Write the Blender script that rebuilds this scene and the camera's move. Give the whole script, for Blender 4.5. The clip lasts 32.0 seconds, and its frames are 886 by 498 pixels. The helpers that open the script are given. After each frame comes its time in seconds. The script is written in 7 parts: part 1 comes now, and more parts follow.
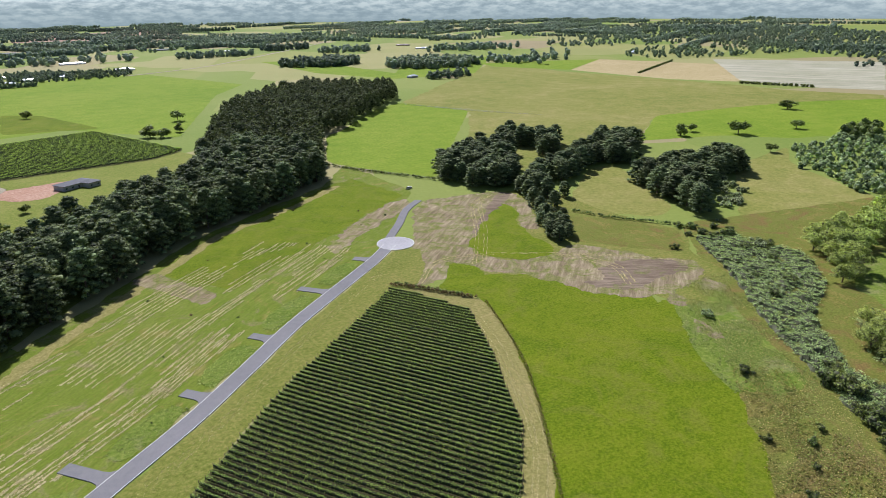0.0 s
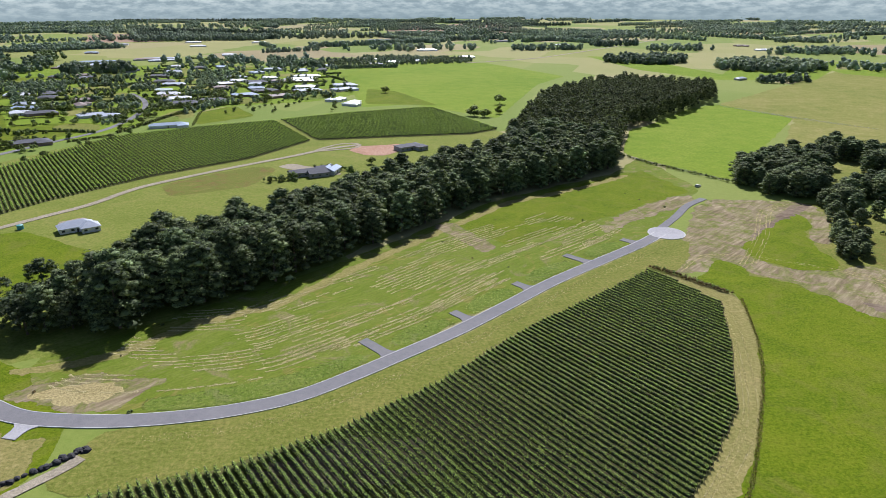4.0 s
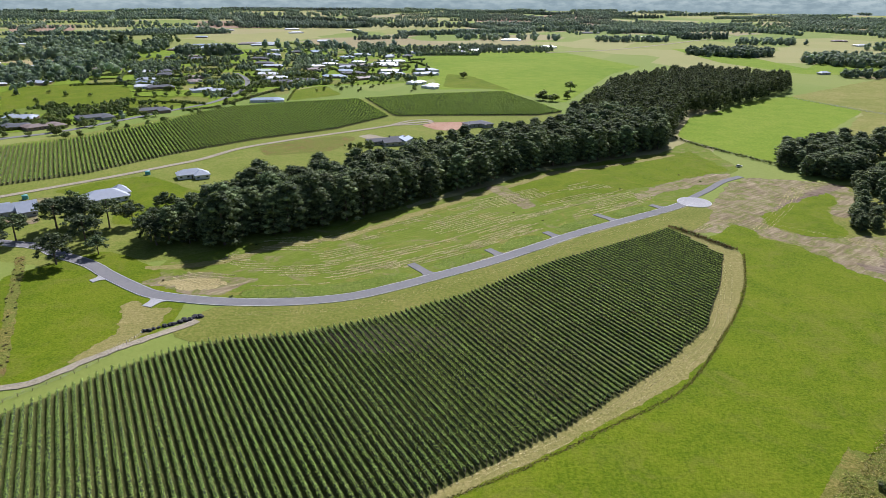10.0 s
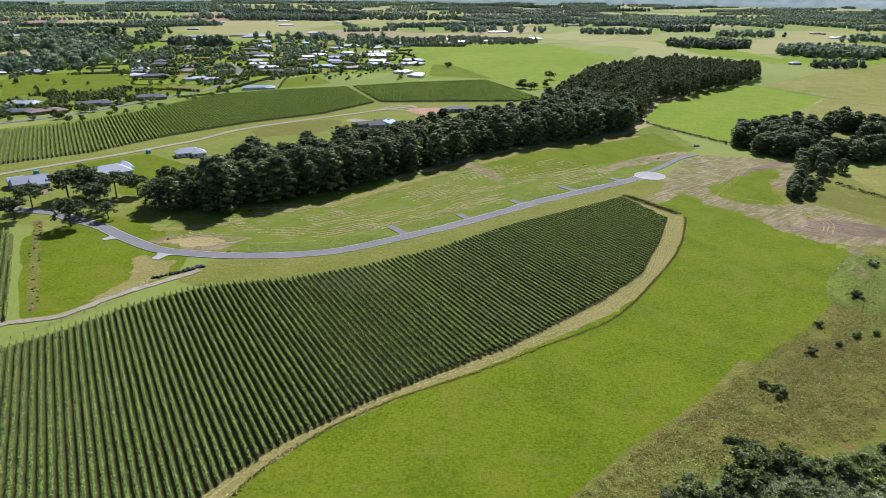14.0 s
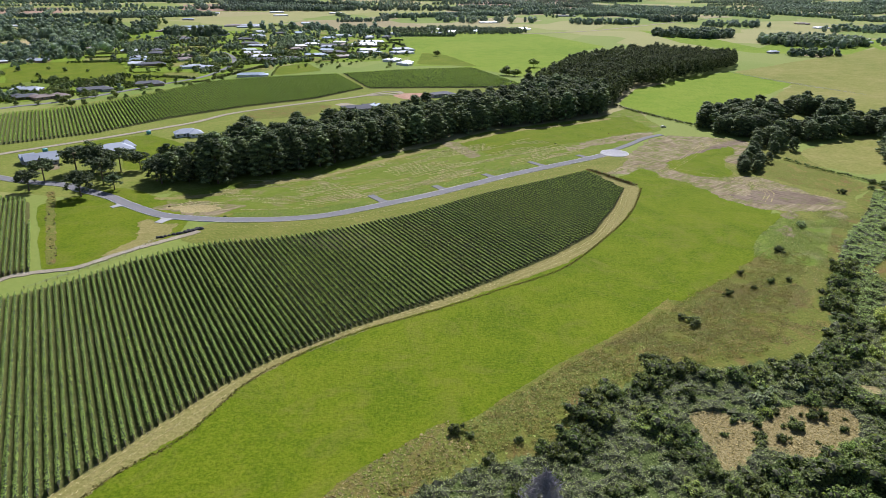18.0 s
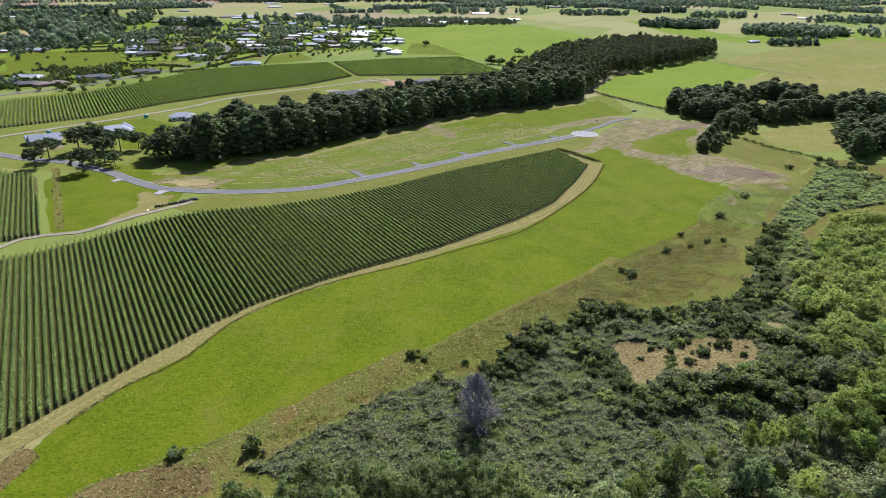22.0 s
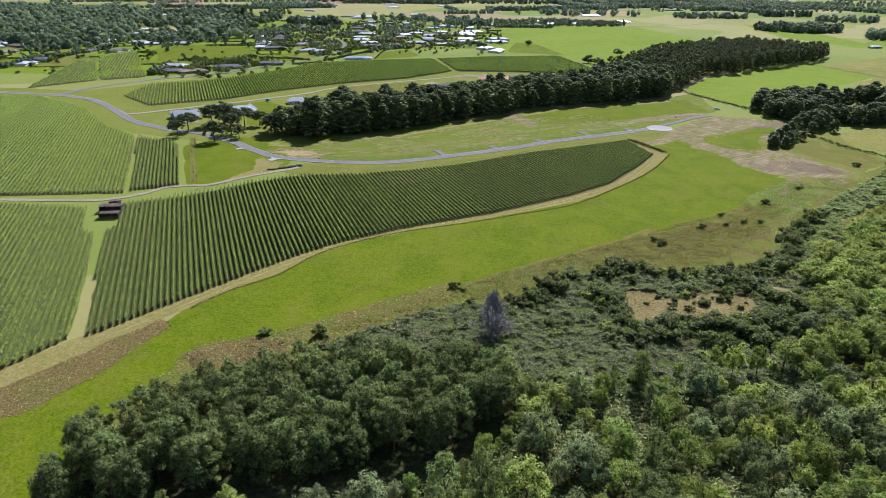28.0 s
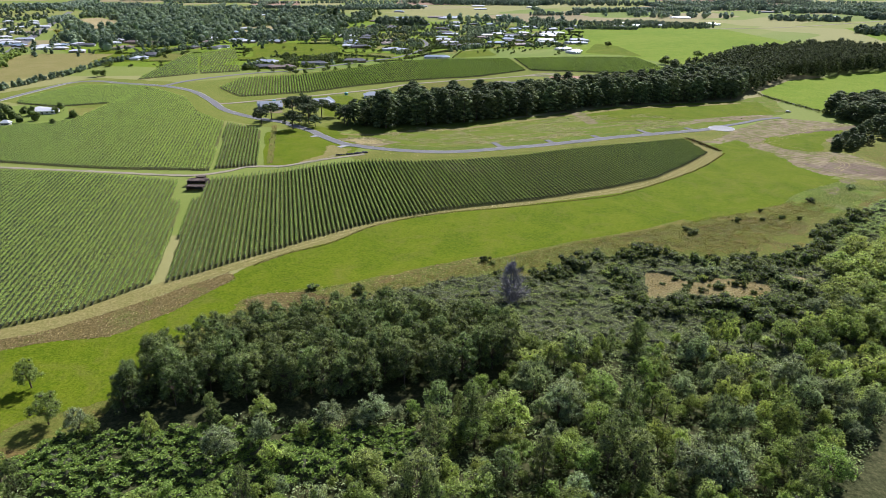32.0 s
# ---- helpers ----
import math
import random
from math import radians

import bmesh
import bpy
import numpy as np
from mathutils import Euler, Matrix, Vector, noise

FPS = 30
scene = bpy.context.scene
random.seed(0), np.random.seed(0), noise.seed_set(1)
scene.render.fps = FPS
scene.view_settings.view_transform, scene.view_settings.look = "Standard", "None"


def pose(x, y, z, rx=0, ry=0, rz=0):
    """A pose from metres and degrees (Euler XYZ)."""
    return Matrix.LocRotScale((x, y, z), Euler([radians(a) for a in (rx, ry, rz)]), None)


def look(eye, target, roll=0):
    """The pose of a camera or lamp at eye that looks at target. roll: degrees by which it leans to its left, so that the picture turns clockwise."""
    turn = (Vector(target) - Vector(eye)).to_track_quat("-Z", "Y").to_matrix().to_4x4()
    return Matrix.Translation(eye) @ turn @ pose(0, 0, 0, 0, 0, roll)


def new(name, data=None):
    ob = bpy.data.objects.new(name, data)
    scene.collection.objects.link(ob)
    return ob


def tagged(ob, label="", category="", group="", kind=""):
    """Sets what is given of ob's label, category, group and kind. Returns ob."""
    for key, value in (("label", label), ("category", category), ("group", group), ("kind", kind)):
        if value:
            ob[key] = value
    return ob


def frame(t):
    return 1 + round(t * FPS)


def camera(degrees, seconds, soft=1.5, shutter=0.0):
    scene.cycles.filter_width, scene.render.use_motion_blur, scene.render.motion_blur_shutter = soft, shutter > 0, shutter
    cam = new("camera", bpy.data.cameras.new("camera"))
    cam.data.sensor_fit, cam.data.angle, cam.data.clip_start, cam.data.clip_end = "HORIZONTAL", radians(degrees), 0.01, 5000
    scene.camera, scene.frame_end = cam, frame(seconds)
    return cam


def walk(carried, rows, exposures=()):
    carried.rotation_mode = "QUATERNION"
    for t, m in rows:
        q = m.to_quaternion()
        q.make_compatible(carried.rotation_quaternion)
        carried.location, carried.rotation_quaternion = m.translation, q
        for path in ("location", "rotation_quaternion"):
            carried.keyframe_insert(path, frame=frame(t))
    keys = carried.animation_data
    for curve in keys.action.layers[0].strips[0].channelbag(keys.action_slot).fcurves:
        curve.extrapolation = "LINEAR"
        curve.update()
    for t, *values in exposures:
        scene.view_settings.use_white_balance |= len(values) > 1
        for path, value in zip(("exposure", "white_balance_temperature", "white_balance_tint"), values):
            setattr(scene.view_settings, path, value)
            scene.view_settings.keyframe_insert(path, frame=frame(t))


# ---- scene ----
cam = camera(68.57, 32.0, soft=0.5)
PATH = [
    (0, (-23.41, 135.69, 117.44), (29.22, 212.88, 81.80), -0.66),
    (0.5, (-24.61, 131.23, 117.52), (24.65, 210.59, 81.83), -0.57),
    (1, (-25.48, 126.75, 117.59), (18.78, 209.03, 81.95), -0.48),
    (1.5, (-26.15, 122.26, 117.58), (13.71, 206.72, 81.83), -0.42),
    (2, (-26.23, 117.77, 117.51), (11.82, 203.04, 81.70), -0.33),
    (2.5, (-26.00, 113.21, 117.39), (7.32, 200.42, 81.55), -0.27),
    (3, (-25.32, 108.57, 117.29), (0.57, 198.27, 81.47), -0.19),
    (3.5, (-24.55, 103.86, 117.25), (-5.58, 195.27, 81.40), -0.17),
    (4, (-23.69, 99.08, 117.30), (-12.57, 191.79, 81.49), -0.11),
    (4.5, (-22.81, 94.23, 117.37), (-18.68, 187.49, 81.51), 0.02),
    (6.5, (-19.51, 73.99, 117.95), (-21.68, 167.24, 81.88), 0.10),
    (7, (-18.26, 69.06, 117.59), (-20.23, 162.22, 81.29), 0.18),
    (8, (-15.63, 59.48, 116.64), (-17.34, 152.60, 80.23), 0.33),
    (9, (-12.65, 50.16, 116.15), (-14.05, 143.16, 79.42), 0.41),
    (10, (-9.83, 39.98, 116.03), (-11.00, 132.90, 79.10), 0.34),
    (11, (-7.05, 29.74, 115.90), (-7.93, 122.60, 78.79), 0.30),
    (12, (-4.56, 19.61, 115.63), (-5.16, 112.37, 78.28), 0.41),
    (13, (-2.56, 9.34, 115.20), (-2.76, 102.00, 77.59), 0.55),
    (14, (0.00, 0.00, 114.99), (-0.00, 92.60, 77.25), 0.44),
    (14.5, (1.38, -4.59, 114.99), (1.46, 87.93, 77.05), 0.41),
    (16.5, (6.64, -23.28, 115.33), (7.06, 68.99, 76.78), 0.37),
    (17, (8.14, -27.99, 115.25), (8.65, 64.25, 76.64), 0.34),
    (18, (11.26, -37.05, 115.01), (11.83, 55.09, 76.16), 0.44),
    (19, (13.98, -45.32, 114.60), (14.83, 46.73, 75.55), 0.42),
    (20, (16.92, -53.56, 114.72), (17.88, 38.38, 75.40), 0.38),
    (21, (20.33, -61.76, 114.87), (21.34, 30.06, 75.27), 0.39),
    (22, (23.73, -70.08, 114.71), (24.70, 21.64, 74.87), 0.41),
    (23, (27.33, -78.66, 114.41), (28.06, 13.06, 74.55), 0.57),
    (24, (30.54, -87.76, 114.49), (30.97, 3.99, 74.73), 0.51),
    (24.5, (32.44, -91.81, 114.79), (32.67, -0.09, 74.95), 0.51),
    (26.5, (40.78, -107.62, 115.80), (37.47, -15.98, 75.90), 0.41),
    (27, (43.19, -111.40, 115.62), (36.81, -19.91, 75.77), 0.35),
    (27.5, (45.79, -115.17, 115.34), (35.55, -23.97, 75.61), 0.30),
    (28, (48.57, -118.97, 115.13), (33.74, -28.36, 75.50), 0.29),
    (28.5, (51.44, -122.96, 115.04), (31.51, -33.28, 75.55), 0.20),
    (29, (54.38, -126.74, 115.04), (30.02, -38.10, 75.67), 0.12),
    (29.5, (57.31, -129.85, 115.13), (30.14, -42.02, 75.78), 0.10),
    (30, (60.41, -132.46, 115.25), (33.04, -44.70, 75.89), 0.12),
    (31, (67.12, -137.12, 115.38), (39.85, -49.36, 75.95), 0.13),
    (32, (73.84, -142.27, 115.35), (46.82, -54.44, 75.92), 0.02),
]
walk(cam, [(t, look(eye, target, roll)) for t, eye, target, roll in PATH], exposures=[(0, 0.57, 5850, 18), (32, 0.57, 5850, 18)])

# ---------------------------------------------------------------- world, sun
SUN_AZ, SUN_EL = radians(11), radians(43)
world = bpy.data.worlds.new("sky_world")
scene.world = world
world.use_nodes = True
wn = world.node_tree
sky = wn.nodes.new("ShaderNodeTexSky")
sky.sky_type = "NISHITA"
sky.sun_disc = False
sky.sun_elevation, sky.sun_rotation = SUN_EL, SUN_AZ
wn.links.new(sky.outputs[0], wn.nodes["Background"].inputs[0])
wn.nodes["Background"].inputs[1].default_value = 0.055
sun = new("sun", bpy.data.lights.new("sun", "SUN"))
sun.data.energy, sun.data.angle, sun.data.color = 4.9, radians(0.6), (1.0, 0.965, 0.91)
sun.matrix_world = look((0, 0, 400), (-400 * math.sin(SUN_AZ) / math.tan(SUN_EL), -400 * math.cos(SUN_AZ) / math.tan(SUN_EL), 0))

from mathutils import geometry

rng = np.random.default_rng(7)


# ---------------------------------------------------------------- materials
def mat_new(name):
    m = bpy.data.materials.new(name)
    m.use_nodes = True
    nt = m.node_tree
    return m, nt, nt.nodes["Principled BSDF"], nt.nodes["Material Output"]


def ramp(nt, fac, stops):
    r = nt.nodes.new("ShaderNodeValToRGB")
    while len(r.color_ramp.elements) < len(stops):
        r.color_ramp.elements.new(0.5)
    for e, (p, c) in zip(r.color_ramp.elements, stops):
        e.position, e.color = p, (*c, 1)
    nt.links.new(fac, r.inputs[0])
    return r.outputs[0]


def noise_tex(nt, co, scale, detail=4, rough=0.55, distort=0.0):
    n = nt.nodes.new("ShaderNodeTexNoise")
    n.inputs["Scale"].default_value, n.inputs["Detail"].default_value = scale, detail
    n.inputs["Roughness"].default_value, n.inputs["Distortion"].default_value = rough, distort
    nt.links.new(co, n.inputs["Vector"])
    return n.outputs["Fac"]


def mixc(nt, fac, a, b, mode="MIX"):
    x = nt.nodes.new("ShaderNodeMix")
    x.data_type, x.blend_type = "RGBA", mode
    for sock, v in ((x.inputs[0], fac), (x.inputs[6], a), (x.inputs[7], b)):
        if isinstance(v, (int, float)):
            sock.default_value = v
        elif isinstance(v, tuple):
            sock.default_value = (*v, 1)
        else:
            nt.links.new(v, sock)
    return x.outputs[2]


def mapped(nt, scale=(1, 1, 1), rot=0.0):
    g = nt.nodes.new("ShaderNodeNewGeometry")
    ro = nt.nodes.new("ShaderNodeMapping")
    ro.inputs["Rotation"].default_value = (0, 0, rot)
    nt.links.new(g.outputs["Position"], ro.inputs["Vector"])
    mp = nt.nodes.new("ShaderNodeMapping")
    mp.inputs["Scale"].default_value = scale
    nt.links.new(ro.outputs[0], mp.inputs["Vector"])
    return mp.outputs[0]


def bumped(nt, bsdf, height, strength, dist):
    b = nt.nodes.new("ShaderNodeBump")
    b.inputs["Strength"].default_value, b.inputs["Distance"].default_value = strength, dist
    nt.links.new(height, b.inputs["Height"])
    nt.links.new(b.outputs[0], bsdf.inputs["Normal"])


def ground_mat(name, dark, mid, light, big=0.02, fine=0.9, stretch=None, rough=0.95, bump=0.6, contrast=0.16, grain=0.45):
    """Grass, soil or gravel: large drifts, medium blotches and fine grain."""
    m, nt, b, out = mat_new(name)
    co = mapped(nt)
    co2 = mapped(nt, *stretch) if stretch else co
    f1 = noise_tex(nt, co, big, 5, 0.6, 0.6)
    f2 = noise_tex(nt, co2, big * 9, 5, 0.65)
    f3 = noise_tex(nt, co2, fine, 4, 0.7)
    c1 = ramp(nt, f1, [(0.5 - contrast, dark), (0.5, mid), (0.5 + contrast, light)])
    c2 = ramp(nt, f2, [(0.36, dark), (0.5, mid), (0.64, light)])
    c3 = ramp(nt, f3, [(0.32, tuple(v * 0.45 for v in dark)), (0.5, mid), (0.68, tuple(min(1, v * 1.3) for v in light))])
    c = mixc(nt, 0.5, c1, c2)
    c = mixc(nt, grain, c, c3)
    nt.links.new(c, b.inputs["Base Color"])
    b.inputs["Roughness"].default_value = rough
    b.inputs["Specular IOR Level"].default_value = 0.05
    bumped(nt, b, f3, bump, 0.35)
    # towards the rim of a field its growth thins out in ragged patches
    rim = nt.nodes.new("ShaderNodeAttribute")
    rim.attribute_name = "rim"
    sub = nt.nodes.new("ShaderNodeMath")
    sub.operation = "MULTIPLY_ADD"
    nt.links.new(noise_tex(nt, co, 0.45, 3, 0.75), sub.inputs[0])
    sub.inputs[1].default_value, sub.inputs[2].default_value = 1.15, -0.575
    add = nt.nodes.new("ShaderNodeMath")
    nt.links.new(rim.outputs["Fac"], add.inputs[0])
    nt.links.new(sub.outputs[0], add.inputs[1])
    thin = nt.nodes.new("ShaderNodeMixShader")
    gone = nt.nodes.new("ShaderNodeBsdfTransparent")
    nt.links.new(ramp(nt, add.outputs[0], [(0.525, (0, 0, 0)), (0.545, (1, 1, 1))]), thin.inputs[0])
    nt.links.new(b.outputs[0], thin.inputs[1])
    nt.links.new(gone.outputs[0], thin.inputs[2])
    nt.links.new(thin.outputs[0], out.inputs[0])
    return m


def leaf_mat(name, dark, light, trans=0.35, rough=0.6, gloss=0.1, spread=0.3):
    """Foliage with light passing through the leaves; hue drifts per tree and per leaf."""
    m, nt, b, out = mat_new(name)
    oi = nt.nodes.new("ShaderNodeObjectInfo")
    ge = nt.nodes.new("ShaderNodeNewGeometry")
    c_leaf = ramp(nt, ge.outputs["Random Per Island"], [(0.0, dark), (0.35, tuple(0.6 * p + 0.4 * q for p, q in zip(dark, light))), (0.8, light), (1.0, tuple(min(1, v * 1.4) for v in light))])
    hs = nt.nodes.new("ShaderNodeHueSaturation")
    mr = nt.nodes.new("ShaderNodeMapRange")
    mr.inputs[3].default_value, mr.inputs[4].default_value = 1 - spread, 1 + spread
    nt.links.new(oi.outputs["Random"], mr.inputs[0])
    nt.links.new(mr.outputs[0], hs.inputs["Value"])
    mh = nt.nodes.new("ShaderNodeMapRange")
    mh.inputs[3].default_value, mh.inputs[4].default_value = 0.5 - spread * 0.05, 0.5 + spread * 0.05
    fr = nt.nodes.new("ShaderNodeMath")
    fr.operation = "FRACT"
    mu = nt.nodes.new("ShaderNodeMath")
    mu.operation = "MULTIPLY"
    mu.inputs[1].default_value = 7.31
    nt.links.new(oi.outputs["Random"], mu.inputs[0])
    nt.links.new(mu.outputs[0], fr.inputs[0])
    nt.links.new(fr.outputs[0], mh.inputs[0])
    nt.links.new(mh.outputs[0], hs.inputs["Hue"])
    nt.links.new(c_leaf, hs.inputs["Color"])
    nt.links.new(hs.outputs[0], b.inputs["Base Color"])
    b.inputs["Roughness"].default_value = rough
    b.inputs["Specular IOR Level"].default_value = gloss
    tr = nt.nodes.new("ShaderNodeBsdfTranslucent")
    gm = mixc(nt, 1.0, hs.outputs[0], (1.5, 1.5, 0.75), "MULTIPLY")
    nt.links.new(gm, tr.inputs[0])
    mx = nt.nodes.new("ShaderNodeMixShader")
    mx.inputs[0].default_value = trans
    nt.links.new(b.outputs[0], mx.inputs[1])
    nt.links.new(tr.outputs[0], mx.inputs[2])
    nt.links.new(mx.outputs[0], out.inputs[0])
    return m


def hard_mat(name, col, var=0.25, scale=1.2, rough=0.7, metal=0.0, bump=0.15):
    m, nt, b, _ = mat_new(name)
    co = mapped(nt)
    f = noise_tex(nt, co, scale, 5, 0.6)
    f2 = noise_tex(nt, co, scale * 14, 3, 0.6)
    lo, hi = tuple(v * (1 - var) for v in col), tuple(min(1, v * (1 + var)) for v in col)
    c = mixc(nt, 0.35, ramp(nt, f, [(0.3, lo), (0.7, hi)]), ramp(nt, f2, [(0.25, lo), (0.75, hi)]))
    nt.links.new(c, b.inputs["Base Color"])
    b.inputs["Roughness"].default_value, b.inputs["Metallic"].default_value = rough, metal
    bumped(nt, b, f2, bump, 0.05)
    return m


def soil_mat(name, dark, mid, light, green, amount, big=0.03, fine=0.7, stretch=None):
    """Bare soil that grass has begun to take back in patches."""
    m = ground_mat(name, dark, mid, light, big, fine, stretch)
    nt = m.node_tree
    b = nt.nodes["Principled BSDF"]
    base = b.inputs["Base Color"].links[0].from_socket
    co = mapped(nt)
    f = noise_tex(nt, co, 0.11, 8, 0.72, 0.8)
    k = ramp(nt, f, [(0.5 + amount - 0.09, (0, 0, 0)), (0.5 + amount + 0.09, (1, 1, 1))])
    g = ramp(nt, noise_tex(nt, co, 0.9, 4, 0.7), [(0.35, tuple(v * 0.6 for v in green)), (0.65, tuple(v * 1.3 for v in green))])
    nt.links.new(mixc(nt, k, base, g), b.inputs["Base Color"])
    return m


def worn(m, colour, lo, hi, amount):
    """Thin, worn patches in grass."""
    nt = m.node_tree
    b = nt.nodes["Principled BSDF"]
    base = b.inputs["Base Color"].links[0].from_socket
    co = mapped(nt)
    k = ramp(nt, noise_tex(nt, co, 0.05, 9, 0.72, 1.2), [(lo, (0, 0, 0)), (hi, (amount,) * 3)])
    g = ramp(nt, noise_tex(nt, co, 1.3, 4, 0.7), [(0.35, tuple(v * 0.65 for v in colour)), (0.65, tuple(v * 1.35 for v in colour))])
    nt.links.new(mixc(nt, k, base, g), b.inputs["Base Color"])


M = {}
M["lush"] = ground_mat("lush_grass", (0.056, 0.099, 0.003), (0.100, 0.141, 0.004), (0.156, 0.172, 0.013), 0.045, 1.1, contrast=0.12, grain=0.42)
worn(M["lush"], (0.165, 0.148, 0.034), 0.5, 0.68, 0.42)
M["lawn"] = ground_mat("lawn_grass", (0.10, 0.165, 0.012), (0.14, 0.205, 0.014), (0.19, 0.24, 0.028), 0.03, 0.9, grain=0.3)
M["lot"] = ground_mat("cut_meadow", (0.085, 0.12, 0.012), (0.148, 0.158, 0.024), (0.24, 0.20, 0.07), 0.04, 0.8, ((0.16, 1.0, 1), radians(-38)), contrast=0.13)
M["straw"] = leaf_mat("loose_straw", (0.30, 0.26, 0.12), (0.55, 0.47, 0.28), 0.15, 0.8, 0.1)
worn(M["lot"], (0.10, 0.155, 0.012), 0.42, 0.34, 0.6)
worn(M["lot"], (0.205, 0.165, 0.085), 0.54, 0.64, 0.75)
M["weeds"] = ground_mat("weedy_grass", (0.07, 0.118, 0.012), (0.115, 0.165, 0.02), (0.19, 0.205, 0.05), 0.07, 0.7)
worn(M["weeds"], (0.20, 0.185, 0.085), 0.52, 0.64, 0.6)
M["mown"] = ground_mat("mown_headland", (0.145, 0.15, 0.036), (0.205, 0.185, 0.06), (0.285, 0.235, 0.10), 0.04, 0.9, contrast=0.2)
M["verge"] = ground_mat("verge_grass", (0.095, 0.125, 0.016), (0.145, 0.16, 0.03), (0.22, 0.19, 0.06), 0.05, 0.8)
M["verge_green"] = ground_mat("olive_grass", (0.105, 0.14, 0.018), (0.15, 0.178, 0.03), (0.215, 0.205, 0.06), 0.03, 0.7, grain=0.35)
M["rough"] = ground_mat("rough_grass", (0.075, 0.09, 0.014), (0.145, 0.14, 0.028), (0.24, 0.19, 0.065), 0.06, 1.1, bump=1.0, contrast=0.1, grain=0.55)
worn(M["rough"], (0.11, 0.14, 0.022), 0.44, 0.34, 0.6)
worn(M["rough"], (0.165, 0.105, 0.04), 0.51, 0.64, 0.75)
M["rustgrass"] = ground_mat("rusty_rank_grass", (0.085, 0.070, 0.022), (0.145, 0.112, 0.038), (0.22, 0.17, 0.07), 0.07, 1.1, bump=1.0, grain=0.55)
worn(M["rustgrass"], (0.12, 0.13, 0.03), 0.52, 0.62, 0.7)
M["fernfloor"] = ground_mat("fern_floor", (0.045, 0.07, 0.018), (0.085, 0.115, 0.032), (0.14, 0.165, 0.055), 0.06, 1.1, bump=1.0)
M["tan"] = ground_mat("dry_grass", (0.19, 0.155, 0.058), (0.30, 0.25, 0.112), (0.41, 0.345, 0.175), 0.08, 1.2, bump=1.0, grain=0.55)
M["dirt"] = soil_mat("bare_soil", (0.125, 0.096, 0.052), (0.205, 0.162, 0.096), (0.345, 0.29, 0.185), (0.13, 0.15, 0.028), 0.04, 0.03, 0.5, ((0.14, 1.0, 1), radians(-38)))
M["dirt_dark"] = soil_mat("tilled_soil", (0.10, 0.072, 0.046), (0.155, 0.117, 0.08), (0.25, 0.20, 0.145), (0.14, 0.155, 0.04), 0.12, 0.04, 0.6, ((0.15, 1.2, 1), radians(35)))
M["pasture"] = ground_mat("dry_pasture", (0.12, 0.15, 0.024), (0.18, 0.185, 0.042), (0.265, 0.23, 0.085), 0.007, 0.35, contrast=0.16, grain=0.3)
M["pasture_green"] = ground_mat("green_pasture", (0.10, 0.172, 0.01), (0.145, 0.21, 0.016), (0.195, 0.235, 0.03), 0.007, 0.4, grain=0.3)
M["pasture_tan"] = ground_mat("hay_paddock", (0.24, 0.20, 0.085), (0.33, 0.27, 0.13), (0.42, 0.34, 0.19), 0.01, 0.4)
M["striped"] = ground_mat("striped_crop", (0.20, 0.22, 0.12), (0.30, 0.29, 0.2), (0.42, 0.39, 0.3), 0.012, 0.3, ((0.02, 0.6, 1), radians(62)))
M["ploughed"] = ground_mat("ploughed_soil", (0.20, 0.135, 0.09), (0.27, 0.185, 0.125), (0.34, 0.24, 0.17), 0.008, 0.3)
M["vinefloor"] = ground_mat("vineyard_floor", (0.06, 0.075, 0.018), (0.09, 0.098, 0.028), (0.14, 0.13, 0.05), 0.03, 0.8)
M["vinesoil"] = ground_mat("vineyard_soil", (0.06, 0.05, 0.024), (0.09, 0.074, 0.036), (0.135, 0.108, 0.056), 0.03, 0.8)
M["fern"] = leaf_mat("fern_and_bramble", (0.10, 0.14, 0.055), (0.34, 0.41, 0.185), 0.36, 0.7, 0.15)
M["redsoil"] = ground_mat("red_building_soil", (0.24, 0.13, 0.08), (0.34, 0.20, 0.135), (0.43, 0.30, 0.22), 0.05, 0.6)
M["asphalt"] = ground_mat("weathered_asphalt", (0.150, 0.149, 0.150), (0.175, 0.172, 0.172), (0.205, 0.198, 0.196), 0.05, 3.0, bump=0.1, grain=0.2)
M["gravel"] = ground_mat("pale_gravel", (0.20, 0.175, 0.125), (0.275, 0.24, 0.175), (0.36, 0.315, 0.235), 0.06, 1.4)
M["concrete"] = ground_mat("pale_concrete", (0.28, 0.275, 0.28), (0.325, 0.32, 0.32), (0.38, 0.375, 0.37), 0.1, 2.0, bump=0.1, grain=0.25)
M["kerb"] = hard_mat("kerb_concrete", (0.5, 0.49, 0.46), 0.15)
M["hay"] = ground_mat("hay", (0.26, 0.225, 0.10), (0.38, 0.325, 0.165), (0.48, 0.41, 0.24), 0.1, 1.2)
M["vine"] = leaf_mat("vine_leaves", (0.125, 0.19, 0.035), (0.35, 0.46, 0.12), 0.36, 0.6, 0.12, spread=0.06)
# inner vine growth: its dark colour stands in for shade between the leaves
M["vine_inner_shade"] = hard_mat("shade_dark_vine_growth", (0.035, 0.05, 0.018), 0.5, 1.6, 0.9, 0, 0.5)
# twigs inside crowns and thickets, darkened to paint the shade of the gaps
M["inner_shade"] = hard_mat("shade_dark_twigs", (0.07, 0.075, 0.034), 0.5, 1.6, 0.9, 0, 0.5)
M["vine_pale"] = leaf_mat("pale_vine_leaves", (0.25, 0.355, 0.08), (0.40, 0.51, 0.15), 0.46, 0.6, 0.1, spread=0.06)
M["conifer"] = leaf_mat("conifer_foliage", (0.02, 0.034, 0.014), (0.19, 0.235, 0.10), 0.18, 0.7, 0.1)
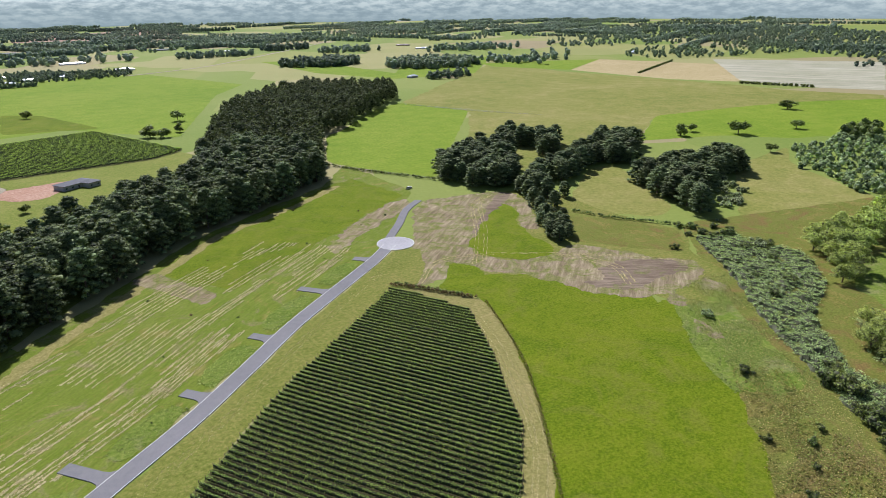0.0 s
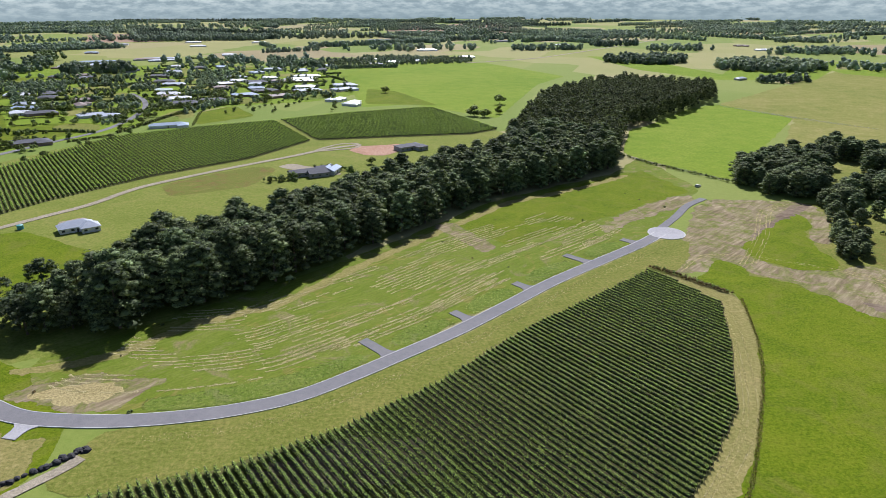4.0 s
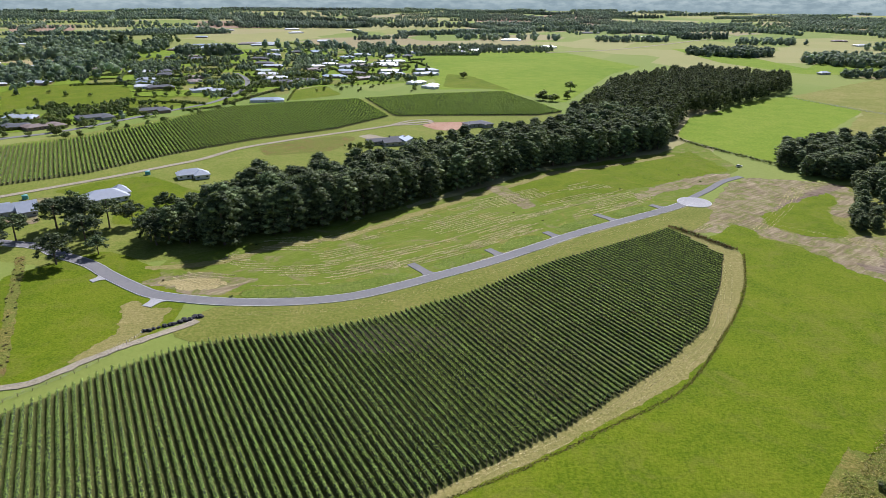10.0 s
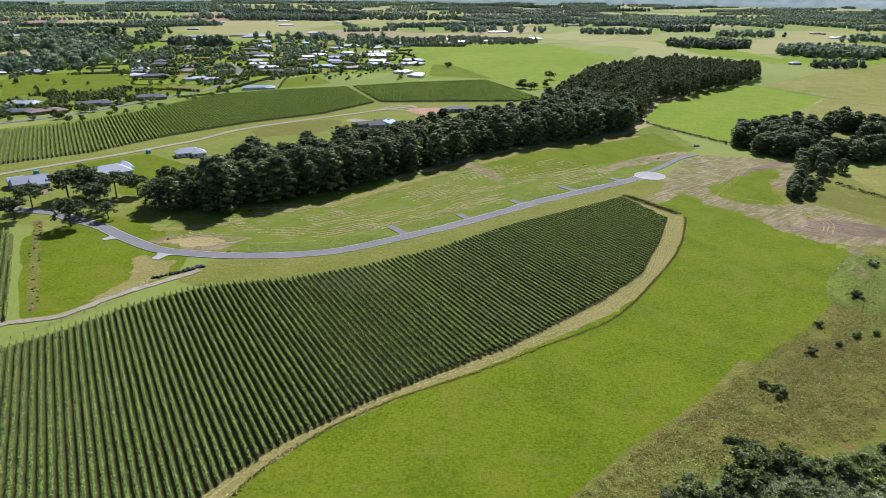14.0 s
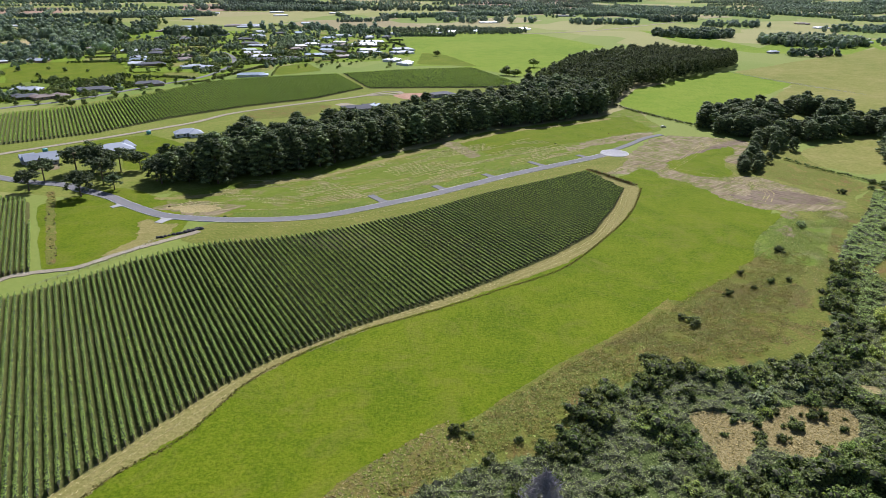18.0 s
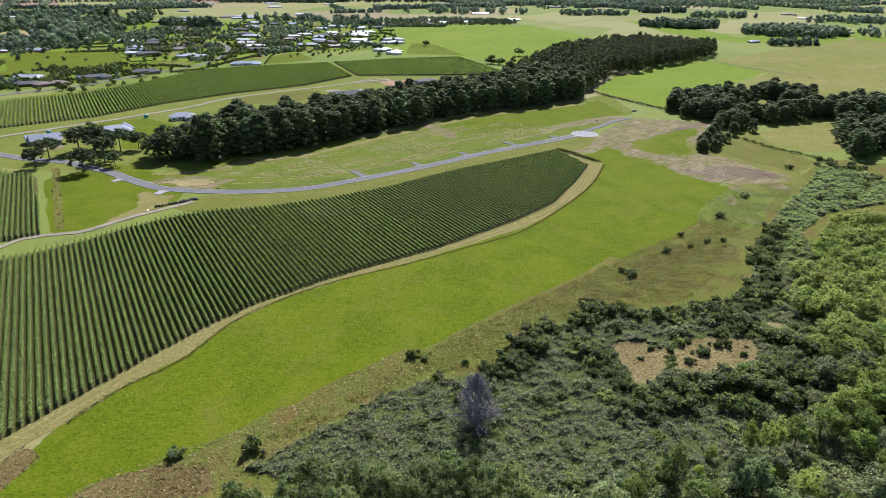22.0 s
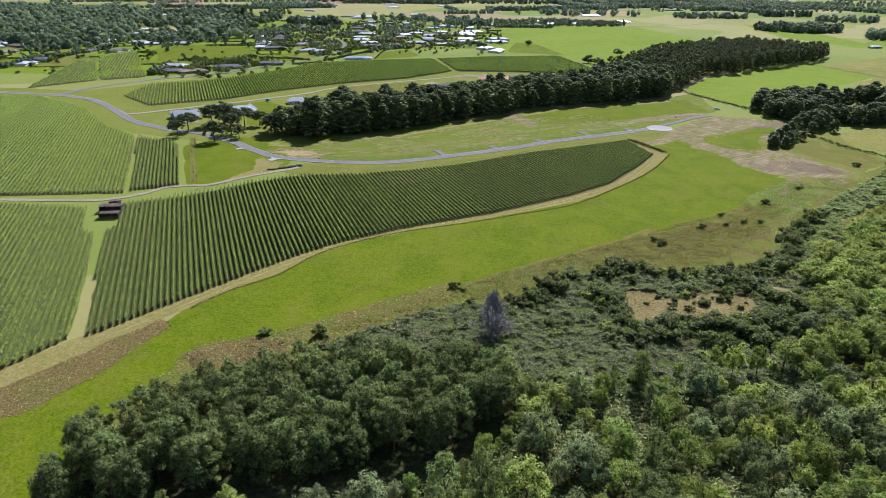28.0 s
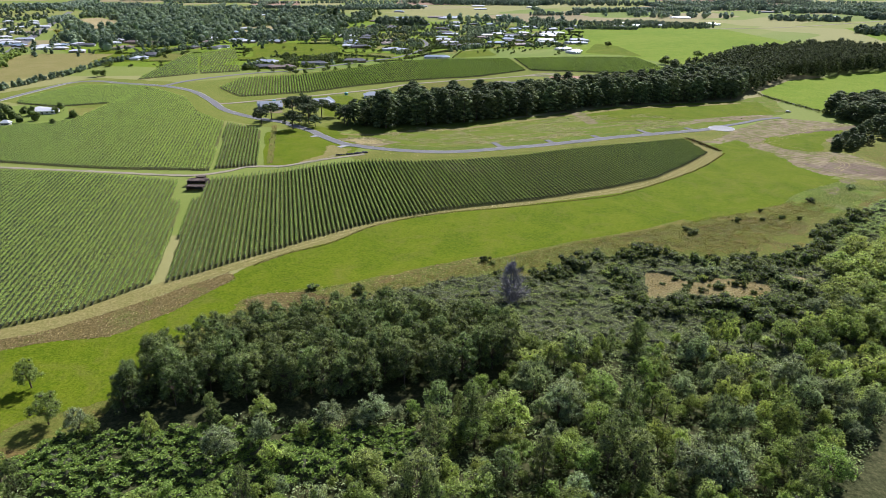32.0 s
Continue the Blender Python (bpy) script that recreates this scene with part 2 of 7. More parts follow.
M["pine"] = leaf_mat("pine_needles", (0.022, 0.040, 0.016), (0.12, 0.155, 0.07), 0.2)
M["bush"] = leaf_mat("dark_shrub_leaves", (0.035, 0.056, 0.016), (0.20, 0.245, 0.075), 0.34)
M["broad"] = leaf_mat("broad_leaves", (0.06, 0.092, 0.024), (0.33, 0.41, 0.13), 0.46)
M["willow"] = leaf_mat("willow_leaves", (0.10, 0.14, 0.035), (0.46, 0.53, 0.19), 0.48, spread=0.24)
M["silver"] = leaf_mat("silvery_leaves", (0.06, 0.085, 0.042), (0.37, 0.435, 0.24), 0.40)
M["golden"] = leaf_mat("golden_leaves", (0.26, 0.25, 0.03), (0.58, 0.54, 0.10), 0.4)
M["bramble"] = leaf_mat("bramble_leaves", (0.085, 0.125, 0.045), (0.41, 0.48, 0.215), 0.36, 0.6, 0.12)
M["rust"] = leaf_mat("rusty_leaves", (0.10, 0.082, 0.03), (0.25, 0.185, 0.075), 0.3)
# paler and bluer than real leaves: distance haze is put into these two colours
M["fartree"] = leaf_mat("haze_tinted_far_foliage", (0.115, 0.155, 0.125), (0.24, 0.295, 0.225), 0.3, 0.7, 0.08)
M["midtree"] = leaf_mat("haze_tinted_garden_leaves", (0.075, 0.11, 0.08), (0.23, 0.285, 0.19), 0.34, 0.65, 0.1)
M["tuft"] = leaf_mat("grass_tufts", (0.24, 0.21, 0.08), (0.44, 0.375, 0.175), 0.4)
M["bark"] = hard_mat("bark", (0.12, 0.085, 0.06), 0.4, 2.0, 0.9, 0, 0.6)
M["deadwood"] = hard_mat("grey_dead_wood", (0.26, 0.24, 0.26), 0.35, 2.0, 0.9, 0, 0.5)
M["post"] = hard_mat("weathered_post", (0.2, 0.16, 0.12), 0.35, 3.0, 0.9)
M["whitewall"] = hard_mat("white_wall", (0.72, 0.71, 0.68), 0.07, 0.6, 0.7)
M["brick"] = hard_mat("brown_brick_wall", (0.30, 0.21, 0.16), 0.2, 1.5, 0.85)
M["greywall"] = hard_mat("grey_wall", (0.36, 0.35, 0.34), 0.12, 0.6, 0.75)
M["roof_grey"] = hard_mat("pale_steel_roof", (0.32, 0.355, 0.41), 0.1, 0.4, 0.7, 0.0)
M["darkfloor"] = ground_mat("dark_wood_floor", (0.03, 0.036, 0.014), (0.06, 0.066, 0.026), (0.11, 0.10, 0.045), 0.05, 0.9)
M["roof_dark"] = hard_mat("charcoal_roof", (0.07, 0.073, 0.085), 0.2, 0.5, 0.85)
M["roof_brown"] = hard_mat("brown_tile_roof", (0.16, 0.115, 0.095), 0.2, 0.5, 0.7)
M["roof_white"] = hard_mat("white_steel_roof", (0.6, 0.61, 0.63), 0.05, 0.4, 0.4)
M["roof_blue"] = hard_mat("blue_grey_roof", (0.22, 0.29, 0.38), 0.12, 0.5, 0.7)
M["roof_green"] = hard_mat("pale_green_roof", (0.36, 0.43, 0.39), 0.1, 0.5, 0.7)
M["rustroof"] = hard_mat("rusty_iron_roof", (0.20, 0.145, 0.12), 0.5, 0.7, 0.75)
M["timber"] = hard_mat("dark_timber_wall", (0.09, 0.07, 0.055), 0.35, 1.5, 0.9)
M["glass"] = hard_mat("dark_window_glass", (0.03, 0.04, 0.05), 0.1, 1, 0.08)
M["carwhite"] = hard_mat("cream_car_paint", (0.75, 0.72, 0.62), 0.03, 1, 0.25)
M["rubber"] = hard_mat("black_rubber", (0.015, 0.015, 0.016), 0.3, 4, 0.8)
M["steel"] = hard_mat("steel", (0.4, 0.4, 0.42), 0.1, 3, 0.4, 0.8)
M["tank"] = hard_mat("teal_tank_plastic", (0.08, 0.30, 0.29), 0.1, 1, 0.5)
m, nt, b, _ = mat_new("river_water")
b.inputs["Base Color"].default_value = (0.05, 0.06, 0.045, 1)
b.inputs["Roughness"].default_value = 0.25
bumped(nt, b, noise_tex(nt, mapped(nt), 1.3, 3), 0.25, 0.12)
M["water"] = m
del m, nt, b


# ---------------------------------------------------------------- mesh helpers
def raw_mesh(name, verts, faces, mat, smooth=False):
    """A mesh from arrays: faces is an (n, 3) or (n, 4) array, or a list of such arrays."""
    me = bpy.data.meshes.new(name)
    verts = np.ascontiguousarray(verts, dtype=np.float32)
    groups = [np.asarray(f, dtype=np.int32) for f in (faces if isinstance(faces, list) else [faces]) if len(f)]
    nl = sum(f.size for f in groups)
    npoly = sum(len(f) for f in groups)
    me.vertices.add(len(verts))
    me.vertices.foreach_set("co", verts.ravel())
    me.loops.add(nl)
    me.loops.foreach_set("vertex_index", np.concatenate([f.ravel() for f in groups]))
    me.polygons.add(npoly)
    sizes = np.concatenate([np.full(len(f), f.shape[1], dtype=np.int32) for f in groups])
    starts = np.concatenate([[0], np.cumsum(sizes)[:-1]]).astype(np.int32)
    me.polygons.foreach_set("loop_start", starts)
    me.polygons.foreach_set("use_smooth", np.full(npoly, smooth, dtype=bool))
    me.materials.append(mat)
    me.update(calc_edges=True)
    return me


def part(name, data, parent, at=None, label=""):
    """Links a mesh as ONE object under a thing or a part."""
    ob = new(name, data)
    ob.parent = parent
    if at is not None:
        ob.matrix_basis = at
    return tagged(ob, label) if label else ob


def thing(name, at, label, category, group="", kind="", data=None):
    ob = new(name, data)
    ob.matrix_basis = at
    return tagged(ob, label, category, group, kind)


def bm_mesh(name, bm, mat, smooth=False):
    me = bpy.data.meshes.new(name)
    bmesh.ops.recalc_face_normals(bm, faces=bm.faces[:])
    bm.to_mesh(me)
    bm.free()
    me.materials.append(mat)
    if smooth:
        for p in me.polygons:
            p.use_smooth = True
    return me


def box_mesh(name, sx, sy, sz, mat, bevel=0.0, base=True):
    bm = bmesh.new()
    bmesh.ops.create_cube(bm, size=1, matrix=Matrix.Translation((0, 0, sz / 2 if base else 0)) @ Matrix.Diagonal((sx, sy, sz, 1)))
    if bevel:
        bmesh.ops.bevel(bm, geom=bm.edges[:], offset=bevel, segments=2, affect="EDGES")
    return bm_mesh(name, bm, mat)


def inside(poly, x, y):
    """Which of the points lie in the polygon."""
    p = np.asarray(poly, dtype=float)
    x, y = np.asarray(x), np.asarray(y)
    res = np.zeros(x.shape, bool)
    for (x0, y0), (x1, y1) in zip(p, np.roll(p, -1, 0)):
        cross = ((y0 > y) != (y1 > y))
        with np.errstate(divide="ignore", invalid="ignore"):
            res ^= cross & (x < (x1 - x0) * (y - y0) / (y1 - y0) + x0)
    return res


def scatter(poly, step, jitter=0.4, holes=()):
    """A jittered grid of points in a polygon."""
    p = np.asarray(poly, dtype=float)
    gx, gy = np.meshgrid(np.arange(p[:, 0].min(), p[:, 0].max() + step, step), np.arange(p[:, 1].min(), p[:, 1].max() + step, step))
    gx[1::2] += step / 2
    pts = np.stack([gx.ravel(), gy.ravel()], 1) + rng.uniform(-jitter, jitter, (gx.size, 2)) * step
    ok = inside(poly, pts[:, 0], pts[:, 1])
    for h in holes:
        ok &= ~inside(h, pts[:, 0], pts[:, 1])
    return pts[ok]


def curve_through(pts, step):
    """Points every step metres on a smooth line through the given ones."""
    p = np.asarray(pts, dtype=float)
    q = np.vstack([2 * p[0] - p[1], p, 2 * p[-1] - p[-2]])
    out = []
    for i in range(1, len(q) - 2):
        t = np.linspace(0, 1, 12, endpoint=False)[:, None]
        out.append(0.5 * (2 * q[i] + (q[i + 1] - q[i - 1]) * t + (2 * q[i - 1] - 5 * q[i] + 4 * q[i + 1] - q[i + 2]) * t ** 2 + (3 * q[i] - q[i - 1] - 3 * q[i + 1] + q[i + 2]) * t ** 3))
    c = np.vstack(out + [p[-1:]])
    s = np.concatenate([[0], np.cumsum(np.hypot(*np.diff(c, axis=0).T))])
    n = max(2, int(s[-1] / step) + 1)
    w = np.linspace(0, s[-1], n)
    return np.stack([np.interp(w, s, c[:, 0]), np.interp(w, s, c[:, 1])], 1)


def sides(c):
    """Unit vectors to the left of a line at each of its points."""
    d = np.gradient(c, axis=0)
    d /= np.maximum(np.hypot(d[:, 0], d[:, 1]), 1e-6)[:, None]
    return np.stack([-d[:, 1], d[:, 0]], 1)


def ribbon(name, pts, width, mat, z, depth=0.12, step=3.0, shift=0.0, wobble=0.0):
    """A slab along a line, with a top and two side faces."""
    c = curve_through(pts, step)
    n = sides(c)
    w = np.full(len(c), width / 2.0)
    a = c + n * (shift + w + rng.normal(0, wobble, len(c)))[:, None]
    b = c + n * (shift - w + rng.normal(0, wobble, len(c)))[:, None]
    k = len(c)
    col = lambda p, h: np.column_stack([p, np.full(k, h)])
    v = np.vstack([col(a, z - depth), col(a, z), col(b, z), col(b, z - depth)])
    i = np.arange(k - 1)
    f = np.vstack([np.column_stack([i + r * k, i + 1 + r * k, i + 1 + (r + 1) * k, i + (r + 1) * k]) for r in range(3)])
    return raw_mesh(name, v, f[:, ::-1], mat)


def rim_gap(p, loop):
    """How far each point lies from a closed line."""
    a, b = loop, np.roll(loop, -1, 0)
    d = b - a
    best = np.full(len(p), 1e9)
    for q, w in zip(a, d):
        t = np.clip(((p - q) @ w) / max(w @ w, 1e-9), 0, 1)
        best = np.minimum(best, np.hypot(*(p - q - t[:, None] * w).T))
    return best


def patch_mesh(name, pts, mat, z, step=6.0, wobble=0.7, smooth=True, soft=1.6):
    """A flat field with an uneven, naturally worn edge: the attribute rim runs from 1 at its edge to 0 soft metres inside."""
    c = np.asarray(pts, dtype=float)
    if smooth:
        loop = np.vstack([c, c[:1]])
        s = np.concatenate([[0], np.cumsum(np.hypot(*np.diff(loop, axis=0).T))])
        n = max(8, int(s[-1] / step))
        w = np.linspace(0, s[-1], n, endpoint=False)
        c = np.stack([np.interp(w, s, loop[:, 0]), np.interp(w, s, loop[:, 1])], 1)
        for _ in range(2):
            c = (np.roll(c, 1, 0) + 2 * c + np.roll(c, -1, 0)) / 4
    c = c + rng.normal(0, wobble * 0.35, c.shape)
    c = c + wobble * np.array([(1.6 * noise.noise((x * 0.11, y * 0.11, z * 99)) + 0.9 * noise.noise((x * 0.4, y * 0.4, 3)), 1.6 * noise.noise((x * 0.11, y * 0.11, 40 + z * 99)) + 0.9 * noise.noise((x * 0.4, y * 0.4, 9))) for x, y in c])
    k = len(c)
    nx = np.roll(c, -1, 0)
    area = 0.5 * np.sum(c[:, 0] * nx[:, 1] - nx[:, 0] * c[:, 1])
    soft = min(soft, 0.55 * abs(area) / np.hypot(*(nx - c).T).sum())
    along = nx - np.roll(c, 1, 0)
    along /= np.maximum(np.hypot(*along.T), 1e-6)[:, None]
    inward = np.column_stack([-along[:, 1], along[:, 0]]) * (1 if area > 0 else -1)
    c = c - inward * soft * 0.42
    inner = c + inward * soft
    inner = inner[inside(c, inner[:, 0], inner[:, 1])]
    inner = inner[rim_gap(inner, c) > soft * 0.8]
    for _ in range(4):
        vo, _, fo, *_ = geometry.delaunay_2d_cdt([Vector(q) for q in np.vstack([c, inner])], [(q, (q + 1) % k) for q in range(k)], [], 1, 1e-4)
        w = np.array([(q.x, q.y) for q in vo])
        mid = w[np.array([q[:3] for q in fo])].mean(1)
        far = (rim_gap(w, c) < 0.05 * soft)[np.array([q[:3] for q in fo])].all(1) & (rim_gap(mid, c) > 0.5 * soft)
        if not far.any():
            break
        inner = np.vstack([inner, mid[far]])
    tri = np.array([q if (vo[q[1]] - vo[q[0]]).cross(vo[q[2]] - vo[q[0]]) > 0 else q[::-1] for q in fo])
    v = np.array([(q.x, q.y, z) for q in vo])
    me = raw_mesh(name, v, tri, mat)
    rim = me.attributes.new("rim", "FLOAT", "POINT")
    rim.data.foreach_set("value", np.clip(1 - rim_gap(v[:, :2], c) / soft, 0, 1).astype(np.float32))
    return me


def leaf_cards(c, nrm, size):
    """Kite-shaped leaves or sprays at the points c, facing nrm: arrays of corners and faces."""
    n = len(c)
    nrm = nrm / np.maximum(np.linalg.norm(nrm, axis=1), 1e-6)[:, None]
    r = rng.normal(size=(n, 3))
    u = np.cross(nrm, r)
    u /= np.maximum(np.linalg.norm(u, axis=1), 1e-6)[:, None]
    w = np.cross(nrm, u)
    s = np.broadcast_to(np.asarray(size, dtype=float), (n,))[:, None]
    bend = nrm * s * 0.18
    v = np.stack([c - u * s * 0.62 - bend, c - w * s * 0.42, c + u * s * 0.62 - bend, c + w * s * 0.42], 1).reshape(-1, 3)
    f = np.arange(4 * n).reshape(n, 4)
    return v, f


def ico(sub=1):
    bm = bmesh.new()
    bmesh.ops.create_icosphere(bm, subdivisions=sub, radius=1)
    v = np.array([x.co[:] for x in bm.verts])
    f = np.array([[q.index for q in p.verts] for p in bm.faces])
    bm.free()
    return v, f


ICO = ico(1)


def clump_arrays(centres, radii, per, size, flat=0.75, core=0.55, up=0.95):
    """Foliage as many lumps: a core for each lump and leaf sprays on its skin."""
    k = len(centres)
    d = rng.normal(size=(k, per, 3))
    d[..., 2] = d[..., 2] * 0.9 + 0.25
    d /= np.linalg.norm(d, axis=2)[..., None]
    rad = np.asarray(radii)[:, None, None] * rng.uniform(0.6, 1.15, (k, per, 1))
    pos = np.asarray(centres)[:, None, :] + d * rad * np.array([1, 1, flat])
    nr = d + rng.normal(0, 0.6, d.shape) + np.array([0, 0, up])
    v, f = leaf_cards(pos.reshape(-1, 3), nr.reshape(-1, 3), size * rng.uniform(0.6, 1.35, k * per))
    iv, jf = ICO
    cv = (np.asarray(centres)[:, None, :] + iv[None] * (np.asarray(radii) * core)[:, None, None] * np.array([1, 1, flat]) * rng.uniform(0.85, 1.15, (k, len(iv), 1))).reshape(-1, 3)
    cf = (jf[None] + (np.arange(k) * len(iv))[:, None, None]).reshape(-1, 3) + len(v)
    return np.vstack([v, cv]), f, cf


def clumps_mesh(name, centres, radii, per, size, mat, flat=0.75, core=0.55, up=0.95, inner=None):
    """Clumps of leaves; inner: the material of the twigs within, dark in place of their shade, where it is not the
    leaves' own.
    """
    v, f, cf = clump_arrays(centres, radii, per, size, flat, core, up)
    me = raw_mesh(name, v, [f, cf], mat)
    if inner:
        me.materials.append(inner)
        me.polygons.foreach_set("material_index", np.repeat([0, 1], [len(f), len(cf)]).astype(np.int32))
    return me


def tapered(segs, joined=True):
    """Six-sided tapered limbs: each of segs is start, end, start radius, end radius."""
    vs, fs, k = [], [], 0
    a = np.arange(6) * math.pi / 3
    for num, (p, q, r0, r1) in enumerate(segs):
        p, q = np.asarray(p, float), np.asarray(q, float)
        d = (q - p) / max(np.linalg.norm(q - p), 1e-6)
        u = np.cross(d, (0.3, 0.9, 0.2))
        u /= np.linalg.norm(u)
        w = np.cross(d, u)
        ring = np.cos(a)[:, None] * u + np.sin(a)[:, None] * w
        vs += [p + ring * r0, q + ring * r1]
        i = np.arange(6)
        j = (i + 1) % 6
        fs.append(np.column_stack([i, j, j + 6, i + 6]) + k)
        if num and joined:
            near = int(np.argmin(np.linalg.norm(np.vstack(vs[:2]) - p, axis=1)))
            fs.append(np.array([[near, k, k + 1, k + 2]]))
        k += 12
    return np.vstack(vs), np.vstack(fs)


def wood_mass(name, pts, kind, scales, wide, label, category="trees"):
    """Trees too many to tell apart, joined into one mass of lumps."""
    mat, H, R, n, per, size = {"conifer": ("conifer", 22, 4.9, 26, 22, 1.05), "broad": ("broad", 9.5, 4.0, 26, 16, 0.7), "willow": ("willow", 8.5, 4.2, 24, 30, 0.6)}[kind]
    cs, rs = [], []
    for (x, y), s in zip(pts, scales):
        t = (np.arange(n) + rng.uniform(0, 1, n)) / n
        a = np.arange(n) * 2.399 + rng.uniform(0, 6)
        rad = R * wide * s * np.sqrt(np.clip(1.04 - t ** 1.7, 0.02, 1)) * rng.uniform(0.55, 0.95, n)
        cs.append(np.column_stack([x + np.cos(a) * rad, y + np.sin(a) * rad, (0.2 + 0.76 * t) * H * s]))
        rs.append(rng.uniform(0.3, 0.46, n) * R * s * (wide * 0.5 + 0.5))
    return tagged(new(name, clumps_mesh(name, np.vstack(cs), np.concatenate(rs), per, size, M[mat], 0.85)), label, category, kind="stuff")


# ---------------------------------------------------------------- outlines of the plan, in metres
ROAD = [(-550, 362), (-546, 406), (-530, 447), (-479, 455), (-424, 452), (-378, 436), (-331, 400), (-290, 363), (-261, 346), (-234, 335), (-208, 329), (-196, 321), (-174, 309), (-159, 297), (-144, 286), (-131, 278), (-115, 274), (-99, 272), (-82, 272), (-65, 274), (-48, 279), (-31, 289), (-12, 302), (8, 316), (30, 334), (55, 355), (83, 375), (113, 396), (131, 411)]
SPUR = [(135, 419), (152, 437), (169, 457), (186, 470)]
LANE = [(-305, 384), (-278, 410), (-257, 432), (-234, 456), (-209, 486), (-193, 506), (-175, 542), (-143, 574), (-115, 598), (-84, 623), (-56, 648), (-28, 663)]
TRACK = [(-313, 157), (-274, 163), (-236, 169), (-188, 177), (-170, 192), (-163, 205), (-144, 212), (-137, 219), (-130, 229), (-117, 243), (-108, 252), (-105, 256)]
NW2 = [(-180, 194), (-159, 209), (-212, 300), (-250, 311)]
SMA = [(-484, 479), (-585, 702), (-573, 713), (-447, 541)]
SMB = [(-576, 727), (-563, 796), (-409, 573), (-444, 542)]
BELT_S = [(-154, 314), (-123, 322), (-101, 344), (-70, 357), (-32, 399), (8, 440), (57, 488), (110, 514), (155, 543)]
WOOD = [(179, 591), (228, 713), (246, 706), (333, 797), (427, 897), (415, 883), (439, 940), (390, 963), (348, 1018), (268, 958), (188, 862), (95, 636)]
HEDGE_E = [(180, 595), (189, 570), (212, 525), (243, 473)]
GREEN = [(130, 329), (115, 292), (98, 262), (67, 217), (47, 202), (19, 176), (-18, 151), (-45, 121), (-59, 89), (-78, 61), (-76, 52), (-75, 27), (-90, 3), (-119, -11), (-155, -38), (-86, -81), (-77, -47), (-67, -38), (-58, -27), (-55, 0), (-51, 19), (-59, 42), (-38, 56), (-13, 79), (15, 112), (45, 142), (80, 168), (109, 196), (152, 245), (191, 291), (193, 308), (181, 324), (171, 341), (155, 353), (141, 362)]
LOT = [(-144, 314), (-100, 342), (-32, 396), (57, 485), (154, 539), (194, 590), (194, 491), (130, 413), (56, 359), (-12, 305), (-48, 282), (-100, 274), (-131, 285)]
TAN_N = [(844, 996), (1049, 1118), (1141, 866), (907, 706), (855, 798)]
STRIPE = [(1217, 966), (1398, 716), (964, 531), (922, 605), (920, 714)]
SWBLK = [(-340, 152), (-306, 151), (-251, 162), (-207, 169), (-186, 169), (-101, 38), (-117, 18), (-132, 1), (-200, -60), (-300, 40)]
NWBLK = [(-323, 166), (-279, 170), (-241, 175), (-181, 190), (-254, 313), (-300, 341), (-359, 401), (-430, 439), (-407, 358), (-381, 285), (-396, 260), (-411, 242)]
NWTOP = [(-489, 327), (-506, 346), (-512, 381), (-512, 429), (-462, 444), (-434, 441), (-399, 361), (-440, 325)]
FAR1 = [(-309, 420), (-361, 460), (-377, 530), (-325, 565), (-289, 631), (-255, 726), (-188, 766), (-117, 794), (-72, 684), (-114, 619), (-175, 571), (-222, 517), (-256, 462)]
FAR2 = [(-110, 798), (-42, 833), (54, 862), (105, 716), (75, 695), (2, 691), (-67, 685)]
MAIN = [(-168, 179), (-159, 197), (-139, 216), (-121, 246), (-107, 255), (-73, 261), (-55, 259), (-23, 276), (4, 290), (35, 315), (67, 337), (105, 364), (119, 325), (107, 297), (86, 255), (63, 229), (42, 210), (24, 194), (-16, 166), (-42, 143), (-57, 124), (-70, 102), (-87, 73), (-101, 48)]
PAD_E = [(232, 703), (247, 709), (337, 804), (395, 844), (426, 739), (225, 509), (214, 529), (197, 566), (184, 601)]
PAD_N = [(-65, 1308), (115, 1479), (220, 1413), (306, 1164), (232, 1059), (116, 778), (35, 889), (-26, 875)]
PAD_NW = [(-22, 900), (64, 878), (20, 1015), (-18, 1044)]
PAD_S2 = [(806, 1211), (1049, 1118), (844, 996), (778, 1139)]
PAD_R = [(441, 509), (562, 586), (680, 569), (781, 545), (881, 495), (650, 397), (557, 435), (522, 479)]
PAD_F = [(470, 1546), (556, 1506), (573, 1152), (745, 1394), (929, 1329), (678, 1061), (527, 1075), (465, 1245)]
PAD_R2 = [(330, 463), (360, 463), (304, 368), (280, 358), (253, 398), (267, 418)]
COPA = [(225, 502), (240, 531), (295, 563), (324, 546), (287, 496), (249, 456), (234, 468)]
COPB = [(333, 573), (347, 545), (373, 577), (361, 603)]
COPC = [(331, 516), (352, 514), (381, 549), (368, 559)]
COPD = [(265, 453), (294, 450), (344, 471), (366, 454), (431, 501), (414, 530), (333, 483), (298, 477)]
DIRT_D = [(103, 428), (123, 446), (164, 475), (183, 479), (176, 462), (156, 450), (125, 433), (104, 416)]
DIRT_E = [(10, 439), (23, 443), (41, 404), (33, 393), (20, 420)]
LOT_GREEN = [(23, 443), (54, 471), (153, 534), (180, 548), (186, 486), (164, 475), (106, 437), (67, 414), (46, 399)]
ROUGH = [(-76, 52), (-65, 50), (-50, 57), (-51, 19), (-63, 48), (-38, 56), (-13, 79), (15, 112), (45, 142), (80, 168), (109, 196), (136, 218), (162, 246), (191, 280), (230, 297), (220, 273), (185, 230), (177, 210), (157, 188)]
LAWNB = [(-205, 294), (-173, 327), (-125, 296), (-111, 258), (-123, 234), (-152, 205)]
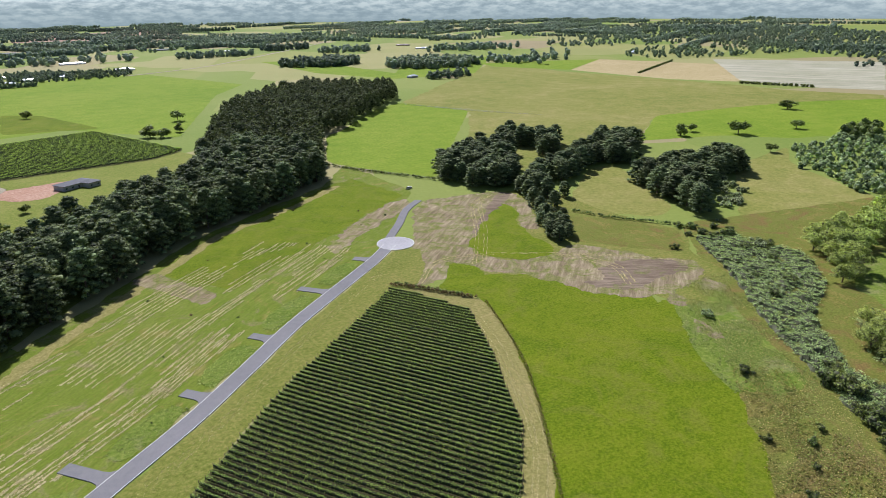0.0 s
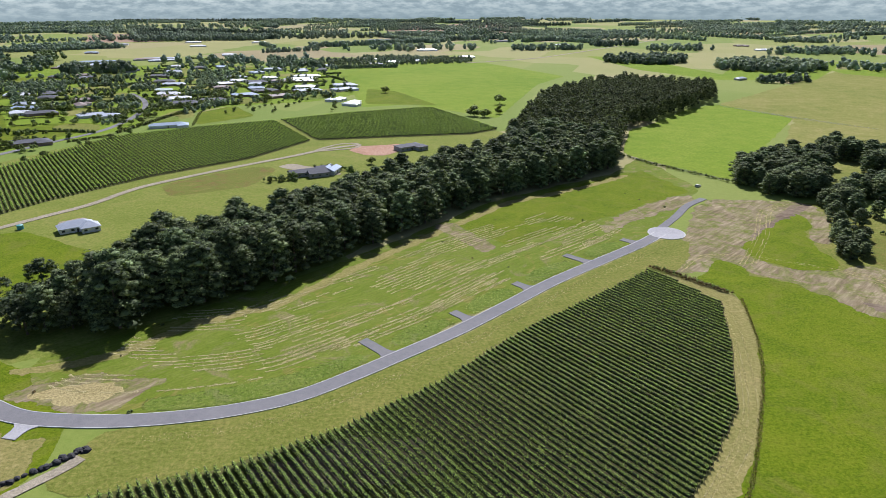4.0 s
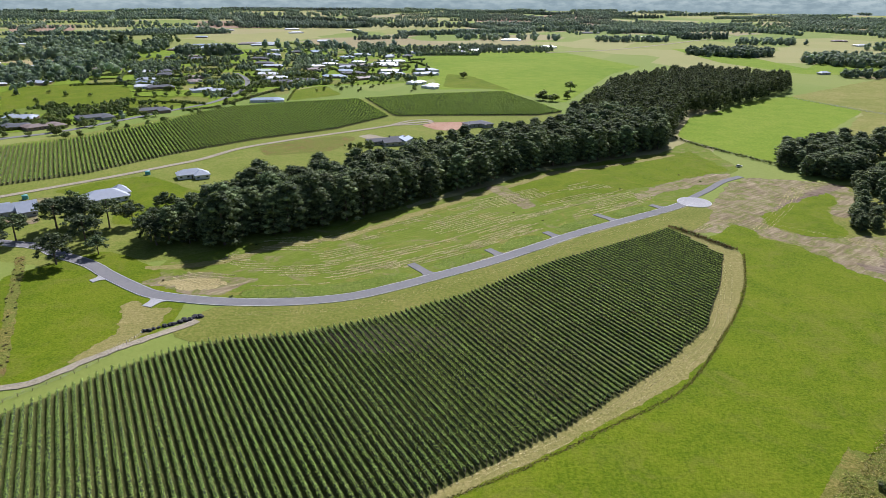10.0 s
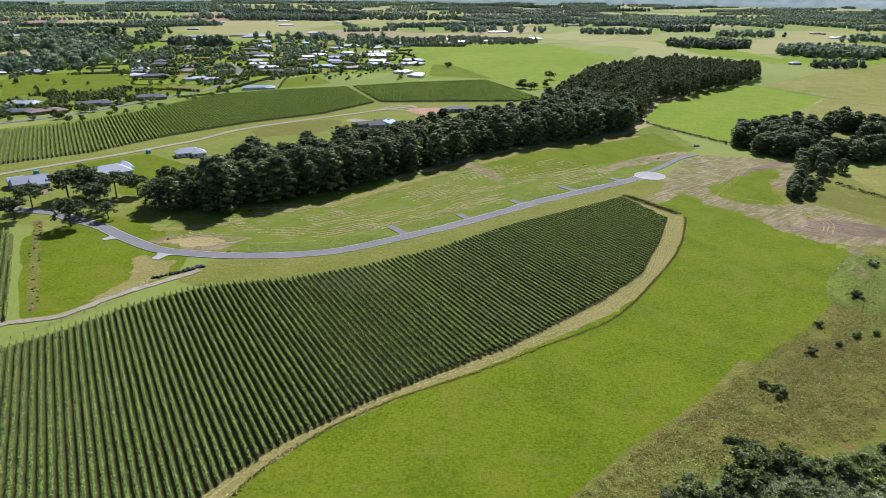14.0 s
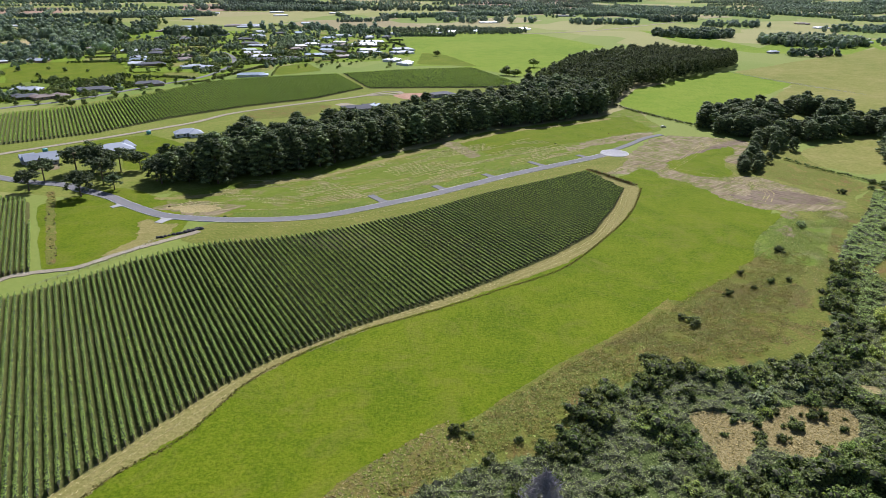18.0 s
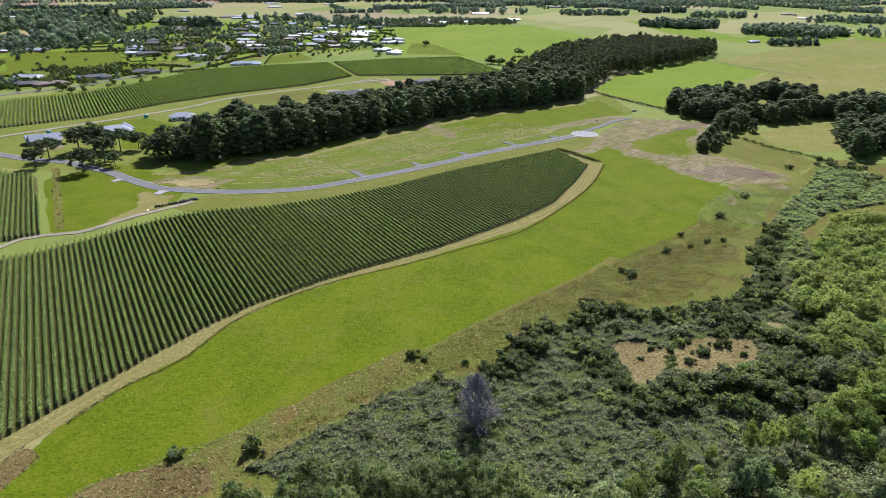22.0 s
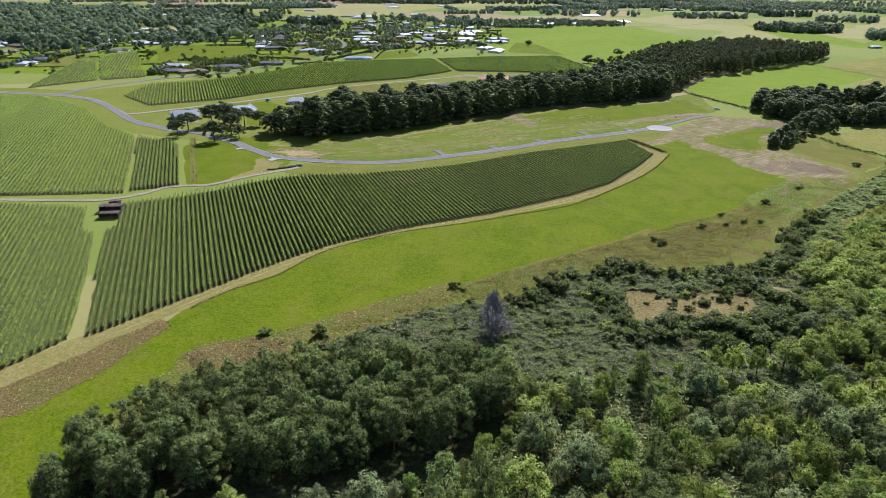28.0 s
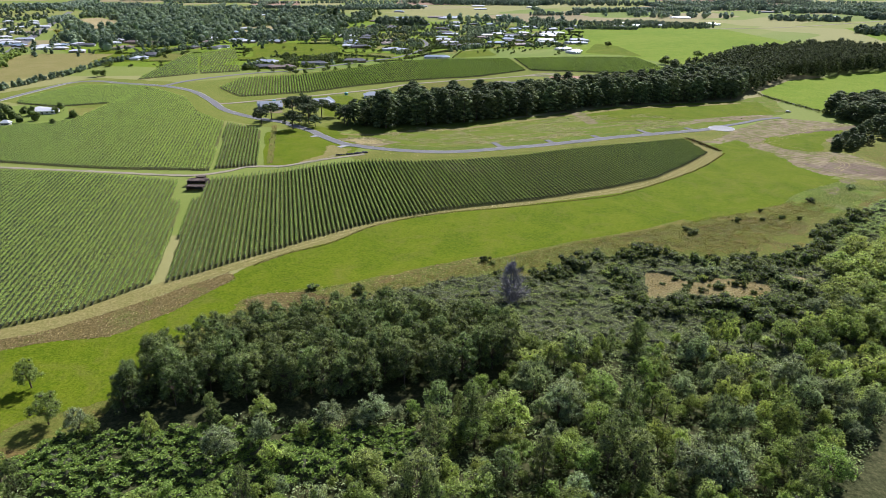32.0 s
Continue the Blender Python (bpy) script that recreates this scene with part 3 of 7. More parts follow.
BARE_N = [(-163, 547), (-114, 591), (-89, 588), (-100, 536), (-151, 516)]
STUBS = [(-28, 313), (8, 332), (39, 357), (71, 387), (107, 405)]
PLOUGH_A = [(-1256, 1938), (-1441, 2243), (-1339, 2433), (-1118, 2025)]
PLOUGH_B = [(-913, 2429), (-942, 2780), (-854, 2788), (-577, 2345), (-633, 2239), (-828, 2224)]
PLOUGH_C = [(278, 2985), (383, 3516), (689, 3890), (704, 3159), (578, 2573), (342, 2545)]
LAWN_W = [(-544, 814), (-473, 708), (-454, 731), (-437, 798), (-473, 885), (-511, 883)]
LAWN_X = [(-605, 1271), (-641, 1370), (-629, 1488), (-560, 1450), (-518, 1353), (-540, 1274)]
LAWN_Y = [(-193, 780), (-208, 858), (-176, 907), (-140, 826)]
LAWN_Z = [(-411, 940), (-419, 986), (-378, 1026), (-353, 1001), (-370, 941)]
LAWN_V = [(-350, 789), (-345, 809), (-292, 804), (-278, 748), (-322, 754)]
BANK = [(-128, -6), (-117, 3), (-109, 15), (-99, 32), (-93, 46), (-87, 57), (-83, 66), (-76, 60), (-80, 46), (-81, 39), (-83, 28), (-88, 19), (-91, 8), (-101, 3), (-111, -2), (-121, -12)]
DIRT_C = [(193, 328), (217, 326), (231, 312), (228, 302), (209, 302), (190, 300), (177, 311), (176, 319), (190, 317)]
DIRT_J = [(177, 403), (237, 454), (245, 449), (175, 393)]
SAND_A = [(199, 291), (199, 281), (190, 276), (192, 286)]
SAND_B = [(187, 270), (187, 264), (185, 255), (179, 253), (179, 262)]
SAND_C = [(227, 292), (225, 280), (217, 278), (211, 282), (215, 290)]
GREENTRI = [(159, 374), (165, 387), (189, 409), (226, 435), (222, 418), (202, 389), (199, 362), (186, 350), (172, 356)]
LOOP = [(-65, 644), (-55, 658), (-45, 667), (-33, 668), (-29, 657), (-36, 648), (-49, 644), (-62, 641)]
REDSITE = [(-34, 656), (9, 661), (17, 645), (-10, 617), (-25, 622), (-38, 639)]
PAD_DRY = [(390, 835), (823, 1196), (816, 968), (869, 691), (870, 608), (918, 511), (865, 489), (763, 535), (672, 564), (556, 582), (398, 484), (298, 477), (265, 502), (258, 517), (422, 732)]


# ---------------------------------------------------------------- ground
def field_ground():
    """The wide plain, with paddocks told apart by colour."""
    m, nt, b, _ = mat_new("plain")
    co = mapped(nt, (1, 1, 1), radians(24))
    vo = nt.nodes.new("ShaderNodeTexVoronoi")
    vo.distance = "MANHATTAN"
    vo.inputs["Scale"].default_value = 1 / 270
    vo.inputs["Randomness"].default_value = 0.75
    nt.links.new(co, vo.inputs["Vector"])
    sep = nt.nodes.new("ShaderNodeSeparateColor")
    nt.links.new(vo.outputs["Color"], sep.inputs[0])
    c1 = ramp(nt, sep.outputs[0], [(0.0, (0.11, 0.19, 0.02)), (0.35, (0.16, 0.225, 0.035)), (0.6, (0.22, 0.235, 0.06)), (0.82, (0.34, 0.30, 0.15)), (1.0, (0.28, 0.20, 0.14))])
    f1 = noise_tex(nt, co, 0.006, 5, 0.6, 0.5)
    f2 = noise_tex(nt, co, 0.35, 4, 0.7)
    c2 = ramp(nt, f1, [(0.35, (0.13, 0.17, 0.025)), (0.5, (0.175, 0.195, 0.04)), (0.65, (0.235, 0.22, 0.07))])
    c3 = ramp(nt, f2, [(0.25, (0.08, 0.10, 0.02)), (0.75, (0.30, 0.28, 0.10))])
    c = mixc(nt, 0.2, mixc(nt, 0.3, c1, c2), c3)
    nt.links.new(c, b.inputs["Base Color"])
    b.inputs["Roughness"].default_value = 0.95
    b.inputs["Specular IOR Level"].default_value = 0.1
    bumped(nt, b, f2, 0.5, 0.4)
    g = np.linspace(-5600, 5600, 29)
    gx, gy = np.meshgrid(g, g)
    v = np.column_stack([gx.ravel(), gy.ravel() + 800, np.zeros(gx.size)])
    i, j = np.meshgrid(np.arange(28), np.arange(28))
    k = (i + j * 29).ravel()
    tagged(new("ground", raw_mesh("ground", v, np.column_stack([k, k + 1, k + 30, k + 29]), m)), "wide flat plain of dry and green paddocks", "ground", kind="structure")


field_ground()
LAYER = [0.01]


def field(name, pts, mat, label, category="field", wobble=0.8, step=6.0, soft=1.6):
    LAYER[0] += 0.0014
    if category == "soil" and name != "vineyard_floor":
        soft = max(soft, 3.2)
    if step >= 8:
        soft = max(soft, 3.0)
    return tagged(new(name, patch_mesh(name, pts, M[mat], LAYER[0], step, wobble, soft=soft)), label, category, kind="structure")


def hazy_backdrop():
    """An added glowing ring that closes the horizon all round, with hazy distance painted on it."""
    m, nt, b, _ = mat_new("painted_distance")
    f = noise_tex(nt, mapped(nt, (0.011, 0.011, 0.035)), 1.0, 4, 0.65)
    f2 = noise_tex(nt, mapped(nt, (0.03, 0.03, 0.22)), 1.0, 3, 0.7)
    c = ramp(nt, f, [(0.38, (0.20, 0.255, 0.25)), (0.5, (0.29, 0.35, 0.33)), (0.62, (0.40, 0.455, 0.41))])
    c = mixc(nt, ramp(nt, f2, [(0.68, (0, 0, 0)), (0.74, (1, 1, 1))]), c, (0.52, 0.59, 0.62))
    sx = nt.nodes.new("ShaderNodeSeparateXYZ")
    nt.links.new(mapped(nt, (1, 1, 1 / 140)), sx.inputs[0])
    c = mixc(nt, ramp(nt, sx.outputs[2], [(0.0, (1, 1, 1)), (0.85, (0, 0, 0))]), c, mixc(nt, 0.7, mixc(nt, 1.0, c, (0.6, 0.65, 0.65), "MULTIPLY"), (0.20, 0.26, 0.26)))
    # the ring emits its own colour, haze and paler top included
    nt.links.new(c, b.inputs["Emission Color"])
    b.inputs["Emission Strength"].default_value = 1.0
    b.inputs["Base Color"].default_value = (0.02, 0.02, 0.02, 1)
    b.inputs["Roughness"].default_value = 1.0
    n = 360
    a = np.arange(n) * 2 * math.pi / n
    h = 168 + 6 * np.array([noise.noise((math.cos(t) * 9, math.sin(t) * 9, 3)) for t in a]) + 5 * np.array([noise.noise((math.cos(t) * 60, math.sin(t) * 60, 1)) for t in a])
    ring = np.column_stack([np.cos(a), np.sin(a)])
    rows = [np.column_stack([ring * r, h * k]) for r, k in ((4560, -0.02), (4620, 0.3), (4680, 0.65), (4740, 1.0), (4800, 0.9))]
    v = np.vstack(rows)
    i = np.arange(n)
    j = (i + 1) % n
    fcs = np.vstack([np.column_stack([i + r * n, j + r * n, j + (r + 1) * n, i + (r + 1) * n]) for r in range(4)])
    tagged(new("backdrop", raw_mesh("painted_distance", v, fcs, m, True)), "glowing backdrop ring painted as hazy distance on the horizon", "hills", kind="structure")


hazy_backdrop()

NEARN = [(-560, 330), (-300, 330), (-170, 300), (-120, 325), (-30, 405), (60, 520), (150, 600), (105, 700), (60, 860), (-110, 800), (-250, 735), (-330, 590), (-420, 480), (-540, 480)]
LOTS = [(-425, 590), (-345, 640), (-300, 700), (-262, 745), (-240, 800), (-190, 905), (-70, 930), (20, 1080), (-60, 1330), (-330, 1480), (-560, 1420), (-760, 1180), (-900, 760), (-620, 560)]
field("field", LOTS, "lawn", "bright green lawns and paddocks of the suburb", "lawn", 3.0, 20)
HAYFIELD = [(-619, 415), (-778, 565), (-819, 636), (-704, 690), (-654, 623), (-624, 510), (-609, 429)]
field("field", HAYFIELD, "mown", "pale dry hay paddock by the town", "field", 2.0, 8)
field("field", [(-428, 327), (-393, 345), (-360, 301), (-390, 289)], "pasture", "dry grass plot beside the vines", "field", 1.0, 4)
field("field", NEARN, "verge_green", "olive green grass round houses and lanes", "grass", 1.5)
field("field", PAD_DRY, "pasture", "dry olive-brown grazed pasture", "field", 2.0, 10)
field("field", PAD_E, "pasture_green", "green pasture beside the dark wood")
field("field", PAD_N, "pasture_green", "large green paddock behind the far vineyard")
field("field", PAD_NW, "lush", "bright green paddock by the white houses")
field("field", PAD_S2, "pasture_green", "green strip of cropped pasture")
field("field", PAD_F, "pasture_green", "light green far paddock")
field("field", PAD_R, "pasture_green", "green damp hollow in the dry pasture")
field("field", PAD_R2, "pasture", "sunlit grazed paddock between the copses")
PAD_R3 = [(401, 389), (286, 312), (292, 283), (328, 287), (364, 284), (418, 298), (432, 328), (465, 384), (521, 418), (435, 407)]
field("field", PAD_R3, "pasture", "dry grazed paddock by the scrub")
field("field", TAN_N, "pasture_tan", "pale dry hay paddock")
field("field", STRIPE, "striped", "pale crop field striped by its rows")
HOUSELAWN = [(-257, 419), (-239, 444), (-211, 460), (-190, 442), (-160, 420), (-150, 395), (-165, 365), (-190, 360), (-199, 385), (-227, 412)]
field("lawn", HOUSELAWN, "lush", "bright green house paddock", "lawn")
field("lawn", LAWNB, "lush", "bright green lawn inside the bend of the road", "lawn")
field("field", BARE_N, "rough", "cut yellowish lot beside the lane")
field("meadow", LOT, "lot", "cut meadow with yellow hay lines", "meadow", 1.2)
field("meadow", LOT_GREEN, "lush", "fresh green grass beside the pine belt", "meadow", 2.5)
field("rough_ground", [(x - 3, y + 3) for x, y in ROUGH[5:]], "rough", "rough olive grass beside the green strip", "grass", 0.8)
i0, i1 = GREEN.index((-59, 42)), GREEN.index((109, 196))
GREEN = GREEN[:i0] + [(-65, 47), (-62, 54), (-55, 59), (-37, 60), (-27, 66), (-15, 75), (-1, 89), (20, 113), (50, 141), (80, 166)] + GREEN[i1:]
field("meadow", [(-160, -48), (-119, -6), (-92, 8), (-78, 30), (-82, 60), (-72, 95), (-50, 130), (-16, 160), (30, 190), (70, 222), (100, 265), (128, 329), (141, 362), (171, 341), (193, 308), (185, 285), (140, 232), (80, 168), (15, 112), (-40, 56), (-62, 40), (-50, 10), (-60, -30), (-80, -84)], "lush", "bright green grass between vineyard and wetland", "meadow", 0.5)
field("meadow", GREEN, "lush", "wide bright green grass strip", "meadow", 0.5)
ROUGH = [(-60, 52), (-54, 57), (-37, 58), (-26, 64), (-14, 73), (0, 87), (21, 111), (51, 139), (82, 165), (113, 192), (140, 214), (167, 242), (194, 276)] + ROUGH[14:]
field("meadow", [(96, 184), (148, 244), (186, 288), (197, 284), (166, 240), (112, 186)], "lush", "edge of the green grass strip", "meadow", 1.0, 4.0)
field("rough_ground", ROUGH, "rough", "rough brown-olive grass above the wetland", "grass", 1.2)
WEEDS = [(198, 290), (244, 292), (232, 270), (210, 242), (188, 213), (164, 219), (152, 229), (160, 248), (180, 270)]
field("weedy_ground", [(119, 142), (132, 156), (146, 172), (158, 176), (151, 159), (141, 145), (128, 139)], "weeds", "green grassy patch in the rough ground", "grass", 1.5, 3.0)
field("weedy_ground", WEEDS, "weeds", "bright weedy ground by the scrub", "grass", 1.5)
WET = [(-66, 20), (-62, 44), (-40, 62), (-21, 80), (-1, 96), (15, 108), (42, 130), (69, 150), (98, 158), (125, 180), (150, 215), (176, 217), (204, 260), (224, 285), (280, 345), (330, 330), (440, 300), (440, 60), (300, -80), (180, -260), (-140, -260), (-95, -90)]
field("wetland_floor", WET, "rough", "shaded floor of the scrubby wetland", "grass", 1.0)
# the clearing
CLEAR = [(82, 115), (88, 117), (94, 116), (97, 112), (103, 112), (108, 118), (118, 120), (130, 118), (130, 112), (123, 103), (114, 97), (107, 96), (101, 99), (95, 101), (90, 94), (83, 91), (83, 101)]
WOODFLOOR = [(-62, -40), (-61, -16), (-59, 4), (-46, 25), (-22, 38), (2, 46), (40, 46), (70, 46), (100, 54), (138, 66), (147, 102), (155, 135), (167, 161), (197, 200), (233, 232), (246, 224), (215, 164), (191, 131), (174, 84), (168, 40), (190, -80), (180, -255), (-130, -255), (-95, -90)]
field("field", [(168, 20), (174, 80), (184, 100), (198, 128), (218, 160), (248, 216), (264, 246), (300, 258), (450, 268), (560, 330), (560, 60), (320, -120)], "weeds", "bright damp meadow beyond the wet wood", "field", 2.0)
field("wood_floor", WOODFLOOR, "darkfloor", "dark green-brown floor under the wet wood", "soil", 1.5)
field("clearing", [(146, 132), (143, 116), (149, 111), (154, 118), (152, 130)], "tan", "small dry-grass patch among dark shrubs", "grass", 1.0, 2.0)
field("dry_edge", [(x + 5, y - 8) for x, y in BELT_S] + [(x + 8, y - 13) for x, y in BELT_S[::-1]], "mown", "straw-coloured rim of dry grass along the trees", "grass", 0.9, 2.5)
field("rough_ground", [(128, 366), (160, 382), (180, 402), (246, 456), (266, 428), (264, 372), (272, 336), (246, 312), (238, 286), (196, 274), (180, 325), (146, 352)], "verge", "olive weedy grass round the bare soil", "grass", 1.0, 4.0)
field("rough_ground", [(211, 360), (236, 394), (258, 370), (270, 338), (248, 316), (232, 330)], "rough", "rough olive grass beside the scraped soil", "grass", 1.0, 4.0)
DIRT_A = [(109, 366), (123, 382), (141, 404), (156, 428), (170, 452), (188, 468), (214, 464), (240, 457), (246, 446), (236, 432), (207, 408), (176, 394), (160, 379), (145, 377), (129, 360), (114, 358)]
field("bare_soil", DIRT_A, "dirt", "bare pinkish soil round the turning circle", "soil", 1.6, 1.6)
DIRT_B = [(133, 366), (152, 372), (160, 376), (169, 357), (190, 354), (209, 357), (220, 338), (227, 319), (238, 308), (234, 296), (218, 290), (197, 289), (180, 296), (170, 311), (165, 331), (156, 347), (146, 360)]
field("bare_soil", DIRT_B, "dirt", "scraped pale soil track", "soil", 1.6, 1.6)
field("bare_soil", [(118, 360), (130, 358), (152, 368), (162, 378), (170, 398), (206, 426), (240, 444), (232, 456), (204, 458), (190, 468), (168, 444), (142, 404)], "dirt", "bare trodden soil beyond the turning circle", "soil", 1.6, 1.6)
field("bare_soil", DIRT_C, "dirt_dark", "darker tilled soil with wheel marks", "soil", 1.5, 1.6)
DIRT_F = [(-143, 289), (-134, 297), (-117, 302), (-107, 296), (-89, 294), (-97, 289), (-104, 278), (-118, 279), (-128, 284)]
DIRT_G = [(-139, 222), (-135, 236), (-130, 245), (-134, 256), (-141, 268), (-137, 273), (-129, 266), (-118, 267), (-117, 250), (-122, 242), (-132, 228)]
field("bare_soil", DIRT_D, "dirt", "worn soil strip above the road end", "soil", 1.6, 1.6)
field("bare_soil", DIRT_E, "dirt", "bare earth strip in the meadow", "soil", 1.3, 1.6)
field("bare_soil", DIRT_F, "dirt", "sandy bare patch inside the road bend", "soil", 1.0, 1.6)
field("bare_soil", [(-136, 290), (-126, 295), (-112, 296), (-103, 290), (-108, 283), (-120, 283)], "tan", "pale sandy heart of a bare patch", "soil", 1.2, 1.2)
field("bare_soil", DIRT_G, "mown", "dusty worn grass beside the track", "soil", 1.0, 1.6)
field("bare_soil", REDSITE, "redsoil", "red-brown building site soil", "soil", 1.0, 1.6)
field("bare_soil", DIRT_J, "dirt_dark", "dark wheel-rutted soil strip", "soil", 0.8, 1.6)
for q in (SAND_A, SAND_B, SAND_C):
    field("bare_soil", q, "dirt", "sandy bare patch in weeds", "soil", 1.6, 1.0)
field("bare_soil", [(240, 443), (242, 428), (210, 384), (202, 389)], "dirt", "sandy strip beside the copse", "soil", 1.0, 1.6)

# mown headland along the vineyard and its dark rough bank
EDGE = [(117, 331), (113, 322), (104, 297), (84, 255), (61, 229), (40, 210), (22, 195), (-17, 168), (-44, 146), (-58, 127), (-72, 105), (-89, 75), (-103, 50), (-125, 18), (-150, -20)]
field("headland", [(96, 362), (106, 367), (128, 340)] + GREEN[:8] + BANK[6::-1] + [(-175, -45), (-190, -28), (-140, 4), (-114, 28)] + EDGE[::-1][2:], "mown", "mown straw-coloured headland round the vineyard", "grass", 0.4, 4.0)
field("meadow", [(x + 4, y - 3) for x, y in BANK], "lush", "green grass below the bank", "meadow", 1.2, 3.0)
field("meadow", [(-92, 18), (-86, 22), (-79, 38), (-73, 58), (-66, 66), (-58, 60), (-60, 44), (-66, 30), (-74, 16), (-84, 8)], "lush", "green grass at the bend of the meadow", "meadow", 1.2, 3.0)
field("meadow", [(-80, 62), (-76, 74), (-69, 90), (-57, 106), (-47, 131), (-31, 150), (-12, 165), (10, 178), (36, 197), (64, 219), (84, 240), (90, 234), (70, 206), (44, 186), (14, 160), (-20, 134), (-40, 100), (-50, 76), (-62, 58)], "lush", "green grass along the mown headland", "meadow", 0.5, 3.0)
field("verge", [(-112, 246), (-100, 238), (-87, 243), (-65, 247), (-36, 260), (-5, 280), (35, 315), (67, 337), (104, 362), (110, 368), (118, 394), (84, 371), (57, 352), (32, 330), (10, 313), (-10, 299), (-29, 286), (-47, 277), (-64, 272), (-82, 270), (-104, 268)], "verge", "grassy verge between road and vineyard", "grass", 0.6, 4.0)
field("verge", [(100, 360), (112, 357), (128, 372), (142, 398), (130, 404), (114, 392)], "verge", "grassy verge by the turning circle", "grass", 0.6, 3.0)
field("meadow", [(120, 353), (127, 341), (131, 328), (142, 340), (150, 362), (142, 374), (130, 358)], "lush", "green grass wedge beside the hedge", "meadow", 0.8, 3.0)

# roads
ROAD = [(-492, 230), (-517, 328), (-532, 395), (-538, 440), (-520, 458)] + ROAD[3:]
TRACK = [(-420, 136), (-360, 148)] + TRACK
def road(name, pts, width, mat, label, z=0.27, category="road", wobble=0.0, kerb=False):
    ob = tagged(new(name, ribbon(name, pts, width, M[mat], z, 0.26, 3.0, 0.0, wobble)), label, category, kind="structure")
    if kerb:
        for s in (-1, 1):
            part("kerb", ribbon("kerb", pts, 0.2, M["kerb"], z + 0.05, 0.3, 3.0, s * (width / 2 + 0.102)), ob)
    return ob


road("road", ROAD, 6.2, "asphalt", "narrow grey asphalt road with pale concrete edges", kerb=True)
road("road", SPUR, 4.6, "asphalt", "grey unfinished road spur", 0.26)
LANE = [(-322, 394)] + LANE
road("road", LANE, 5.2, "gravel", "pale brownish lane beside the far vineyard", 0.26)
road("track", TRACK, 3.4, "gravel", "pale gravel farm track between the vines", 0.25, "track", 0.25)
SUBROAD = [(-426, 452), (-424, 486), (-412, 520), (-396, 550), (-378, 573), (-352, 597), (-328, 645), (-301, 704), (-273, 771), (-273, 875), (-295, 960), (-333, 1034)]
road("road", SUBROAD, 6.5, "asphalt", "grey suburban road", 0.26)
TOWNROAD = [(-700, 440), (-804, 574), (-883, 673), (-1056, 872), (-1327, 1185), (-1609, 1515)]
road("road", TOWNROAD, 15, "asphalt", "pale straight town street", 0.26)
road("road", [(180, 1420), (330, 1500), (470, 1640), (700, 1900), (1000, 2250)], 7, "gravel", "pale far country road", 0.26)


def driveway(x, y, ang, length, width=4.2, mat="asphalt", label="short asphalt driveway stub off the road"):
    """A flared stub from the road's edge."""
    bm = bmesh.new()
    prof = [(-width * 0.95, 0), (-width * 0.6, 1.6), (-width / 2, 3.5), (-width / 2, length), (width / 2, length), (width / 2, 3.5), (width * 0.6, 1.6), (width * 0.95, 0)]
    top = [bm.verts.new((px_, py_, 0.265)) for px_, py_ in prof]
    low = [bm.verts.new((px_, py_, 0.0)) for px_, py_ in prof]
    bm.faces.new(top)
    for i in range(8):
        bm.faces.new((top[i], top[i - 1], low[i - 1], low[i]))
    bmesh.ops.recalc_face_normals(bm, faces=bm.faces[:])
    bm.faces.ensure_lookup_table()
    if bm.faces[0].normal.z < 0:
        bmesh.ops.reverse_faces(bm, faces=bm.faces[:])
    thing("driveway", pose(x, y, 0, 0, 0, ang), label, "driveway", "driveway stubs", "structure", bm_mesh("driveway", bm, M[mat]))


road_c = curve_through(ROAD, 2.0)
road_n = sides(road_c)


def stub(tx, ty, mat="asphalt", label="short asphalt driveway stub off the road", width=4.2):
    """A stub from the road to the point given."""
    i = int(np.argmin(np.hypot(road_c[:, 0] - tx, road_c[:, 1] - ty)))
    d = np.array([tx, ty]) - road_c[i]
    L = float(np.hypot(*d))
    u = d / L
    s = road_c[i] + u * 3.0
    driveway(s[0], s[1], math.degrees(math.atan2(-u[0], u[1])), L - 3.0, width, mat, label)


for tx, ty in STUBS:
    stub(tx, ty)
stub(-129, 267, "concrete", "pale concrete driveway slab off the road", 4.5)
stub(-163, 290, "concrete", "pale concrete driveway slab off the road", 3.5)

# turning circle
CX, CY, CR = 134.5, 411.0, 9.4
bm = bmesh.new()
bmesh.ops.create_cone(bm, cap_ends=True, segments=64, radius1=CR, radius2=CR, depth=0.3, matrix=Matrix.Translation((CX, CY, 0.14)))
circle = tagged(new("turning_circle", bm_mesh("turning_circle", bm, M["concrete"])), "pale concrete turning circle at the road's end", "road", kind="structure")
bm = bmesh.new()
ring = []
for r, z in ((CR + 0.02, 0.28), (CR + 0.02, 0.34), (CR + 0.32, 0.34), (CR + 0.32, 0.0)):
    ring.append([bm.verts.new((CX + r * math.cos(i * math.pi / 32), CY + r * math.sin(i * math.pi / 32), z)) for i in range(64)])
for a, b2 in zip(ring, ring[1:]):
    for i in range(64):
        bm.faces.new((a[i], a[i - 1], b2[i - 1], b2[i]))
part("kerb", bm_mesh("kerb", bm, M["kerb"]), circle)

# river behind the wet wood
tagged(new("water", ribbon("water", [(60, -250), (115, -60), (150, 0), (172, 66), (183, 102), (190, 124), (212, 148), (240, 170), (310, 190), (430, 200)], 2.4, M["water"], 0.35, 0.3, 4.0, 0, 0.8)), "narrow shaded river among trees", "river", kind="structure")


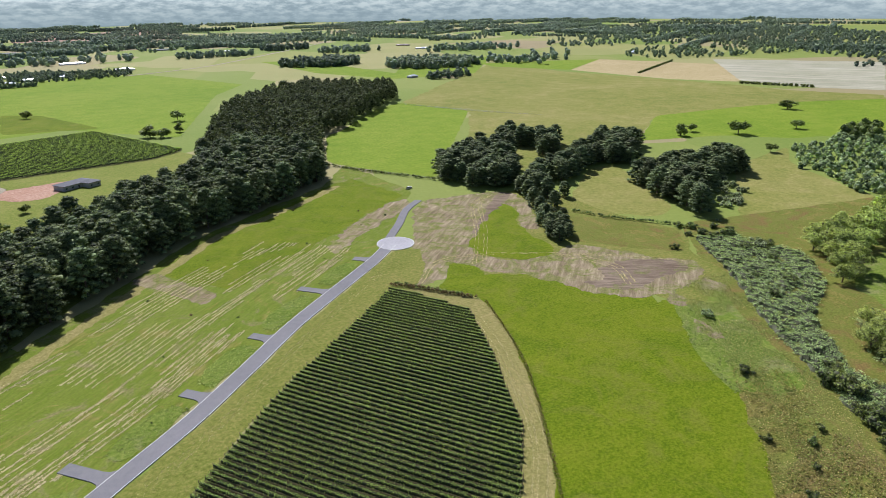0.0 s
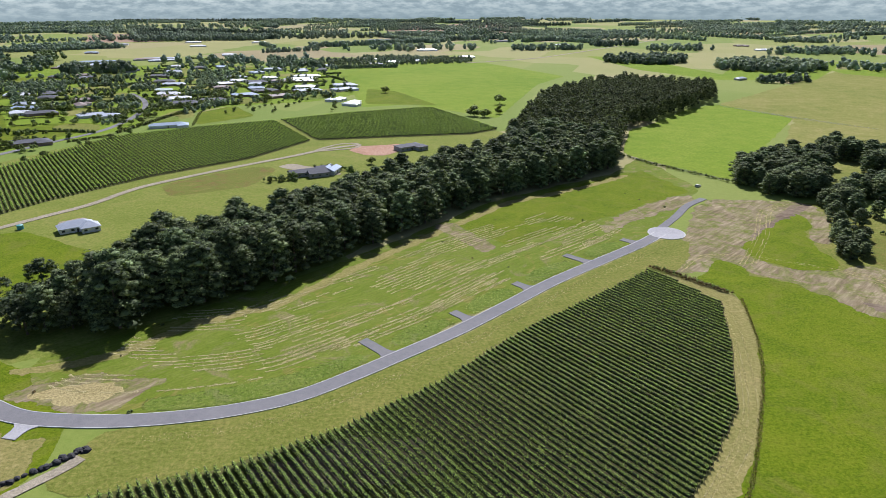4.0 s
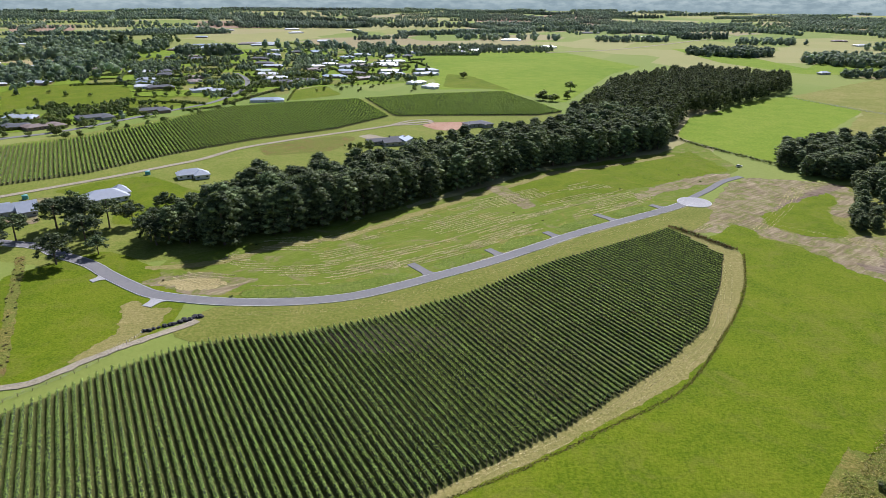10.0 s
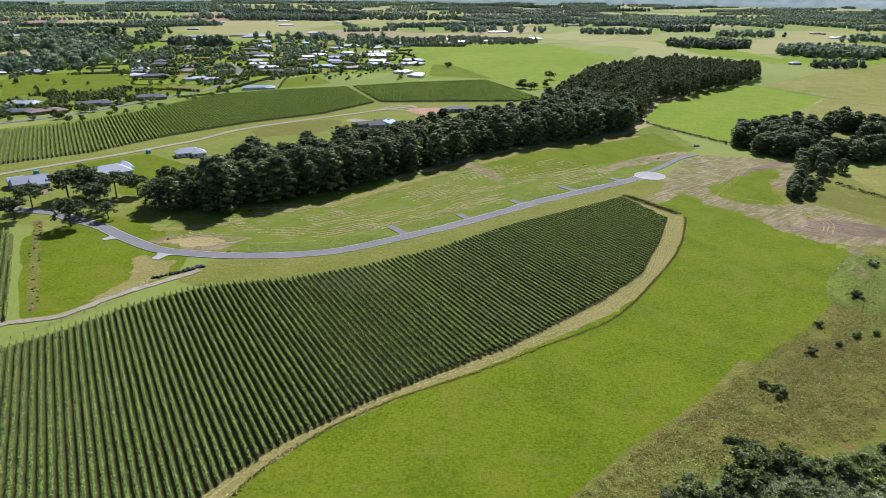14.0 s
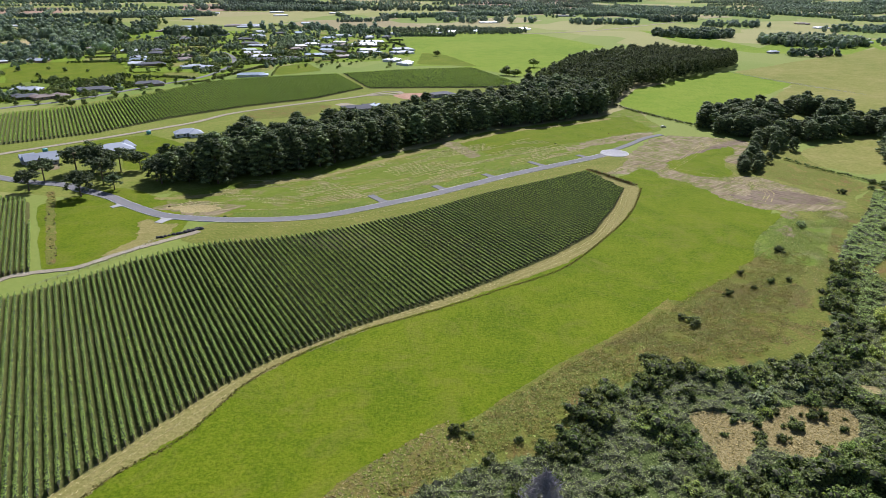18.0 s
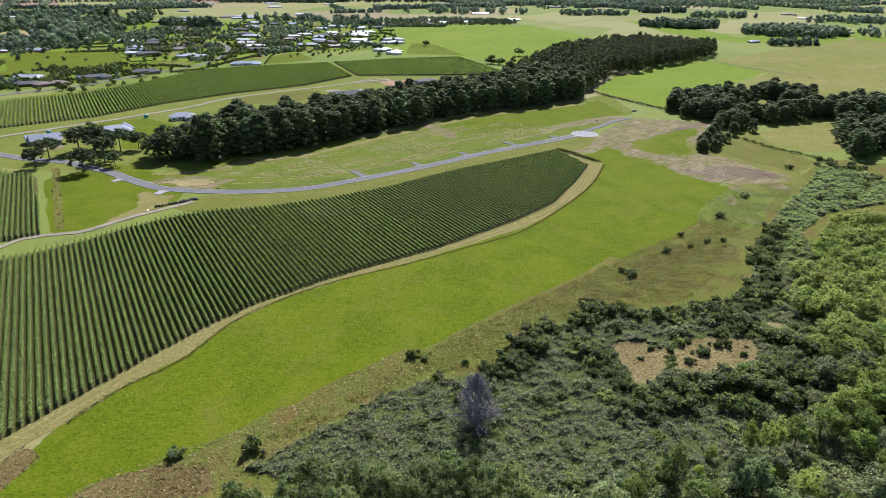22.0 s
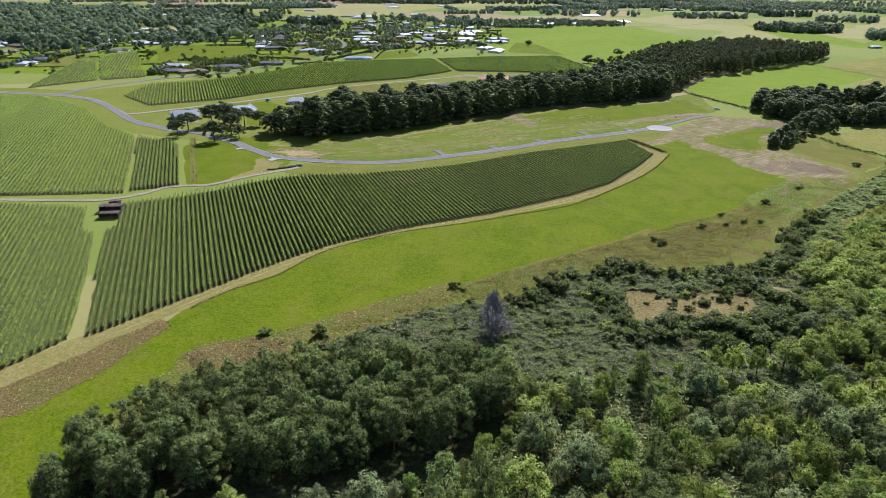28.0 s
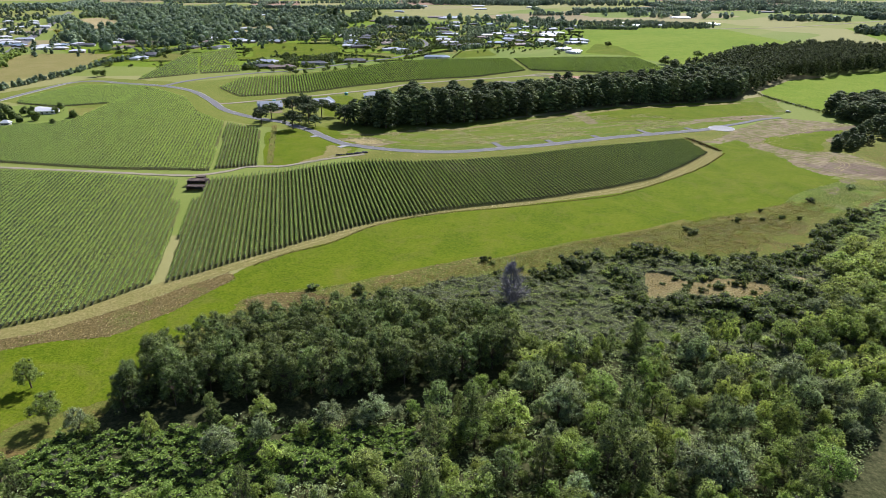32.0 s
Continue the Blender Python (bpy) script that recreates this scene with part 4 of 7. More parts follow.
# ---------------------------------------------------------------- vineyards
MAIN = [(-156, 138), (-153, 142), (-171, 174), (-151, 188), (-135, 203), (-120, 222), (-110, 230), (-100, 238), (-87, 243), (-65, 247), (-36, 260), (-5, 280)] + MAIN[9:]
i0 = NWBLK.index((-323, 166))
NWBLK = NWBLK[:i0] + [(-400, 152)] + NWBLK[i0:-1] + [(-405, 262), (-440, 200)]
SWBLK = [(-420, 130), (-340, 147)] + SWBLK[1:3] + [(-202, 165), (-185, 165), (-167, 135), (-159, 134), (-132, 91), (-106, 47)] + SWBLK[6:]
M["vine_far"] = leaf_mat("bright_vine_leaves", (0.19, 0.29, 0.05), (0.33, 0.46, 0.10), 0.4, 0.6, 0.1, spread=0.06)
ROW_A = radians(30.0)
ROW_D = np.array([-math.sin(ROW_A), math.cos(ROW_A)])
ROW_N = np.array([math.cos(ROW_A), math.sin(ROW_A)])
ROW_GAP = 2.23


def row_segments(poly, gap, offset=0.0, d=ROW_D, n=ROW_N):
    """Where rows of that gap cross a block: start and end points."""
    p = np.asarray(poly, dtype=float)
    u, w = p @ n, p @ d
    out = []
    for k in range(int(math.ceil((u.min() - offset) / gap)), int((u.max() - offset) / gap) + 1):
        s = offset + k * gap
        cuts = []
        for i in range(len(p)):
            j = (i + 1) % len(p)
            if (u[i] > s) != (u[j] > s):
                cuts.append(w[i] + (s - u[i]) / (u[j] - u[i]) * (w[j] - w[i]))
        cuts.sort()
        for a, b in zip(cuts[::2], cuts[1::2]):
            if b - a > 5:
                out.append((n * s + d * (a + rng.uniform(0.2, 1.2)), n * s + d * (b - rng.uniform(0.2, 1.2))))
    return out


def canopy(a, b, step, width, height, leaves, leaf):
    """A trained row from a to b, local to a: the dense inner growth, and the leaves that clothe its top and sides."""
    L = float(np.hypot(*(b - a)))
    d = (b - a) / L
    n = np.array([d[1], -d[0]])
    k = max(3, int(L / step) + 1)
    s = np.linspace(0, L, k)
    core = min(width, 0.9)
    prof = np.array([(-0.2, 0.45), (-0.32, 1.0), (-0.16, height - 0.35), (0.16, height - 0.35), (0.32, 1.0), (0.2, 0.45)])
    y = prof[None, :, 0] * core * rng.uniform(0.75, 1.2, (k, 6)) + rng.normal(0, 0.03, (k, 1))
    z = prof[None, :, 1] + rng.normal(0, 0.07, (k, 6))
    thin = rng.random(k) < 0.03
    y[thin] *= 0.4
    z[thin] *= 0.75
    x = s[:, None] + rng.normal(0, step * 0.15, (k, 6))
    v = np.stack([x * d[0] + y * n[0], x * d[1] + y * n[1], z], 2).reshape(-1, 3)
    i = (np.arange(k - 1) * 6)[:, None]
    f = np.concatenate([np.stack([i + j, i + j + 1, i + j + 7, i + j + 6], 2) for j in range(5)]).reshape(-1, 4)
    m = int(L * leaves)
    t, sd = rng.uniform(0, L, m), rng.uniform(-1, 1, m)
    top = rng.random(m) < 0.72
    vigour = 1 + 0.12 * np.sin(t / 1.5 * math.pi + rng.uniform(0, 6)) + 0.1 * np.sin(t / 7.0 + rng.uniform(0, 6))
    zz = np.where(top, height * (0.86 + 0.14 * vigour) + rng.normal(0, 0.09, m) - 0.12 * sd * sd, rng.uniform(0.6, height, m))
    yy = np.where(top, sd * width * 0.46, np.sign(sd) * width * rng.uniform(0.36, 0.52, m)) * vigour
    c = np.stack([t * d[0] + yy * n[0], t * d[1] + yy * n[1], zz], 1)
    up = np.where(top, 1.3, 0.35)
    nr = np.stack([sd * n[0], sd * n[1], up], 1) + rng.normal(0, 0.4, (m, 3))
    lv, lf = leaf_cards(c, nr, leaf * rng.uniform(0.6, 1.4, m))
    return v, f, lv, lf


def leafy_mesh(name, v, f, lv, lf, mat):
    """Inner growth, coloured dark in place of its shade, and leaves in one mesh, each with its own material."""
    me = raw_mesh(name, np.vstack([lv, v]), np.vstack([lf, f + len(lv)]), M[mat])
    me.materials.append(M["vine_inner_shade"])
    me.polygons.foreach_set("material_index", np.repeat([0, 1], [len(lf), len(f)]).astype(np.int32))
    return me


pm = bmesh.new()
bmesh.ops.create_cone(pm, cap_ends=True, segments=6, radius1=0.085, radius2=0.07, depth=1.95, matrix=Matrix.Translation((0, 0, 0.97)))
POST = bm_mesh("end_post", pm, M["post"])


def vine_block(poly, mat, label, group, step=0.8, width=0.92, height=2.05, leaves=7.0, leaf=0.36, offset=0.0, span=(-1e9, 1e9)):
    """Each row a thing, with its leafy canopy and a post at either end. span: the rows to build, across the block."""
    for a, b in row_segments(poly, ROW_GAP, offset):
        if not span[0] <= a @ ROW_N < span[1]:
            continue
        v, f, lv, lf = canopy(a, b, step, width, height, leaves, leaf)
        row = thing("vine_row", pose(a[0], a[1], 0), label, "vine row", group)
        part("canopy", leafy_mesh("canopy", v, f, lv, lf, mat), row)
        d = b - a
        L = np.hypot(*d)
        for q in (-0.4 / L, 1 + 0.4 / L):
            part("end_post", POST, row, pose(d[0] * q, d[1] * q, 0, 0, 0, 0))


def vine_stuff(name, poly, mat, label, step, width, height, leaves, leaf, gap=ROW_GAP, d=ROW_D, n=ROW_N):
    """A far block as one mass of rows."""
    vs, fs, k = ([], []), ([], []), [0, 0]
    for a, b in row_segments(poly, gap, 0.0, d, n):
        for i, (v, f) in enumerate(zip(*[iter(canopy(a, b, step, width, height, leaves, leaf))] * 2)):
            vs[i].append(v + np.array([a[0], a[1], 0]))
            fs[i].append(f + k[i])
            k[i] += len(v)
    tagged(new(name, leafy_mesh(name, np.vstack(vs[0]), np.vstack(fs[0]), np.vstack(vs[1]), np.vstack(fs[1]), mat)), label, "vineyard", kind="stuff")


for nm, poly in (("vineyard_floor", MAIN), ("vineyard_floor", SWBLK), ("vineyard_floor", NWBLK), ("vineyard_floor", NW2), ("vineyard_floor", FAR1), ("vineyard_floor", FAR2), ("vineyard_floor", NWTOP), ("vineyard_floor", SMA), ("vineyard_floor", SMB)):
    field(nm, poly, "vinefloor", "worn grass and soil under vine rows", "soil", 0.3, 4.0)
BROWN = [(-60, 240), (-45, 252), (-30, 258), (-14, 252), (-6, 242), (-18, 236), (-40, 232)]
field("vineyard_floor", [(-16, 268), (65, 333), (102, 358), (112, 320), (103, 292), (69, 248), (38, 217), (20, 199)], "vinesoil", "brown worked soil under vine rows", "soil", 1.5, 3.0)
field("vineyard_floor", BROWN, "dirt_dark", "brown bare soil under thinner vine rows", "soil", 2.5, 2.0)
THIN_U = 121.0
vine_block(MAIN, "vine", "long dark green trellised grapevine row with end posts", "rows of the curved vineyard", 1.5, 1.05, 1.9, 15.0, 0.34, span=(-1e9, THIN_U))
vine_block(MAIN, "vine", "narrow dark green trellised grapevine row over bare soil", "rows of the curved vineyard", 1.5, 0.9, 1.75, 14.5, 0.32, span=(THIN_U, 1e9))
vine_block(NW2, "vine", "dark green trellised grapevine row on grass", "rows of the small block", 1.5, 1.1, 2.1, 15.0, 0.35)
vine_block(SWBLK, "vine_pale", "light green trellised grapevine row beside the track", "rows of the near west block", 1.6, 1.3, 1.7, 13.0, 0.4)
vine_block(NWBLK, "vine_pale", "light green trellised grapevine row above the track", "rows of the far west block", 2.0, 1.4, 1.7, 9.0, 0.5)
vine_stuff("far_vineyard", FAR1, "vine_far", "long green vineyard of straight rows beyond the lane", 2.2, 1.3, 2.0, 5.0, 0.6, 2.9)
vine_stuff("far_vineyard", FAR2, "vine_far", "dark green vineyard behind the pine belt", 2.5, 1.35, 2.0, 4.5, 0.62, 3.1)
vine_stuff("far_vineyard", NWTOP, "vine_pale", "light green vineyard corner by the road", 2.5, 1.5, 1.7, 5.0, 0.7)
vine_stuff("far_vineyard", SMA, "vine_far", "small green vineyard by the town", 2.5, 1.3, 1.9, 3.5, 0.7, 3.2)
vine_stuff("far_vineyard", SMB, "vine_far", "small dark green vineyard by the town", 2.5, 1.5, 2.0, 3.5, 0.7, 3.6)


# ---------------------------------------------------------------- plants
def tree_proto(kind, seed):
    """Trunk and crown meshes of one tree, about the size that its kind has."""
    r = np.random.default_rng(seed)
    if kind == "conifer":
        H, R, n = 22.0 + r.uniform(-2, 2), 5.2, 64
        t = (np.arange(n) + r.uniform(0, 1, n)) / n
        z = 1.6 + t ** 0.85 * (H - 2.6)
        prof = R * np.sqrt(np.clip(1.04 - t ** 1.7, 0.02, 1)) * (0.85 + 0.15 * np.clip(t * 4, 0, 1))
        a = np.arange(n) * 2.399 + r.uniform(0, 6)
        rad = prof * r.uniform(0.5, 1.12, n)
        c = np.column_stack([np.cos(a) * rad, np.sin(a) * rad, z])
        crown = clumps_mesh("crown", c, r.uniform(1.1, 2.2, n), 44, 0.55, M["conifer"], 0.7, 0.7, 0.8)
        segs = [((0, 0, -0.3), (0.1, 0, H * 0.5), 0.42, 0.26), ((0.1, 0, H * 0.5), (0, 0.1, H - 2), 0.26, 0.06)]
    elif kind == "pine":
        H, R, n = 13.5 + r.uniform(-1, 1), 5.2, 60
        a = r.uniform(0, 6.28, n)
        rad = R * np.sqrt(r.uniform(0, 1, n))
        z = H - 1.2 - (rad / R) ** 2 * 3.0 - r.uniform(0, 5.0, n)
        c = np.column_stack([np.cos(a) * rad, np.sin(a) * rad, z])
        crown = clumps_mesh("crown", c, r.uniform(1.0, 1.7, n), 30, 0.6, M["pine"], 0.62)
        segs = [((0, 0, -0.3), (0.2, 0.1, H * 0.55), 0.32, 0.22), ((0.2, 0.1, H * 0.55), (0.1, 0.2, H - 1.5), 0.22, 0.07)]
        segs += [((0.2, 0.1, H * r.uniform(0.45, 0.6)), tuple(c[i] - (0, 0, 0.3)), 0.12, 0.05) for i in range(7)]
    elif kind in ("broad", "willow", "silver"):
        H, R, n = 9.5 + r.uniform(-1.5, 1.5), 4.0, 44
        d = r.normal(size=(n, 3))
        d[:, 2] = np.abs(d[:, 2]) * 0.9 - 0.15
        d /= np.linalg.norm(d, axis=1)[:, None]
        rad = r.uniform(0.55, 1.0, n)[:, None]
        c = d * rad * np.array([R, R, H * 0.52]) * r.uniform(0.75, 1.2, (n, 1)) + np.array([0, 0, H * 0.45])
        c[:, 2] = np.maximum(c[:, 2], 1.3)
        crown = clumps_mesh("crown", c, r.uniform(0.7, 1.45, n), 84, 0.32, M[kind], 0.85, 0.36, inner=M["inner_shade"])
        segs = [((0, 0, -0.3), (0.1, 0.1, H * 0.4), 0.26, 0.2)] + [((0.1, 0.1, H * r.uniform(0.2, 0.4)), tuple(c[i]), 0.12, 0.04) for i in range(9)]
    elif kind == "grove":
        H, R, n = 14.5 + r.uniform(-1.5, 1.5), 4.2, 64
        a = r.uniform(0, 6.28, n)
        t = r.uniform(0, 1, n)
        rad = R * np.sqrt(np.clip(1.02 - (t - 0.25) ** 2 * 1.6, 0.05, 1)) * r.uniform(0.4, 1.0, n)
        c = np.column_stack([np.cos(a) * rad, np.sin(a) * rad, 2.6 + t * (H - 3.2)])
        crown = clumps_mesh("crown", c, r.uniform(0.6, 1.3, n), 84, 0.27, M["grovey"], 0.85, 0.4, inner=M["inner_shade"])
        segs = [((0, 0, -0.3), (0.3, 0.1, H * 0.45), 0.24, 0.17)] + [((0.3, 0.1, H * r.uniform(0.2, 0.45)), tuple(c[i]), 0.11, 0.03) for i in range(12)]
    elif kind == "round":
        H, R, n = 5.5, 2.8, 18
        d = r.normal(size=(n, 3))
        d /= np.linalg.norm(d, axis=1)[:, None]
        c = d * r.uniform(0.4, 0.85, n)[:, None] * np.array([R, R, H * 0.42]) + np.array([0, 0, H * 0.52])
        crown = clumps_mesh("crown", c, r.uniform(0.8, 1.3, n), 20, 0.6, M["bush"], 0.85)
        segs = [((0, 0, -0.2), (0, 0, H * 0.5), 0.14, 0.09)]
    else:
        raise ValueError(kind)
    tv, tf = tapered(segs)
    return raw_mesh("trunk", tv, tf, M["bark"]), crown


M["grovey"] = leaf_mat("grove_leaves", (0.045, 0.07, 0.024), (0.28, 0.34, 0.13), 0.36)
PROTO = {k: [tree_proto(k, 100 * i + len(k)) for i in range(n)] for k, n in (("conifer", 6), ("pine", 4), ("broad", 5), ("willow", 4), ("silver", 3), ("grove", 4), ("round", 3))}


def tree(kind, x, y, scale, name, label, group="", wide=1.0):
    trunk, crown = PROTO[kind][int(rng.integers(len(PROTO[kind])))]
    ob = new(name)
    ob.matrix_basis = Matrix.LocRotScale((x, y, 0), Euler((0, 0, rng.uniform(0, 6.28))), (scale * wide, scale * wide, scale))
    tagged(ob, label, "tree", group)
    part("trunk", trunk, ob)
    part("crown", crown, ob)
    return ob


def bush_proto(seed, mat, per=62, size=0.27):
    r = np.random.default_rng(seed)
    n = 13
    c = np.column_stack([r.normal(0, 0.75, n), r.normal(0, 0.75, n), r.uniform(0.35, 1.5, n)])
    return clumps_mesh("shrub", c, r.uniform(0.5, 0.9, n), per, size, mat, 0.9, 0.68, inner=M["inner_shade"])


BUSH = {k: [bush_proto(900 + i + 17 * len(k), M[k]) for i in range(4)] for k in ("bush", "silver", "broad", "rust", "willow", "golden")}


def shrub(kind, x, y, scale, label, group="", name="shrub"):
    ob = new(name, BUSH[kind][int(rng.integers(4))])
    ob.matrix_basis = Matrix.LocRotScale((x, y, 0), Euler((0, 0, rng.uniform(0, 6.28))), (scale * rng.uniform(0.9, 1.3), scale * rng.uniform(0.9, 1.3), scale * rng.uniform(0.85, 1.2)))
    return tagged(ob, label, "shrub", group)


COPE = [(320, 416), (359, 425), (402, 436), (435, 411), (413, 390), (369, 384), (334, 368), (304, 341), (300, 348), (311, 370), (320, 398)]
COPF = [(230, 408), (249, 416), (236, 391), (211, 362), (203, 363), (212, 384)]
COPD2 = [(240, 432), (252, 428), (272, 452), (262, 462)]
# the dark belt of tall conifers between road and lane
BELT_N = [(-146, 368), (-124, 390), (-98, 412), (-67, 438), (-40, 477), (-8, 513), (33, 552), (71, 572), (100, 640), (130, 660), (175, 615)]
BELT_S[0] = (-150, 322)
BELT = [(x, y + 4) for x, y in BELT_S] + BELT_N[::-1]
for x, y in scatter(BELT, 9.0, 0.32):
    tree("conifer", x, y, rng.uniform(0.85, 1.2) * (0.8 if x < -132 else float(np.interp(x, (-100, -60), (1.1, 0.97)))), "conifer", "tall dark conifer in a dense belt", "conifers of the belt", 1.25)
pts = scatter(WOOD, 10.5, 0.32)
wood_mass("far_wood", pts, "conifer", rng.uniform(0.8, 1.05, len(pts)), 1.4, "dense dark conifer wood on the plain", "wood")
for poly in (COPA, COPB, COPC, COPD, COPE, COPF, COPD2):
    for x, y in scatter(poly, 8.4, 0.34):
        tree("conifer", x, y, rng.uniform(0.55, 0.82) * (0.6 if poly is COPF else 1), "copse_tree", "dark rounded tree in a copse", "copse trees", 1.6)

for x, y, k in ((263, 436, 0.6), (247, 435, 0.55), (255, 426, 0.62), (266, 422, 0.5), (237, 419, 0.55), (246, 410, 0.5), (229, 404, 0.5), (221, 391, 0.5), (213, 379, 0.48), (207, 367, 0.42), (214, 366, 0.38)):
    tree("conifer", x, y, k, "copse_tree", "dark rounded tree in a copse", "copse trees", 1.5)

# open-grown pines by the near houses
for x, y, s in ((-224, 336, 1.1), (-222, 317, 1.0), (-188, 308, 1.2), (-187, 332, 1.3), (-175, 320, 0.75), (-178, 362, 0.95), (-188, 357, 1.2), (-207, 360, 1.4), (-214, 354, 1.35), (-200, 357, 1.3), (-153, 333, 1.2), (-150, 347, 1.25), (-167, 380, 1.0), (-160, 350, 1.1), (-158, 338, 1.15)):
    tree("pine", x, y, s, "pine", "spreading dark pine on the lawn", "pines by the houses", 1.2)

# single trees in the paddocks
for x, y, s, w in ((6, 999, 1.9, 1.1), (94, 797, 2.2, 1.5), (104, 790, 1.9, 1.4), (139, 878, 2.3, 1.2), (124, 809, 1.8, 1.0), (491, 502, 2.2, 1.2), (515, 508, 1.6, 1.1), (539, 475, 2.5, 1.3), (712, 525, 2.2, 1.5), (606, 457, 1.7, 1.4), (490, 415, 1.5, 1.2)):
    tree("round", x, y, s, "tree", "single dark round-headed tree in a paddock", "paddock trees", w)


# ---------------------------------------------------------------- wetland
def bramble(poly, holes, step, label, base=0.7, amp=2.1, per=13, leaf=0.4, mat="bramble", sheet=True):
    """A low heaving thicket of leaves over the ground."""
    p = np.asarray(poly, float)
    x0, y0, x1, y1 = p[:, 0].min(), p[:, 1].min(), p[:, 0].max(), p[:, 1].max()
    nx, ny = int((x1 - x0) / step) + 1, int((y1 - y0) / step) + 1
    gx, gy = np.meshgrid(x0 + np.arange(nx) * step, y0 + np.arange(ny) * step)
    ok = inside(poly, gx, gy)
    for h in holes:
        ok &= ~inside(h, gx, gy)
    hgt = np.array([[base + amp * (0.8 * noise.noise((x * 0.16, y * 0.16, 0)) + 0.9 * noise.noise((x * 0.45, y * 0.45, 5))) for x, y in zip(r, s)] for r, s in zip(gx, gy)])
    hgt = np.where(ok, np.clip(hgt, -0.2, 4.0), -0.3)
    v = np.column_stack([(gx + rng.uniform(-0.4, 0.4, gx.shape) * step).ravel(), (gy + rng.uniform(-0.4, 0.4, gx.shape) * step).ravel(), hgt.ravel()])
    i, j = np.meshgrid(np.arange(nx - 1), np.arange(ny - 1))
    k = (i + j * nx).ravel()
    okr = ok.ravel()
    live = okr[k] | okr[k + 1] | okr[k + nx] | okr[k + nx + 1]
    k = k[live]
    f = np.column_stack([k, k + 1, k + nx + 1, k + nx])
    bv = v[f].reshape(-1, 3)
    f = np.arange(len(bv)).reshape(-1, 4)
    src = np.flatnonzero(okr & (hgt.ravel() > 0.15))
    src = np.repeat(src, per)
    c = v[src] + np.column_stack([rng.uniform(-0.6, 0.6, (len(src), 2)) * step, rng.uniform(0, 0.35, len(src))])
    lv, lf = leaf_cards(c, rng.normal(0, 0.6, (len(src), 3)) + (0, 0.35, 1.5), leaf * rng.uniform(0.5, 1.4, len(src)))
    bv[:, 2] -= 0.35
    if not sheet:
        bv, f = bv[:0], f[:0]
    me = raw_mesh("bramble_thicket", np.vstack([bv, lv]), np.vstack([f, lf + len(bv)]), M[mat])
    # the sheet below the leaves is coloured dark like the shade in the gaps
    me.materials.append(M["inner_shade"])
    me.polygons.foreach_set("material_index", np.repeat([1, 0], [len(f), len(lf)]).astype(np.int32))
    return tagged(new("bramble_thicket", me), label, "thicket", kind="stuff")


BRAMBLE = [(-24, 56), (-8, 72), (8, 86), (22, 94), (38, 97), (46, 101), (58, 118), (78, 136), (105, 138), (132, 145), (148, 160), (162, 180), (185, 215), (200, 200), (185, 165), (168, 110), (150, 66), (100, 50), (60, 42), (40, 40), (10, 46)]
field("fern_ground", BRAMBLE, "fernfloor", "dim mossy ground under ferns and brambles", "grass", 2.0, 3.0)
field("clearing", CLEAR, "tan", "tan dry-grass clearing among dark shrubs", "grass", 0.8, 1.5)
for q in ([(139, 132), (145, 131), (149, 124), (142, 117), (136, 121)], [(144, 119), (150, 117), (147, 111), (142, 114)], [(131, 116), (138, 119), (136, 111), (129, 108)]):
    field("clearing", q, "tan", "small dry-grass patch among dark shrubs", "grass", 0.6, 1.2)
bramble(BRAMBLE, [CLEAR], 1.15, "tangled grey-green bramble and fern thicket", 0.8, 1.5, 15, 0.36)

FERNBED = [(-24, 56), (-5, 78), (15, 98), (40, 112), (50, 104), (62, 92), (70, 78), (66, 60), (40, 50), (10, 50)]
for x, y in scatter(BRAMBLE, 7.6, 0.5, [CLEAR]):
    if rng.random() < (0.22 if inside(FERNBED, np.array([x]), np.array([y]))[0] else 0.66):
        k = 0.5 + 0.75 * noise.noise((x * 0.05, y * 0.05, 11)) + rng.normal(0, 0.12)
        shrub("bush" if k < 0.33 else ("broad" if k < 0.6 else ("silver" if k < 0.76 else "willow")), x, y, rng.uniform(0.5, 1.5), "leafy shrub standing in brambles", "shrubs in the brambles", "thicket_bush")


def band(pts, width, step):
    c = curve_through(pts, step)
    n = sides(c)
    return c + n * rng.uniform(-width / 2, width / 2, (len(c), 1)) + rng.normal(0, step * 0.25, c.shape)


# dark shrubs round the clearing
for x, y in np.vstack([band([(45, 94), (49, 102), (55, 110), (60, 118), (69, 127), (78, 135)], 9, 1.7), band([(80, 134), (93, 132), (107, 131), (117, 133), (134, 138), (150, 155), (160, 182), (185, 212)], 9, 2.0), band([(71, 88), (86, 88), (108, 88), (121, 91), (140, 98)], 9, 1.8), band([(74, 81), (93, 80), (106, 80), (130, 84)], 8, 2.0), band([(69, 111), (75, 108), (80, 100), (72, 97)], 12, 1.4), band([(128, 128), (138, 118), (146, 104)], 8, 2.2)]):
    if not inside(CLEAR, np.array([x]), np.array([y]))[0] and rng.random() < 0.62 and noise.noise((x * 0.09, y * 0.09, 1)) > -0.22:
        shrub("bush", x, y, rng.uniform(1.0, 2.6), "dense dark green shrub beside the clearing", "shrubs round the clearing")
for x, y, k in ((110, 110, 1.2), (111.5, 109, 0.9), (117, 114, 1.0), (120, 114, 1.1), (123, 108, 0.7), (104, 104, 0.8), (98, 105, 1.0), (97, 102, 0.9), (100, 110, 0.7), (94, 112, 0.9), (89, 106, 0.5), (113, 103, 0.4), (126, 113, 0.4), (108, 116, 0.6), (134, 110, 1.0)):
    shrub("bush", x, y, k, "small dark shrub in dry grass", "shrubs in the clearing")
